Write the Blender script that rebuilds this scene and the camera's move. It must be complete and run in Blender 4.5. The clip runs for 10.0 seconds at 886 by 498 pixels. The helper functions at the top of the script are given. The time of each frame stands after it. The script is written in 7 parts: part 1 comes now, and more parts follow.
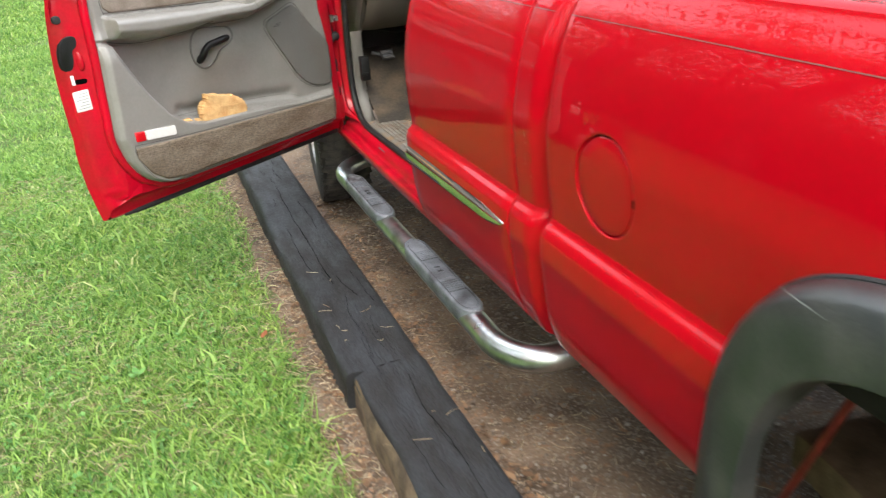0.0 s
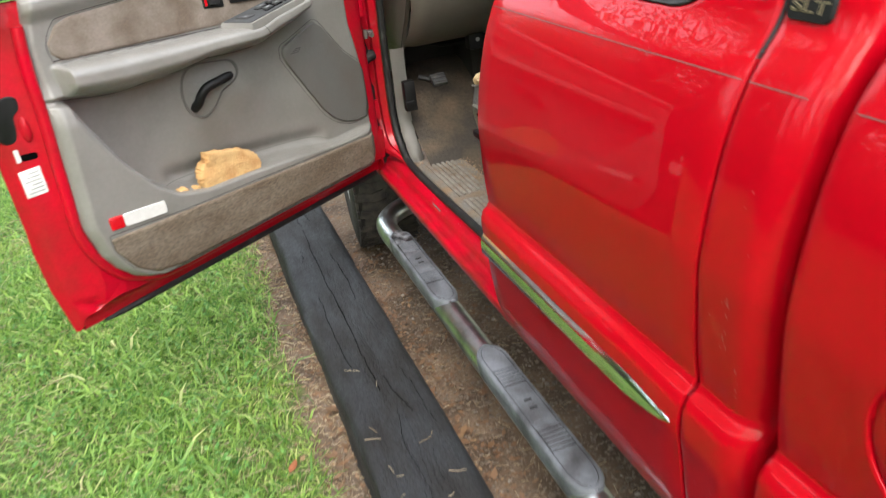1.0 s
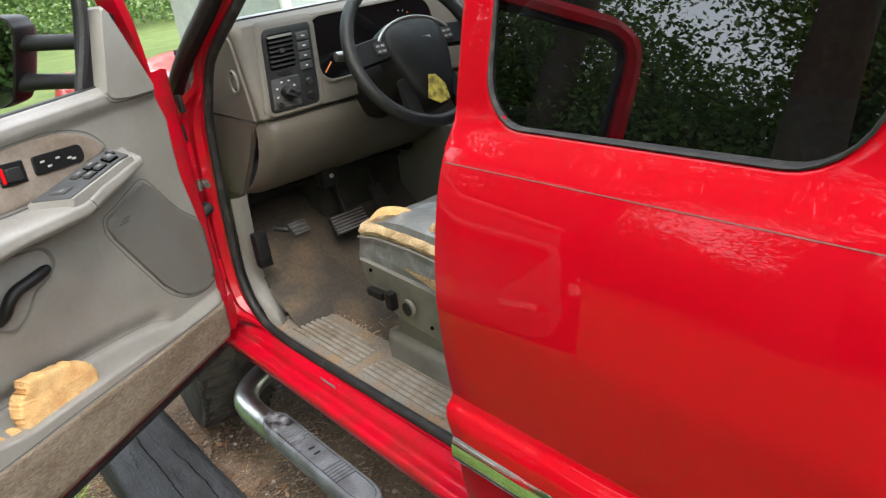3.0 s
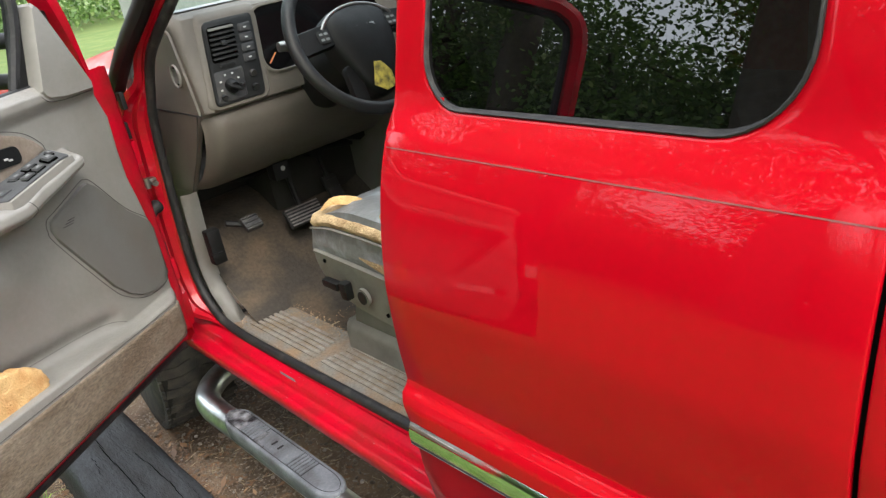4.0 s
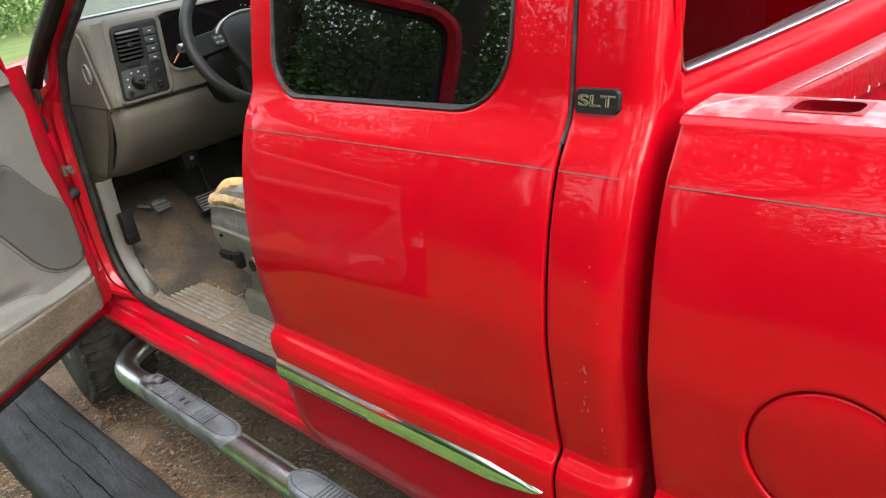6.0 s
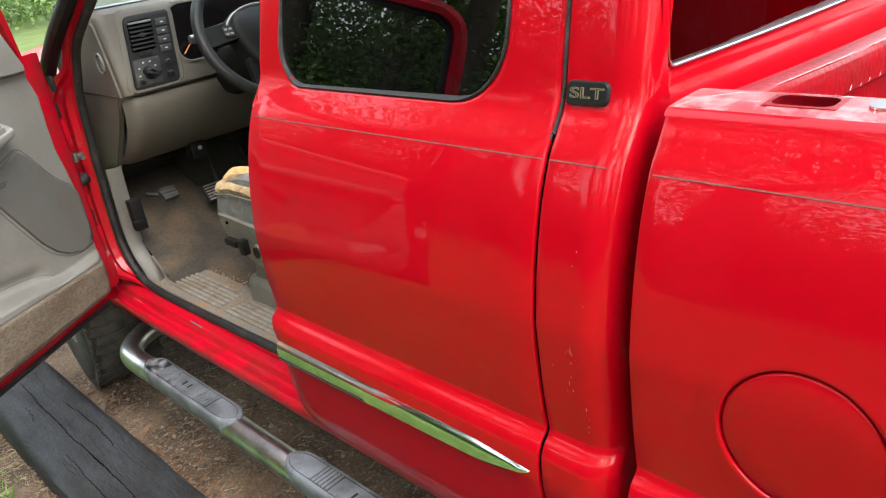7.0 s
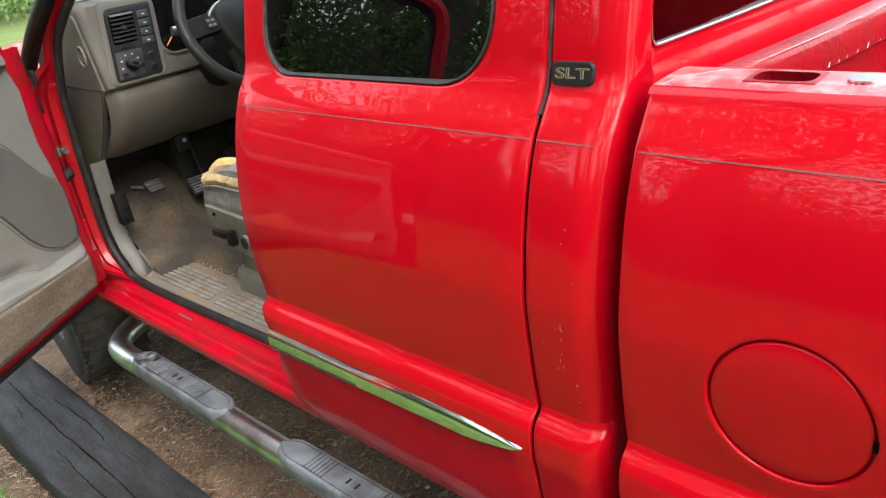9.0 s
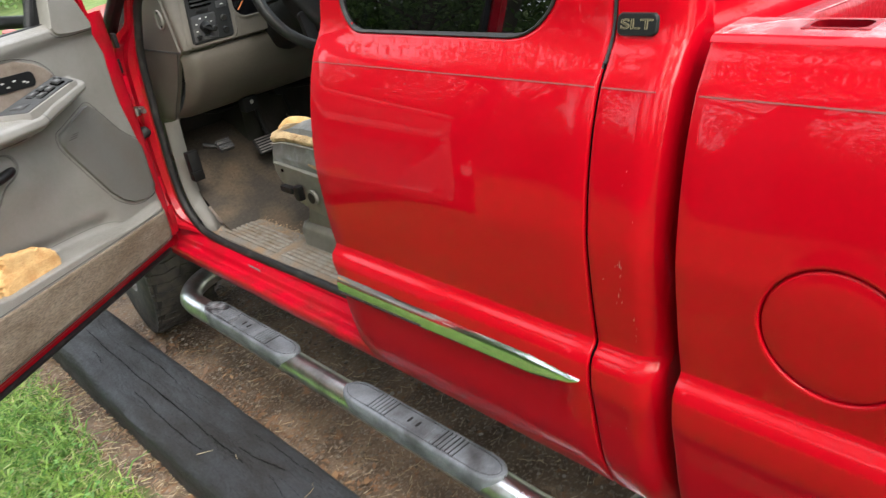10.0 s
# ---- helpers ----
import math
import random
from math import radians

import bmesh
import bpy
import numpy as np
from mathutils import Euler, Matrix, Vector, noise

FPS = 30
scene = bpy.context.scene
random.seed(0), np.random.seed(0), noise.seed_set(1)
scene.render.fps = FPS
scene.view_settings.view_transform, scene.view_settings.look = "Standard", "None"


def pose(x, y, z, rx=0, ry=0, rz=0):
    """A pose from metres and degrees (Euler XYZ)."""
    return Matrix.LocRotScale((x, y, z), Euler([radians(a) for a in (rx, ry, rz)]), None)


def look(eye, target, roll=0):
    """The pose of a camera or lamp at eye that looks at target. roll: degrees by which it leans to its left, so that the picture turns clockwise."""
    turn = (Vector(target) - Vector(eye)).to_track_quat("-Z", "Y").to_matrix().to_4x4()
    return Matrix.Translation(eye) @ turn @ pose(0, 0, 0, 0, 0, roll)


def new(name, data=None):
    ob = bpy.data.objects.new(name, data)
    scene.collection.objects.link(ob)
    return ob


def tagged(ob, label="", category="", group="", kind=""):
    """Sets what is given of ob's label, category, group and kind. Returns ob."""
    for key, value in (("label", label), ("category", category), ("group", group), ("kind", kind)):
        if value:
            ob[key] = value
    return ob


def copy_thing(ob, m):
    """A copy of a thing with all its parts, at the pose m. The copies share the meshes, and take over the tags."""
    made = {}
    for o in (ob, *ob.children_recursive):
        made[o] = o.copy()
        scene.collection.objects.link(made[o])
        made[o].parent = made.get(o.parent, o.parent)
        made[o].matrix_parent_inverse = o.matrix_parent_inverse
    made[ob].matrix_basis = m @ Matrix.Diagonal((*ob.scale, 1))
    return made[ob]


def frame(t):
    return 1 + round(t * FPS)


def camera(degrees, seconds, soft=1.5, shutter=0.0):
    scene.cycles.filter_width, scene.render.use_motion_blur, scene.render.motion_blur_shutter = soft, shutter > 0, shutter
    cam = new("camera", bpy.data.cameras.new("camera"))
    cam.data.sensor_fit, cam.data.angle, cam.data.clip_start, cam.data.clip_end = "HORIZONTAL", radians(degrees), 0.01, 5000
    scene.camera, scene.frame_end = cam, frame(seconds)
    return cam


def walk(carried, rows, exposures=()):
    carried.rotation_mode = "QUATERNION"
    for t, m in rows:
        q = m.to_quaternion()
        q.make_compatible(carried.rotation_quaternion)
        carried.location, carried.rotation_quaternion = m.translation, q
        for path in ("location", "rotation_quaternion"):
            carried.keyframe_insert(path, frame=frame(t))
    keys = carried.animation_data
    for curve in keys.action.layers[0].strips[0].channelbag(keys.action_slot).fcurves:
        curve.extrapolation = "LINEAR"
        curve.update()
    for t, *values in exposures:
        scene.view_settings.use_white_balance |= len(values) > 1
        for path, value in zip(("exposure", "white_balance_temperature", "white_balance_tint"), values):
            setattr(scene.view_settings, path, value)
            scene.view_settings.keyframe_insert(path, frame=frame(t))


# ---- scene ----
cam = camera(60.64, 10.0, 1.2, 0.4)
PATH = [
    (0.0, -0.707, -1.4528, 1.4057, 64.952, 4.313, -21.569),
    (0.5, -0.6838, -1.0767, 1.4282, 63.345, 6.02, -20.071),
    (1.0, -0.5408, -0.6941, 1.4463, 62.819, 6.805, -20.101),
    (1.5, -0.4933, -0.4528, 1.4912, 64.583, 6.335, -19.435),
    (2.0, -0.5764, -0.2959, 1.525, 67.352, 5.76, -27.086),
    (2.5, -0.6545, -0.1895, 1.5281, 67.221, 6.021, -36.258),
    (2.7, -0.6611, -0.1805, 1.5242, 67.217, 6.48, -38.292),
    (3.8, -0.6259, -0.2025, 1.5053, 66.405, 8.971, -42.514),
    (4.0, -0.6308, -0.2055, 1.5022, 65.886, 9.1, -43.291),
    (4.5, -0.6344, -0.2204, 1.4836, 64.8, 8.822, -44.759),
    (5.0, -0.6551, -0.2967, 1.5026, 66.537, 8.951, -46.227),
    (5.5, -0.6801, -0.477, 1.5263, 68.614, 8.996, -46.151),
    (6.0, -0.6796, -0.5606, 1.5047, 65.74, 8.687, -46.569),
    (6.2, -0.6884, -0.5747, 1.5103, 65.831, 8.342, -46.086),
    (7.3, -0.7081, -0.6079, 1.4967, 65.905, 7.631, -45.615),
    (7.5, -0.7136, -0.6018, 1.4994, 66.056, 7.879, -45.68),
    (8.0, -0.726, -0.6103, 1.5086, 66.32, 8.643, -45.751),
    (8.5, -0.7177, -0.6314, 1.4957, 66.043, 8.772, -47.203),
    (9.0, -0.724, -0.6119, 1.4914, 65.153, 8.25, -47.155),
    (9.5, -0.725, -0.6145, 1.4902, 64.149, 8.455, -44.867),
    (10.0, -0.8223, -0.6548, 1.4871, 63.739, 8.94, -43.747),
]
walk(cam, [(t, pose(*p)) for t, *p in PATH], [(0.0, 2.38), (0.6, 2.36), (1.5, 2.33), (2.2, 2.42), (2.7, 2.44), (10.0, 2.42)])

# ---- light ----
world = bpy.data.worlds.new("sky")
scene.world = world
world.use_nodes = True
_n, _l = world.node_tree.nodes, world.node_tree.links
_n.clear()
SUN_EL, SUN_AZ = radians(46), radians(212)
sky = _n.new("ShaderNodeTexSky")
sky.sky_type, sky.sun_disc, sky.sun_elevation, sky.sun_rotation = "NISHITA", False, SUN_EL, SUN_AZ
sky.air_density, sky.dust_density, sky.ozone_density = 1.0, 4.0, 0.6
_soft = _n.new("ShaderNodeMix")
_soft.data_type = "RGBA"
_soft.inputs[0].default_value = 0.6
_soft.inputs[7].default_value = (7.0, 7.3, 7.6, 1)
_bg = _n.new("ShaderNodeBackground")
_bg.inputs[1].default_value = 0.14
_out = _n.new("ShaderNodeOutputWorld")
_l.new(sky.outputs[0], _soft.inputs[6])
_l.new(_soft.outputs[2], _bg.inputs[0])
_l.new(_bg.outputs[0], _out.inputs[0])
sun_data = bpy.data.lights.new("sun", "SUN")
sun_data.energy, sun_data.angle, sun_data.color = 1.35, radians(50), (1.0, 0.96, 0.88)
sun = new("sun", sun_data)
sun.matrix_world = look((20 * math.sin(SUN_AZ) * math.cos(SUN_EL), 20 * math.cos(SUN_AZ) * math.cos(SUN_EL), 20 * math.sin(SUN_EL)), (0, 0, 0))


# ---- materials ----
def mat(name, base, rough=0.5, metal=0.0, vary=0.15, scale=8.0, bump=0.0, bump_scale=60.0, coat=0.0, second=None, spots=0.5, fine=0.3, rough_vary=0.1, obj_random=0.0, spec=0.5, stretch=None):
    m = bpy.data.materials.new(name)
    m.use_nodes = True
    nt = m.node_tree
    n, l = nt.nodes, nt.links
    b = n["Principled BSDF"]
    b.inputs["Metallic"].default_value = metal
    b.inputs["Coat Weight"].default_value = coat
    b.inputs["Coat Roughness"].default_value = 0.012
    b.inputs["Specular IOR Level"].default_value = spec
    tc = n.new("ShaderNodeTexCoord")
    where = tc.outputs["Object"]
    if stretch:
        mp = n.new("ShaderNodeMapping")
        mp.inputs["Scale"].default_value = stretch
        l.new(where, mp.inputs["Vector"])
        where = mp.outputs[0]
    big = n.new("ShaderNodeTexNoise")
    big.inputs["Scale"].default_value, big.inputs["Detail"].default_value = scale, 6
    l.new(where, big.inputs["Vector"])
    small = n.new("ShaderNodeTexNoise")
    small.inputs["Scale"].default_value, small.inputs["Detail"].default_value = scale * 14, 3
    l.new(where, small.inputs["Vector"])
    ramp = n.new("ShaderNodeMapRange")
    ramp.inputs[1].default_value, ramp.inputs[2].default_value = spots - 0.15, spots + 0.15
    l.new(big.outputs[0], ramp.inputs[0])
    mix = n.new("ShaderNodeMix")
    mix.data_type = "RGBA"
    dark = second or tuple(c * (1 - vary) for c in base)
    mix.inputs[6].default_value, mix.inputs[7].default_value = (*base, 1), (*dark, 1)
    l.new(ramp.outputs[0], mix.inputs[0])
    hsv = n.new("ShaderNodeHueSaturation")
    val = n.new("ShaderNodeMapRange")
    val.inputs[3].default_value, val.inputs[4].default_value = 1 - fine, 1 + fine
    l.new(small.outputs[0], val.inputs[0])
    src = val.outputs[0]
    if obj_random:
        info = n.new("ShaderNodeObjectInfo")
        rr = n.new("ShaderNodeMapRange")
        rr.inputs[3].default_value, rr.inputs[4].default_value = 1 - obj_random, 1 + obj_random
        l.new(info.outputs["Random"], rr.inputs[0])
        mu = n.new("ShaderNodeMath")
        mu.operation = "MULTIPLY"
        l.new(src, mu.inputs[0])
        l.new(rr.outputs[0], mu.inputs[1])
        src = mu.outputs[0]
    l.new(src, hsv.inputs["Value"])
    l.new(mix.outputs[2], hsv.inputs["Color"])
    l.new(hsv.outputs[0], b.inputs["Base Color"])
    rm = n.new("ShaderNodeMapRange")
    rm.inputs[3].default_value, rm.inputs[4].default_value = max(0.0, rough - rough_vary), min(1.0, rough + rough_vary)
    l.new(big.outputs[0], rm.inputs[0])
    l.new(rm.outputs[0], b.inputs["Roughness"])
    if bump:
        bn = n.new("ShaderNodeTexNoise")
        bn.inputs["Scale"].default_value, bn.inputs["Detail"].default_value = bump_scale, 4
        l.new(where, bn.inputs["Vector"])
        bp = n.new("ShaderNodeBump")
        bp.inputs["Strength"].default_value, bp.inputs["Distance"].default_value = bump, 0.004
        l.new(bn.outputs[0], bp.inputs["Height"])
        l.new(bp.outputs[0], b.inputs["Normal"])
    return m


def glass_mat(name, tint, mixin):
    m = bpy.data.materials.new(name)
    m.use_nodes = True
    n, l = m.node_tree.nodes, m.node_tree.links
    n.clear()
    tr, gl, mx, fr, out, pw, ad = (n.new("ShaderNode" + k) for k in ("BsdfTransparent", "BsdfGlossy", "MixShader", "LayerWeight", "OutputMaterial", "Math", "MapRange"))
    tr.inputs[0].default_value = (*tint, 1)
    gl.inputs["Roughness"].default_value = 0.01
    fr.inputs[0].default_value = 0.5
    pw.operation, pw.inputs[1].default_value = "POWER", 4.0
    l.new(fr.outputs["Facing"], pw.inputs[0])
    l.new(pw.outputs[0], ad.inputs[0])
    ad.inputs[3].default_value, ad.inputs[4].default_value = mixin, 1.0
    l.new(ad.outputs[0], mx.inputs[0])
    l.new(tr.outputs[0], mx.inputs[1])
    l.new(gl.outputs[0], mx.inputs[2])
    l.new(mx.outputs[0], out.inputs[0])
    return m


RED = mat("red_paint", (0.40, 0.0009, 0.0078), 0.30, 0.0, 0.06, 3.0, 0.0, coat=0.50, fine=0.05, rough_vary=0.05, spec=0.04)
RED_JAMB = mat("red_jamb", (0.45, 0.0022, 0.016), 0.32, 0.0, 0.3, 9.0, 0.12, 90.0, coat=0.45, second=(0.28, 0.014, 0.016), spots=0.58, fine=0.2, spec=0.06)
# inner bed red: darker base than RED, with worn spots
RED_BED = mat("red_bed_worn_dark", (0.24, 0.003, 0.009), 0.34, 0.0, 0.3, 14.0, 0.35, 120.0, coat=0.45, second=(0.17, 0.009, 0.010), spots=0.62, fine=0.2, spec=0.1)
CHROME = mat("chrome", (0.75, 0.76, 0.77), 0.09, 1.0, 0.12, 30.0, fine=0.05, rough_vary=0.06)
BAR_STEEL = mat("worn_stainless", (0.66, 0.67, 0.68), 0.33, 1.0, 0.35, 14.0, 0.05, 200.0, second=(0.32, 0.31, 0.30), spots=0.57, fine=0.10, rough_vary=0.12)
STEP_PAD = mat("step_pad_rubber", (0.150, 0.163, 0.186), 0.46, 0.0, 0.4, 13.0, 0.3, 260.0, second=(0.040, 0.041, 0.044), spots=0.57, fine=0.3)
BLACK = mat("black_plastic", (0.0060, 0.0062, 0.0066), 0.52, 0.0, 0.3, 30.0, 0.2, 400.0, spec=0.3)
RUBBER = mat("black_rubber", (0.010, 0.010, 0.011), 0.62, 0.0, 0.4, 30.0, 0.3, 200.0, second=(0.05, 0.047, 0.042), spots=0.66)
SEAM = mat("dark_gap", (0.003, 0.003, 0.003), 0.9, spec=0.0)
TYRE = mat("tyre_rubber", (0.022, 0.021, 0.020), 0.8, 0.0, 0.5, 24.0, 0.5, 120.0, second=(0.07, 0.06, 0.048), spots=0.55)
STRIPE = mat("grey_pinstripe", (0.20, 0.065, 0.06), 0.5, 0.0, 0.2, 60.0)
FLARE = mat("flare_plastic", (0.026, 0.029, 0.030), 0.34, 0.0, 0.3, 10.0, 0.15, 150.0, second=(0.062, 0.062, 0.06), spots=0.6)
TRIM = mat("grey_trim", (0.215, 0.207, 0.190), 0.33, 0.0, 0.12, 7.0, 0.22, 900.0, second=(0.180, 0.171, 0.154), spots=0.56, fine=0.10, spec=0.7)
TRIM_DARK = mat("dark_grey_trim", (0.122, 0.119, 0.110), 0.48, 0.0, 0.15, 7.0, 0.22, 900.0, second=(0.115, 0.105, 0.09), spots=0.58, fine=0.08)
CLOTH = mat("stained_cloth", (0.235, 0.195, 0.160), 0.95, 0.0, 0.3, 12.0, 0.6, 700.0, second=(0.145, 0.110, 0.080), spots=0.52, fine=0.25)
CARPET = mat("door_carpet", (0.175, 0.140, 0.104), 1.0, 0.0, 0.3, 17.0, 1.0, 300.0, second=(0.110, 0.080, 0.053), spots=0.52, fine=0.8, stretch=(0.35, 0.35, 1.0))
# dash vinyl is darkened to hold the shade on its end cap and lower face
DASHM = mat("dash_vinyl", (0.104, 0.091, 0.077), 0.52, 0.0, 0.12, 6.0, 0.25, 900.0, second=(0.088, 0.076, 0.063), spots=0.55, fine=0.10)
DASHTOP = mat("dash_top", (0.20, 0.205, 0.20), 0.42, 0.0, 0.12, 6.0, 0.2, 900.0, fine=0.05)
MUD = mat("muddy_mat", (0.034, 0.028, 0.022), 0.8, 0.0, 0.3, 7.0, 0.9, 90.0, second=(0.098, 0.070, 0.045), spots=0.58, fine=0.5)
SILL = mat("dirty_sill", (0.150, 0.140, 0.124), 0.75, 0.0, 0.3, 15.0, 0.8, 160.0, second=(0.200, 0.132, 0.078), spots=0.54, fine=0.6)
SILL_RIB = mat("worn_sill_rib", (0.215, 0.200, 0.175), 0.6, 0.0, 0.35, 30.0, 0.5, 160.0, second=(0.130, 0.095, 0.065), spots=0.56, fine=0.5)
SEATM = mat("worn_seat_leather", (0.145, 0.147, 0.146), 0.42, 0.0, 0.2, 17.0, 0.5, 70.0, second=(0.36, 0.39, 0.42), spots=0.64, fine=0.12)
SEATPL = mat("seat_plastic", (0.150, 0.147, 0.128), 0.5, 0.0, 0.2, 18.0, 0.2, 700.0, second=(0.10, 0.095, 0.08), spots=0.6, fine=0.1)
FOAM = mat("yellow_foam", (0.64, 0.41, 0.18), 0.95, 0.0, 0.3, 26.0, 0.9, 220.0, second=(0.50, 0.27, 0.10), spots=0.55, fine=0.3)
FOAM_OLD = mat("aged_foam", (0.47, 0.34, 0.19), 0.95, 0.0, 0.3, 24.0, 1.0, 160.0, second=(0.22, 0.135, 0.065), spots=0.58, fine=0.45)
WHITE_R = mat("white_reflector", (0.70, 0.69, 0.66), 0.25, 0.0, 0.08, 60.0, 0.3, 500.0, fine=0.1)
RED_R = mat("red_reflector", (0.55, 0.006, 0.012), 0.2, 0.0, 0.1, 60.0, 0.3, 500.0, fine=0.1)
PAPER = mat("white_sticker", (0.66, 0.67, 0.64), 0.5, 0.0, 0.1, 60.0)
INK = mat("grey_print", (0.26, 0.27, 0.27), 0.6)
PRINT = mat("faint_print", (0.26, 0.27, 0.27), 0.6)
WHITE_INK = mat("white_print", (0.34, 0.34, 0.33), 0.5)
GOLD_INK = mat("gold_letters", (0.24, 0.20, 0.12), 0.4, 0.2, 0.1, 60.0)
TRIM_GAP = mat("trim_shadow_gap", (0.045, 0.043, 0.039), 0.7)
ORANGE = mat("orange_needle", (0.70, 0.16, 0.02), 0.4)
YELLOW = mat("yellow_sticker", (0.55, 0.44, 0.08), 0.5, 0.0, 0.2, 60.0, second=(0.05, 0.045, 0.02), spots=0.52)
STEEL = mat("bare_steel", (0.42, 0.40, 0.38), 0.4, 1.0, 0.3, 40.0)
UNDER = mat("underbody", (0.022, 0.020, 0.018), 0.85, 0.0, 0.4, 8.0, 0.4, 60.0)
TIE = mat("creosote_timber", (0.020, 0.0215, 0.025), 0.72, 0.0, 0.3, 20.0, 1.0, 110.0, second=(0.011, 0.010, 0.010), spots=0.5, fine=0.8, rough_vary=0.2, spec=0.45, stretch=(1.0, 0.30, 1.0))
TIE_RAW = mat("weathered_timber", (0.165, 0.115, 0.070), 0.9, 0.0, 0.4, 16.0, 1.0, 60.0, second=(0.06, 0.04, 0.025), fine=0.4)
WOODB = mat("wood_block", (0.150, 0.100, 0.060), 0.9, 0.0, 0.4, 16.0, 0.9, 60.0, second=(0.07, 0.045, 0.025), fine=0.4)
RODRED = mat("rusty_red_rod", (0.26, 0.035, 0.022), 0.6, 0.0, 0.3, 40.0, 0.4, 200.0)
MIRROR = mat("mirror_glass", (0.86, 0.88, 0.88), 0.01, 1.0, 0.02, 5.0, fine=0.01, rough_vary=0.005)
TINT = glass_mat("tinted_glass", (0.03, 0.03, 0.033), 0.10)
CLEAR = glass_mat("clear_glass", (0.84, 0.91, 0.89), 0.06)


# ---- helpers for building ----
BASE = Vector((0.95, 0.6, 0.0))
truck = new("pickup_truck")
truck.location = BASE
tagged(truck, "glossy red extended-cab pickup truck with open driver door", "pickup truck")


def finish(me, m, angle=38):
    for p in me.polygons:
        p.use_smooth = True
    me.set_sharp_from_angle(angle=radians(angle))
    me.materials.append(m)


def part(name, bm, m, parent=None, label="", angle=38, category="", kind="", group=""):
    """One bmesh, given in world coordinates, as one mesh object under its thing or part."""
    bmesh.ops.remove_doubles(bm, verts=bm.verts, dist=1e-6)
    bmesh.ops.recalc_face_normals(bm, faces=bm.faces)
    me = bpy.data.meshes.new(name)
    bm.to_mesh(me)
    bm.free()
    finish(me, m, angle)
    ob = new(name, me)
    if parent is not None:
        ob.parent = parent
        ob.matrix_parent_inverse = Matrix.Translation(-parent.location) if parent.parent is None else Matrix.Identity(4)
    return tagged(ob, label, category, group, kind)


def lerp_table(x, xs, ys):
    return float(np.interp(x, xs, ys))


def sm(a, b, x):
    t = min(1.0, max(0.0, (x - a) / (b - a)))
    return t * t * (3 - 2 * t)


def spline_table(xs, ys, n=24):
    """A dense smooth table through the given knots."""
    xs, ys = np.array(xs, float), np.array(ys, float)
    d = np.diff(ys) / np.diff(xs)
    m = np.concatenate([[d[0]], np.where(d[:-1] * d[1:] > 0, 2 * d[:-1] * d[1:] / np.where(d[:-1] + d[1:] == 0, 1, d[:-1] + d[1:]), 0), [d[-1]]])
    ox, oy = [], []
    for i in range(len(xs) - 1):
        h = xs[i + 1] - xs[i]
        for k in range(n):
            s = k / n
            ox.append(xs[i] + s * h)
            oy.append(ys[i] * (2 * s ** 3 - 3 * s * s + 1) + m[i] * h * (s ** 3 - 2 * s * s + s) + ys[i + 1] * (3 * s * s - 2 * s ** 3) + m[i + 1] * h * (s ** 3 - s * s))
    return np.array(ox + [xs[-1]]), np.array(oy + [ys[-1]])


def grid(bm, rows, close=False):
    """Quads over rows of points; close joins each row's end to its start."""
    vs = [[bm.verts.new(p) for p in r] for r in rows]
    for a, b in zip(vs, vs[1:]):
        k = len(a)
        for i in range(k if close else k - 1):
            j = (i + 1) % k
            try:
                bm.faces.new((a[i], a[j], b[j], b[i]))
            except ValueError:
                pass
    return vs


def box(bm, lo, hi, bevel=0.0, seg=2, m=None):
    lo, hi = Vector(lo), Vector(hi)
    c, s = (lo + hi) / 2, hi - lo
    r = bmesh.ops.create_cube(bm, size=1.0, matrix=(m or Matrix.Identity(4)) @ Matrix.Translation(c) @ Matrix.Diagonal((*s, 1)))
    if bevel:
        es = list({e for v in r["verts"] for e in v.link_edges})
        bmesh.ops.bevel(bm, geom=es, offset=bevel, segments=seg, profile=0.6, affect="EDGES")
    return bm


def tube(bm, pts, radius, n=10, close=False, flat=1.0, cap=True):
    """A pipe along points; radius may be a list."""
    pts = [Vector(p) for p in pts]
    k = len(pts)
    rows, up = [], None
    for i, p in enumerate(pts):
        a = pts[(i - 1) % k] if close or i else p
        b = pts[(i + 1) % k] if close or i < k - 1 else p
        d = (b - a).normalized()
        if up is None:
            up = d.orthogonal().normalized()
        up = (up - d * up.dot(d)).normalized()
        s = d.cross(up)
        r = radius[i] if isinstance(radius, (list, tuple)) else radius
        rows.append([p + (up * math.cos(2 * math.pi * j / n) + s * flat * math.sin(2 * math.pi * j / n)) * r for j in range(n)])
    if close:
        rows.append(rows[0])
    vs = grid(bm, rows, True)
    if cap and not close:
        bm.faces.new(vs[0])
        bm.faces.new(vs[-1])
    return bm


def smooth_path(pts, n=6, close=False):
    pts = [Vector(p) for p in pts]
    k, out = len(pts), []
    for i in range(k if close else k - 1):
        p0 = pts[(i - 1) % k] if close or i else pts[0]
        p1, p2 = pts[i], pts[(i + 1) % k]
        p3 = pts[(i + 2) % k] if close or i < k - 2 else p2
        for j in range(n):
            t = j / n
            out.append(0.5 * ((2 * p1) + (p2 - p0) * t + (2 * p0 - 5 * p1 + 4 * p2 - p3) * t * t + (3 * p1 - p0 - 3 * p2 + p3) * t ** 3))
    if not close:
        out.append(pts[-1])
    return out


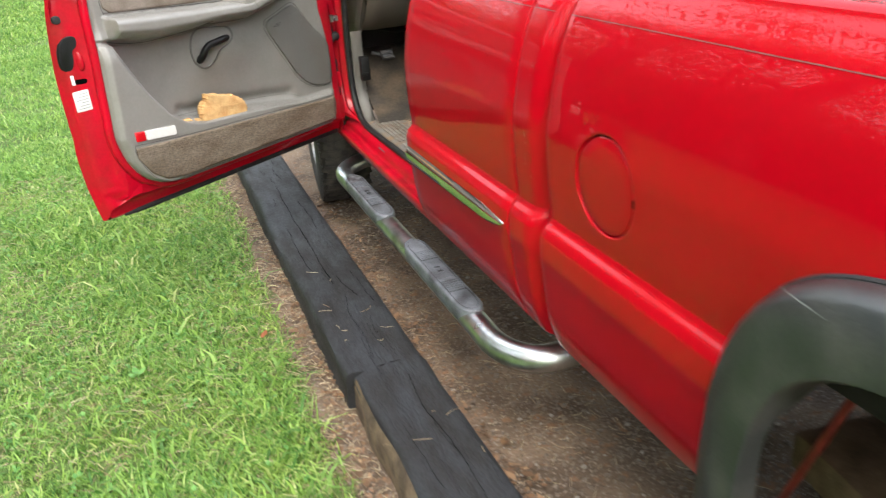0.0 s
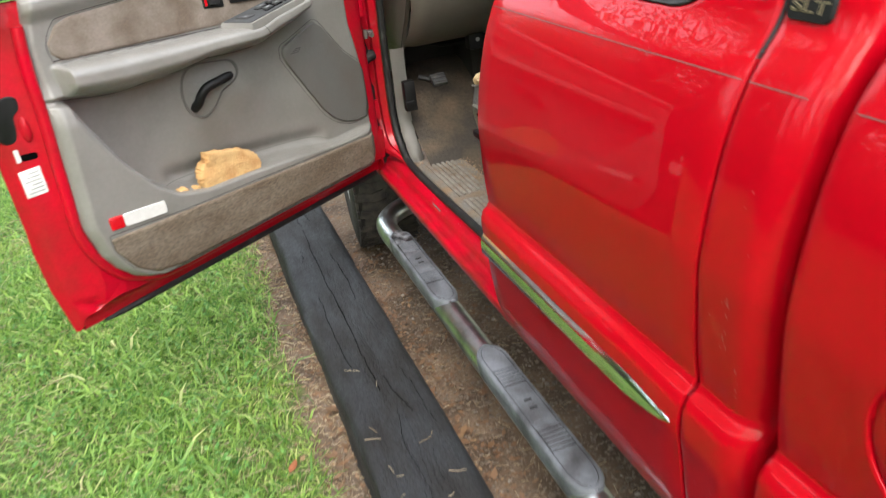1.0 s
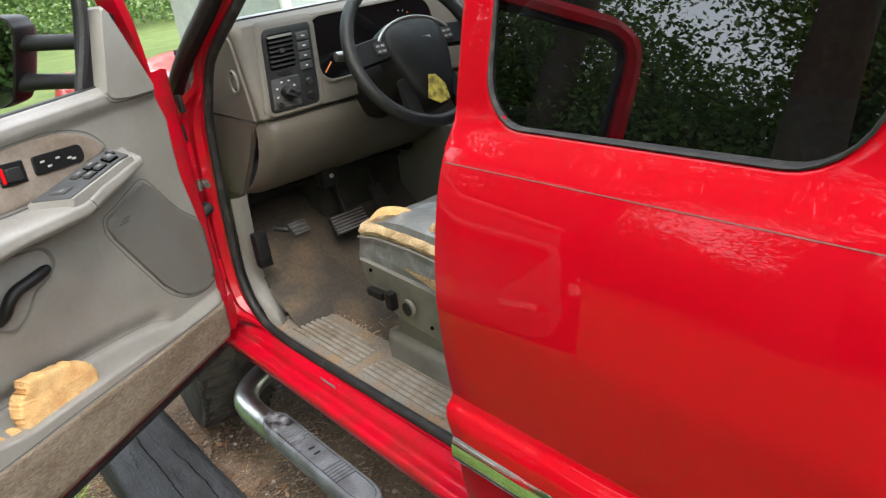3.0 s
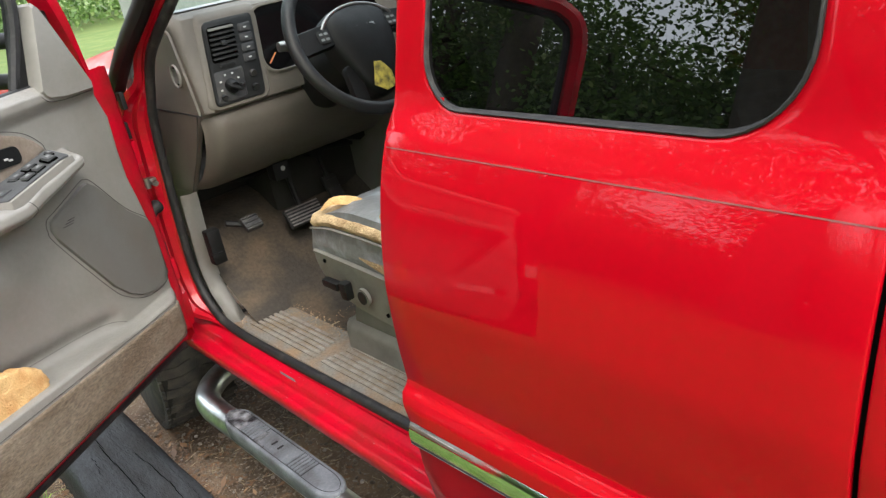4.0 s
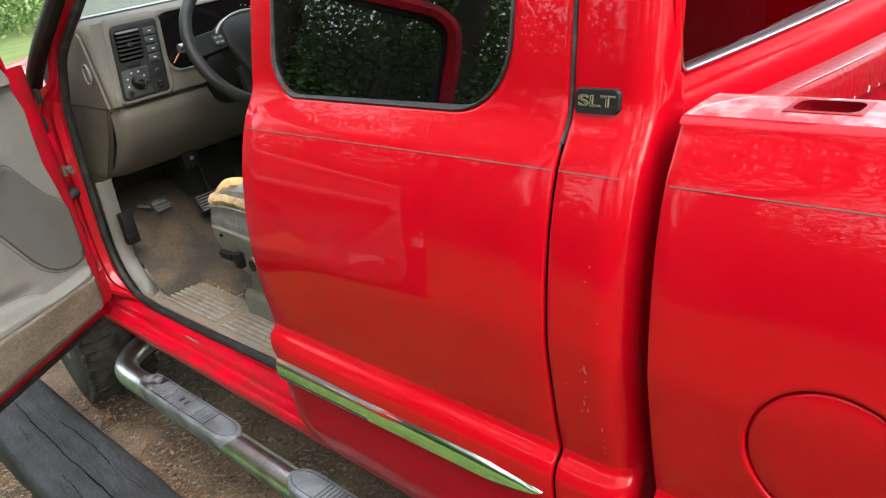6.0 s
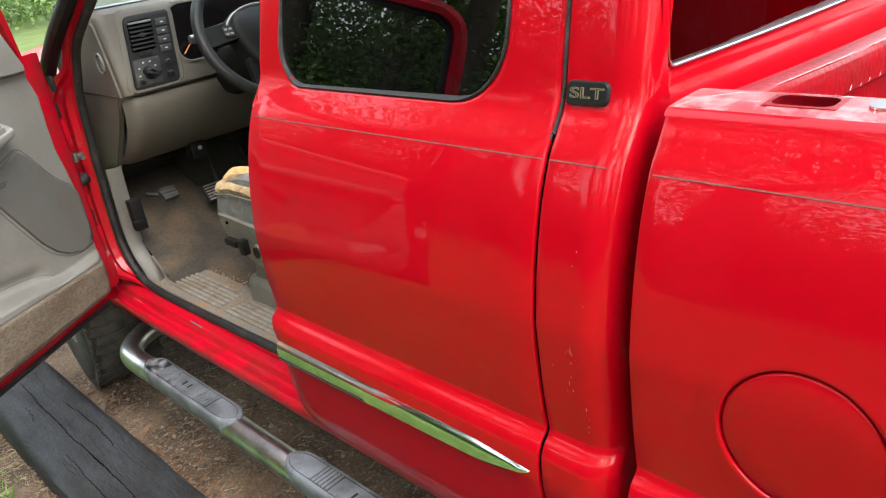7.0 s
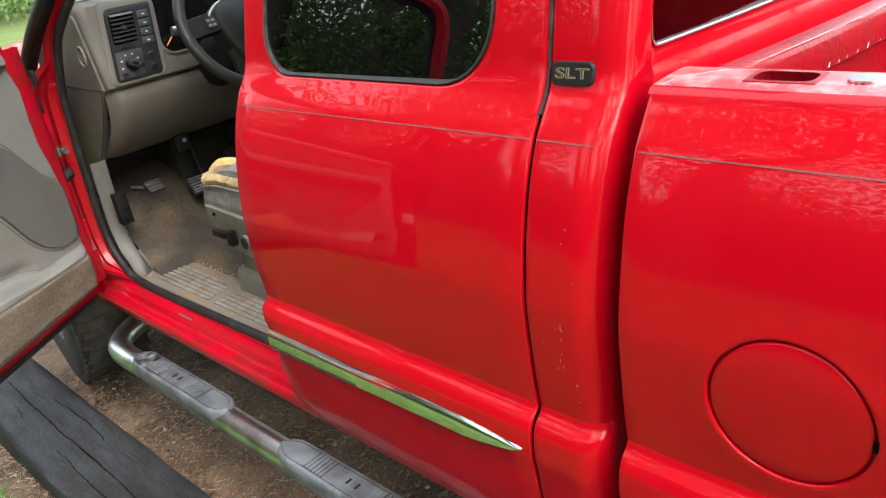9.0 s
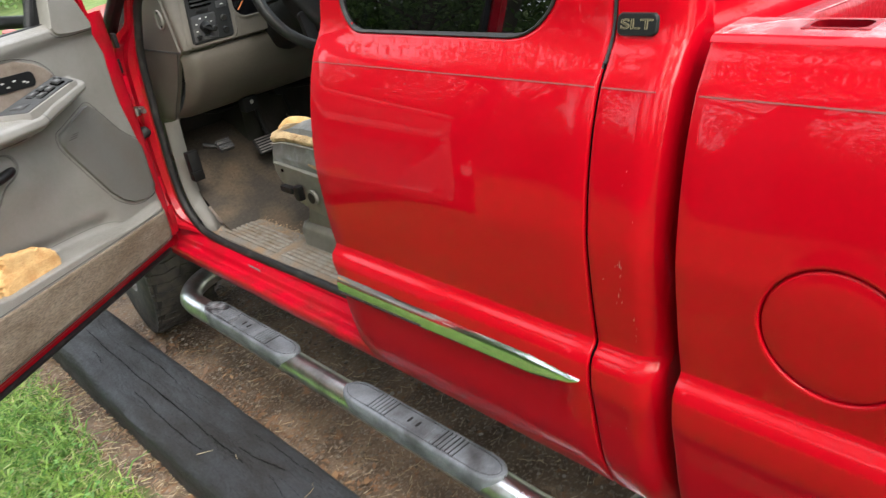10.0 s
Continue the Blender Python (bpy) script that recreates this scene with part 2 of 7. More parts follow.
def rrect(a0, b0, a1, b1, r, n=6):
    """A rounded rectangle as a loop of (a, b); r: one radius or four from (a0,b0) on."""
    rs = r if isinstance(r, (list, tuple)) else [r] * 4
    out = []
    for (ca, cb, start), q in zip(((a0, b0, 180), (a1, b0, 270), (a1, b1, 0), (a0, b1, 90)), rs):
        sa, sb = (1 if ca == a0 else -1), (1 if cb == b0 else -1)
        for k in range(n + 1):
            t = radians(start + 90 * k / n)
            out.append((ca + sa * q + q * math.cos(t), cb + sb * q + q * math.sin(t)))
    return out


def plate(bm, loop, at, depth, lip=0.002):
    """A slab with a softened front rim: loop of (a, b) placed by at(a, b, d); front at d=0, back at d=-depth."""
    ca, cb = sum(p[0] for p in loop) / len(loop), sum(p[1] for p in loop) / len(loop)
    ext = max(max(abs(p[0] - ca) for p in loop), max(abs(p[1] - cb) for p in loop))
    k = 1 - lip / ext
    ins = [(ca + (a - ca) * k, cb + (b - cb) * k) for a, b in loop]
    rows = [[at(a, b, -depth) for a, b in loop], [at(a, b, -lip) for a, b in loop], [at(a, b, 0) for a, b in ins]]
    vs = grid(bm, rows, True)
    bm.faces.new(vs[-1])
    bm.faces.new(vs[0])
    return bm


def strip_text(name, body, size, m, parent, matrix, label="", offset=0.0):
    cu = bpy.data.curves.new(name, "FONT")
    cu.body, cu.size, cu.align_x, cu.align_y, cu.extrude, cu.offset = body, size, "CENTER", "CENTER", 0.0006, offset
    tmp = bpy.data.objects.new(name, cu)
    scene.collection.objects.link(tmp)
    me = bpy.data.meshes.new_from_object(tmp.evaluated_get(bpy.context.evaluated_depsgraph_get()))
    bpy.data.objects.remove(tmp)
    bm = bmesh.new()
    bm.from_mesh(me)
    bmesh.ops.transform(bm, matrix=matrix, verts=bm.verts)
    return part(name, bm, m, parent, label)


# ---- the truck's side section ----
_za, _xa = spline_table([0.40, 0.43, 0.46, 0.55, 0.66, 0.70, 0.736, 0.756, 0.768, 0.777], [0.085, 0.045, 0.016, -0.012, -0.024, -0.0285, -0.0265, -0.018, -0.005, 0.0])
_zb, _xb = spline_table([0.777, 0.85, 0.95, 1.0, 1.1, 1.184, 1.22, 1.243, 1.262, 1.30, 1.45, 1.60, 1.72, 1.78], [0.0, -0.006, -0.0085, -0.003, 0.018, 0.050, 0.074, 0.090, 0.097, 0.105, 0.142, 0.190, 0.250, 0.34])
SZ, SX = np.concatenate([_za, _zb[1:]]), np.concatenate([_xa, _xb[1:]])
ZROWS = [float(v) for v in SZ[::2]]


def skin(z):
    return float(np.interp(z, SZ, SX))


def zs_between(z0, z1):
    return [z0] + [z for z in ZROWS if z0 + 0.002 < z < z1 - 0.002] + [z1]


def side_panel(bm, y_hi, y_lo, z0, z1, ny=10, flange=0.03, off=0.0):
    """A skin panel between two upright edges y_hi(z) > y_lo(z) with edges turned in."""
    rows = []
    for z in zs_between(z0, z1):
        a, b, x = y_hi(z), y_lo(z), skin(z) + off
        r = [(x + flange, a, z), (x + 0.004, a, z), (x + 0.0012, a - 0.0012, z), (x, a - 0.004, z)]
        r += [(x, a - 0.004 + (b + 0.004 - a + 0.004) * k / ny, z) for k in range(1, ny)]
        r += [(x, b + 0.004, z), (x + 0.0012, b + 0.0012, z), (x + 0.004, b, z), (x + flange, b, z)]
        rows.append(r)
    zb = rows[0]
    rows.insert(0, [(p[0] + 0.004 if 0 < i < len(zb) - 1 else p[0], p[1], z0 - 0.003) for i, p in enumerate(zb)])
    rows.insert(0, [(max(p[0], skin(z0)) + 0.03, p[1], z0 - 0.003) for p in zb])
    grid(bm, rows)


# ---- rear door ----
def rd_front(z):
    return lerp_table(z, [0.43, 0.47, 0.52, 0.62, 0.70, 0.76, 0.95, 1.1, 1.2, 1.3, 1.8], [0.672, 0.690, 0.705, 0.706, 0.698, 0.728, 0.722, 0.726, 0.731, 0.737, 0.750])


bm = bmesh.new()
side_panel(bm, rd_front, lambda z: 0.003, 0.452, 1.205, 14)
WIN = rrect(0.098, 1.238, 0.664, 1.66, [0.10, 0.075, 0.06, 0.09], 8)
outer_z = (1.205, 1.74)


def win_ring(scale_out):
    """Points on the outer rectangle of the upper door that face those of the window loop."""
    out = []
    ca, cb = 0.381, 1.45
    for a, b in WIN:
        da, db = a - ca, b - cb
        ks = []
        hi = rd_front(b) - 0.004
        ks.append(((hi - ca) / da) if da > 1e-6 else ((0.007 - ca) / da) if da < -1e-6 else 9e9)
        ks.append(((outer_z[1] - cb) / db) if db > 1e-6 else ((outer_z[0] - cb) / db) if db < -1e-6 else 9e9)
        k = min(ks)
        k = 1 + (k - 1) * scale_out
        out.append((ca + da * k, cb + db * k))
    return out


rows = [[(skin(b) + 0.016, a, b) for a, b in WIN], [(skin(b) + 0.003, a, b) for a, b in WIN]]
for s in (0.06, 0.14, 0.3, 0.5, 0.75, 0.92, 1.0):
    rows.append([(skin(b), a, b) for a, b in win_ring(s)])
rows.append([(skin(b) + 0.004, a + (0.004 if a > 0.6 else -0.004 if a < 0.02 else 0), b) for a, b in win_ring(1.0)])
rows.append([(skin(b) + 0.03, a + (0.004 if a > 0.6 else -0.004 if a < 0.02 else 0), b) for a, b in win_ring(1.0)])
grid(bm, rows, True)
# the corners of the upper frame that the ring leaves open
for ya, yb, za, zb in ((0.0035, 0.13, 1.200, 1.255), (0.62, 0.7315, 1.200, 1.255)):
    grid(bm, [[(skin(z) + 0.0003, ya + (yb - ya) * k / 3, z) for k in range(4)] for z in np.linspace(za, zb, 9)])
rear_door = part("rear_door", bm, RED, truck, "closed glossy red rear half-door", 50)

bm = bmesh.new()
inn = lambda r, d: [(skin(b) + d, 0.381 + (a - 0.381) * r, 1.45 + (b - 1.45) * r) for a, b in WIN]
grid(bm, [inn(1.0, 0.003), inn(1.0, -0.0015), inn(0.99, -0.0025), inn(0.985, -0.001), inn(0.984, 0.010), inn(0.983, 0.024)], True)
part("window_seal", bm, RUBBER, rear_door, "black rubber window seal")
bm = bmesh.new()
gx_of = lambda z: 0.1075 + 0.235 * (z - 1.262) + 0.10 * (z - 1.262) ** 2
grid(bm, [[(gx_of(z) + 0.022 * (0.381 - y), y, z) for y in np.linspace(0.085, 0.675, 12)] for z in np.linspace(1.225, 1.675, 24)])
rear_glass = part("window_pane", bm, TINT, rear_door, "dark tinted side glass")
rear_glass.visible_shadow = False


def stripe(ya, yb, parent, n=24):
    b = bmesh.new()
    grid(b, [[(skin(z) - 0.0009, ya + (yb - ya) * k / n, z) for k in range(n + 1)] for z in (1.1845, 1.1837, 1.1829)])
    part("pinstripe", b, STRIPE, parent, "thin grey pinstripe")


stripe(0.722, 0.006, rear_door)
bm = bmesh.new()
tube(bm, [(skin(z) + 0.0015, 0.0, z) for z in np.linspace(1.212, 1.735, 30)], 0.0026, 6)
part("door_gasket", bm, RUBBER, rear_door, "grey rubber gasket")
bm = bmesh.new()
grid(bm, [[(skin(z) + 0.007, y, z) for y in (-0.004, 0.0, 0.004)] for z in zs_between(0.46, 1.215)])
part("door_gap", bm, SEAM, rear_door, "dark gap behind the door edge")
# the chrome strip, tapering to a point at its rear end
bm = bmesh.new()
rows, strip_low = [], []
for k in range(41):
    y = 0.700 - 0.682 * k / 40
    s = min(1.0, (1 - k / 40) / 0.16)
    top = 0.7165 - 0.010 * (1 - s)
    bot = top - 0.050 * (1 - 0.36 * k / 40) * (s ** 0.62) - 0.001
    strip_low.append((y, bot))
    r = []
    for j in range(9):
        z = bot + (top - bot) * (0, 0.04, 0.14, 0.30, 0.48, 0.66, 0.82, 0.94, 1.0)[j]
        r.append((skin(z) - 0.001 - (0, 0.0070, 0.0100, 0.0093, 0.0084, 0.0073, 0.0048, 0.0018, 0.0)[j] * (0.4 + 0.6 * s), y, z))
    rows.append(r)
grid(bm, rows)
chrome_strip = part("chrome_strip", bm, CHROME, rear_door, "tapered chrome side moulding")
bm = bmesh.new()
grid(bm, [[(skin(b) - dx, y, b + dz) for y, b in strip_low[:-3]] for dz, dx in ((-0.0045, 0.0004), (-0.004, 0.004), (0.0015, 0.006))])
part("strip_edge", bm, BLACK, rear_door, "black lower edge of the moulding")
# ---- cab corner behind the rear door ----
bm = bmesh.new()
rows = []
R = 0.045
for z in zs_between(0.452, 1.74):
    x = skin(z)
    r = [(x + 0.03, -0.003, z), (x + 0.004, -0.003, z), (x + 0.0012, -0.0042, z), (x, -0.007, z)]
    r += [(x, -0.007 - 0.062 * k / 6, z) for k in range(1, 6)]
    r += [(x + R * (1 - math.cos(radians(t))), -0.072 - R * math.sin(radians(t)), z) for t in range(0, 91, 10)]
    r += [(x + 0.05, -0.1168, z), (max(x + 0.056, 0.161), -0.1168, z)]
    rows.append(r)
grid(bm, rows)
corner = part("cab_corner", bm, RED, truck, "red cab corner panel with chipped edge", 50)
stripe(-0.006, -0.095, corner, 10)
at_badge = lambda a, b, d: (skin(b) - 0.004 - d, a, b)
bm = bmesh.new()
plate(bm, rrect(-0.073, 1.2475, -0.006, 1.2775, 0.009, 6), at_badge, 0.005, 0.003)
badge = part("badge", bm, BLACK, corner, "black oblong badge with gold letters")
tilt = math.atan2(skin(1.2775) - skin(1.2475), 0.03)
bmx = Matrix.Translation((skin(1.2625) - 0.0046, -0.0395, 1.2625)) @ Matrix.Rotation(radians(-90), 4, "Z") @ Matrix.Rotation(radians(90) - tilt, 4, "X")
strip_text("badge_letters", "SLT", 0.0225, GOLD_INK, badge, bmx @ Matrix.Diagonal((1.5, 0.85, 1, 1)), "outlined gold letters", 0.0005)
strip_text("letter_fill", "SLT", 0.0225, BLACK, badge, bmx @ Matrix.Translation((0, 0, 0.0005)) @ Matrix.Diagonal((1.5, 0.85, 1, 1)), "black inside of the letters", -0.0006)
# chips and long scratches of bare primer on the corner
CHIP = mat("bare_primer", (0.50, 0.22, 0.21), 0.6, 0.0, 0.3, 90.0, second=(0.36, 0.08, 0.08), fine=0.3)
for k in range(22):
    z = 0.90 + random.gauss(0, 0.035) if k < 10 else 0.83 + random.gauss(0, 0.02) if k < 15 else random.uniform(0.62, 1.2)
    y = -0.058 + random.gauss(0, 0.004) if k < 10 else -0.081 + random.gauss(0, 0.002) if k < 15 else random.uniform(-0.098, -0.02)
    s, tall = random.uniform(0.0005, 0.0012), random.uniform(1.5, 7.0) if k < 15 else random.uniform(0.8, 1.8)
    bm = bmesh.new()
    xx = skin(z) - 0.0008 + R * (1 - math.sqrt(max(0.0, 1 - (max(0, -0.072 - y) / R) ** 2)))
    bm.faces.new([bm.verts.new((xx + (skin(z + tall * s * math.sin(a)) - skin(z)), y + s * math.cos(a) * random.uniform(0.5, 1.2), z + tall * s * math.sin(a) * random.uniform(0.7, 1.2))) for a in np.linspace(0, 5.6, 9)])
    part("paint_chip", bm, CHIP, corner)

# ---- cab back with its window ----
def bow(x):
    """How far the cab's back and the bed's front wall swell rearwards between the sides."""
    return 1 - min(1.0, abs((x - 0.95) / 0.78)) ** 2


def bowed(rows, amount):
    return [[(x, y - amount * bow(x), z) for x, y, z in r] for r in rows]


def fan(bm, loop, at, n=40):
    """A pane across a loop of (a, b), cut into upright slices so that it can follow a curve."""
    lo, hi = min(p[0] for p in loop), max(p[0] for p in loop)
    b0, b1 = min(p[1] for p in loop), max(p[1] for p in loop)
    grid(bm, [[at(lo + (hi - lo) * k / n, b) for k in range(n + 1)] for b in (b0, (b0 + b1) / 2, b1)])


bm = bmesh.new()
GB = []
for (a, b), (c, d) in zip(*(lambda q: (q, q[1:] + q[:1]))(rrect(0.166, 1.282, 1.734, 1.66, 0.012, 5))):
    n = 24 if abs(a - c) > 0.3 else 1
    GB += [(a + (c - a) * k / n, b + (d - b) * k / n) for k in range(n)]
ring = [(0.95 + (a - 0.95) * 1.02, 1.742 if b > 1.5 else 0.45) for a, b in GB]
grid(bm, bowed([[(a, -0.100, b) for a, b in GB], [(a, -0.112, b) for a, b in GB], [(0.95 + (a - 0.95) * 1.006, -0.1135, b + (0.010 if b > 1.5 else -0.010)) for a, b in GB], [(0.95 + (a - 0.95) * 1.008, -0.1135, b + (0.03 if b > 1.5 else -0.03)) for a, b in GB], [(0.95 + (a - 0.95) * 1.008, -0.1165, b + (0.032 if b > 1.5 else -0.036)) for a, b in GB], [(a, -0.1168, b) for a, b in ring]], 0.05), True)
cab_back = part("cab_back", bm, RED, truck, "red cab rear wall", 30)
bm = bmesh.new()
fan(bm, GB, lambda a, b: (a, -0.1125 - 0.05 * bow(a), b))
rg = part("rear_window", bm, TINT, cab_back, "dark tinted rear window")
rg.visible_shadow = False
bm = bmesh.new()
tube(bm, [(a, -0.1155 - 0.05 * bow(a), b) for a, b in GB], 0.0021, 6, True)
part("window_edge", bm, CHROME, cab_back, "pale bright edge of the rear window")

# ---- bed ----
ARCH_Y, ARCH_Z = -1.22, 0.40


def arch(rad_y, rad_z, n=40, p=3.9):
    """A squarish wheel arch as a loop of (y, z) from front to rear."""
    out = []
    for k in range(n + 1):
        t = math.pi * k / n
        c, s = math.cos(t), math.sin(t)
        out.append((ARCH_Y + rad_y * math.copysign(abs(c) ** (2 / p), c), ARCH_Z + rad_z * abs(s) ** (2 / p)))
    return out


Y0, Y1 = -0.150, -2.02
bm = bmesh.new()
zr = zs_between(0.46, 1.243)
ys = [Y0 - 0.006 - (Y0 - Y1 - 0.01) * k / 120 for k in range(121)]
rows = []
for z in zr:
    x = skin(z)
    r = [(x + 0.035, Y0, z), (x + 0.006, Y0, z), (x + 0.0018, Y0 - 0.0018, z)] + [(x, y, z) for y in ys]
    rows.append(r)
grid(bm, rows)


def in_arch(y, z):
    return abs((y - ARCH_Y) / 0.46) ** 3.9 + abs((z - ARCH_Z) / 0.55) ** 3.9 < 1 or (abs(y - ARCH_Y) < 0.46 and z < ARCH_Z)


FY, FZ, FR = -0.364, 0.913, 0.093
kill = [f for f in bm.faces if in_arch(f.calc_center_median().y, f.calc_center_median().z) or math.hypot(f.calc_center_median().y - FY, f.calc_center_median().z - FZ) < FR + 0.012]
bmesh.ops.delete(bm, geom=kill, context="FACES")
# rail top, with the pocket cut out, and the inner wall
RX0, RX1 = skin(1.243), 0.196
PK = (-0.328, -0.250)
rail = bmesh.new()
edge = [(RX0, 1.243), (RX0 + 0.004, 1.2485), (RX0 + 0.011, 1.2515), (0.128, 1.2530)]
tail = [(0.176, 1.2535), (RX1 - 0.006, 1.2520), (RX1, 1.247), (RX1 + 0.001, 1.20), (RX1 + 0.012, 1.195), (RX1 + 0.014, 0.80)]
for seg_y, full in (((Y0, PK[1]), True), ((PK[1], PK[0]), False), ((PK[0], Y1), True)):
    n = 30 if full and seg_y[1] == Y1 else 5
    sec = [edge[2:] + tail[:2]] if full else [edge[2:], tail[:2]]
    for s in sec:
        grid(rail, [[(x, seg_y[0] + (seg_y[1] - seg_y[0]) * k / n, z) for k in range(n + 1)] for x, z in s])
    for s in (edge[:3], tail[1:]):
        grid(bm, [[(x, seg_y[0] + (seg_y[1] - seg_y[0]) * k / n, z) for k in range(n + 1)] for x, z in s])
bed_side = part("bed_side", bm, RED, truck, "red bed side panel with dented top rail", 40)
# pale patches in this red stand in for sky glare on the rail
RAIL_GLARE = mat("red_paint_with_glare", (0.40, 0.004, 0.012), 0.16, 0.0, 0.3, 30.0, 0.05, 120.0, coat=1.0, second=(0.64, 0.26, 0.26), spots=0.56, fine=0.2)
part("rail_top", rail, RAIL_GLARE, bed_side, "red rail top with pale sky glare put into its colour", 50)
bm = bmesh.new()
PO, PL = rrect(0.127, PK[0] - 0.001, 0.177, PK[1] + 0.001, 0.001, 4), rrect(0.131, PK[0] + 0.004, 0.172, PK[1] - 0.004, 0.013, 4)
grid(bm, [[(a, b, 1.2525) for a, b in PO], [(a, b, 1.2540) for a, b in PO], [(0.97 * a + 0.0045, 0.97 * b - 0.0087, 1.2546) for a, b in PL], [(a, b, 1.2530) for a, b in PL], [(a, b, 1.222) for a, b in PL]], True)
part("pocket_rim", bm, RED_BED, bed_side, "worn red rim of the stake pocket", 40)
# lower pocket walls take a near-black colour in place of the shade inside
bm = bmesh.new()
grid(bm, [[(a, b, 1.222) for a, b in PL], [(a, b, 1.16) for a, b in PL], [(a, b, 1.08) for a, b in PL]], True)
bm.faces.new([bm.verts.new((a, b, 1.08)) for a, b in PL])
part("stake_pocket", bm, UNDER, bed_side, "open stake pocket in the bed rail")
bm = bmesh.new()
tube(bm, [(0.153, -0.372, 1.2535), (0.153, -0.372, 1.2565)], 0.018, 16)
part("rail_plug", bm, CHROME, bed_side, "round plug on the rail")
stripe(-0.158, -1.98, bed_side, 60)
# fuel door: a flush round lid in a pressed collar


def disc(rings):
    return [[(skin(FZ + r * math.sin(t)) + d, FY + r * math.cos(t), FZ + r * math.sin(t)) for t in np.linspace(0, 2 * math.pi, 81)[:-1]] for r, d in rings]


bm = bmesh.new()
grid(bm, disc(((FR + 0.028, -0.0005), (FR + 0.013, -0.0008), (FR + 0.007, -0.0014), (FR + 0.0035, -0.0016), (FR + 0.0010, -0.0004), (FR, 0.0015), (FR - 0.0005, 0.010), (FR - 0.006, 0.010))), True)
part("fuel_door_collar", bm, RED, bed_side, "pressed red collar", 60)
bm = bmesh.new()
vs = grid(bm, disc(((FR - 0.0022, 0.010), (FR - 0.0024, 0.004), (FR - 0.0036, 0.0018), (FR - 0.006, 0.0010), (FR * 0.7, 0.0006), (FR * 0.35, 0.0004), (0.004, 0.0004))), True)
bm.faces.new(vs[-1])
fuel_door = part("fuel_door", bm, RED, bed_side, "round red fuel door", 60)
bm = bmesh.new()
plate(bm, rrect(FY - FR - 0.003, FZ - 0.010, FY - FR + 0.003, FZ + 0.008, 0.0028), lambda a, b, d: (skin(b) - 0.0022 - d, a, b), 0.002, 0.002)
part("fuel_door_notch", bm, SEAM, bed_side, "finger notch")
# wheel flare
bm = bmesh.new()
prof_f = [(1.275, 1.262, 0.004), (1.275, 1.262, -0.014), (1.270, 1.258, -0.032), (1.255, 1.246, -0.048), (1.235, 1.230, -0.057), (1.13, 1.150, -0.065), (1.045, 1.088, -0.069), (1.022, 1.072, -0.068), (1.012, 1.064, -0.060), (1.006, 1.058, -0.045), (0.998, 1.052, -0.015)]
rows = []
for sy, sz, dx in prof_f:
    r = []
    for y, z in arch(0.405 * sy, 0.475 * sz, 48):
        r.append((dx + (0.0 if dx < -0.02 else skin(max(0.47, min(1.2, z)))) - 0.006, y, z))
    r = [(r[0][0], r[0][1], 0.33)] + [(r[0][0], r[0][1], 0.37)] + r + [(r[-1][0], r[-1][1], 0.33)]
    rows.append(r)
grid(bm, rows)
part("wheel_flare", bm, FLARE, bed_side, "scuffed dark plastic wheel arch flare", 50)
bm = bmesh.new()
tube(bm, [(-0.012, y, z) for y, z in arch(0.405 * 1.275, 0.475 * 1.262, 48)], 0.005, 6)
part("flare_bead", bm, RUBBER, bed_side)
SCRATCH = mat("pale_scratch", (0.13, 0.14, 0.135), 0.6, 0.0, 0.2, 200.0)
for y0, z0, dy, dz in ((-0.765, 0.64, 0.030, 0.045), (-0.758, 0.71, 0.016, 0.022), (-0.768, 0.56, 0.020, 0.040), (-0.88, 0.950, 0.07, -0.010), (-0.768, 0.80, 0.012, 0.03)):
    bm = bmesh.new()
    tube(bm, [(-0.0725 + 0.002 * abs(q - 0.5), y0 - dy * (q - 0.5), z0 + dz * (q - 0.5)) for q in np.linspace(0, 1, 6)], [0.0002, 0.0005, 0.0008, 0.0007, 0.0004, 0.0002], 5)
    part("flare_scratch", bm, SCRATCH, bed_side)
# inner wheel well
bm = bmesh.new()
rows = [[(x, y, z) for y, z in arch(0.45, 0.53)[5:] + [(ARCH_Y - 0.45, 0.3)]] for x in (0.0, 0.2, 0.44)]
grid(bm, rows)
grid(bm, [[(0.445, y, z) for y in (-0.25, -1.0, -1.7)] for z in (0.56, 0.66, 0.77)])
grid(bm, [[(0.445, y, z) for y in (-0.76, -1.2, -1.68)] for z in (0.77, 0.85, 0.935)])
part("wheel_well", bm, UNDER, truck, "dirty black inner wheel well")
# bed front wall, floor, far side and tailgate
bm = bmesh.new()
hz = [(-0.168, 0.80), (-0.168, 1.232), (-0.172, 1.244), (-0.180, 1.2495), (-0.206, 1.2505), (-0.213, 1.247), (-0.2165, 1.239), (-0.2175, 1.200), (-0.208, 1.190), (-0.206, 0.78)]
hx = [RX1 - 0.004 + (1.71 - RX1) * k / 60 for k in range(61)]
rows = []
for i, (y, z) in enumerate(hz):
    rows.append([(x, y - 0.07 * bow(x) - (0.010 * (0.5 + 0.5 * math.cos(x * 2 * math.pi / 0.11)) if i > 8 else 0), z) for x in hx])
grid(bm, rows)
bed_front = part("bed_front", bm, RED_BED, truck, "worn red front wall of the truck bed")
bm = bmesh.new()
rows = []
for k in range(31):
    s = k / 30
    x = RX1 + 0.02 + 1.48 * s
    rows.append([(x, -0.21, 0.78 + (0.012 if k % 3 == 1 else 0)), (x, -2.0, 0.78 + (0.012 if k % 3 == 1 else 0))])
grid(bm, rows)
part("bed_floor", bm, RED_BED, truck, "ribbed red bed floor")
bm = bmesh.new()
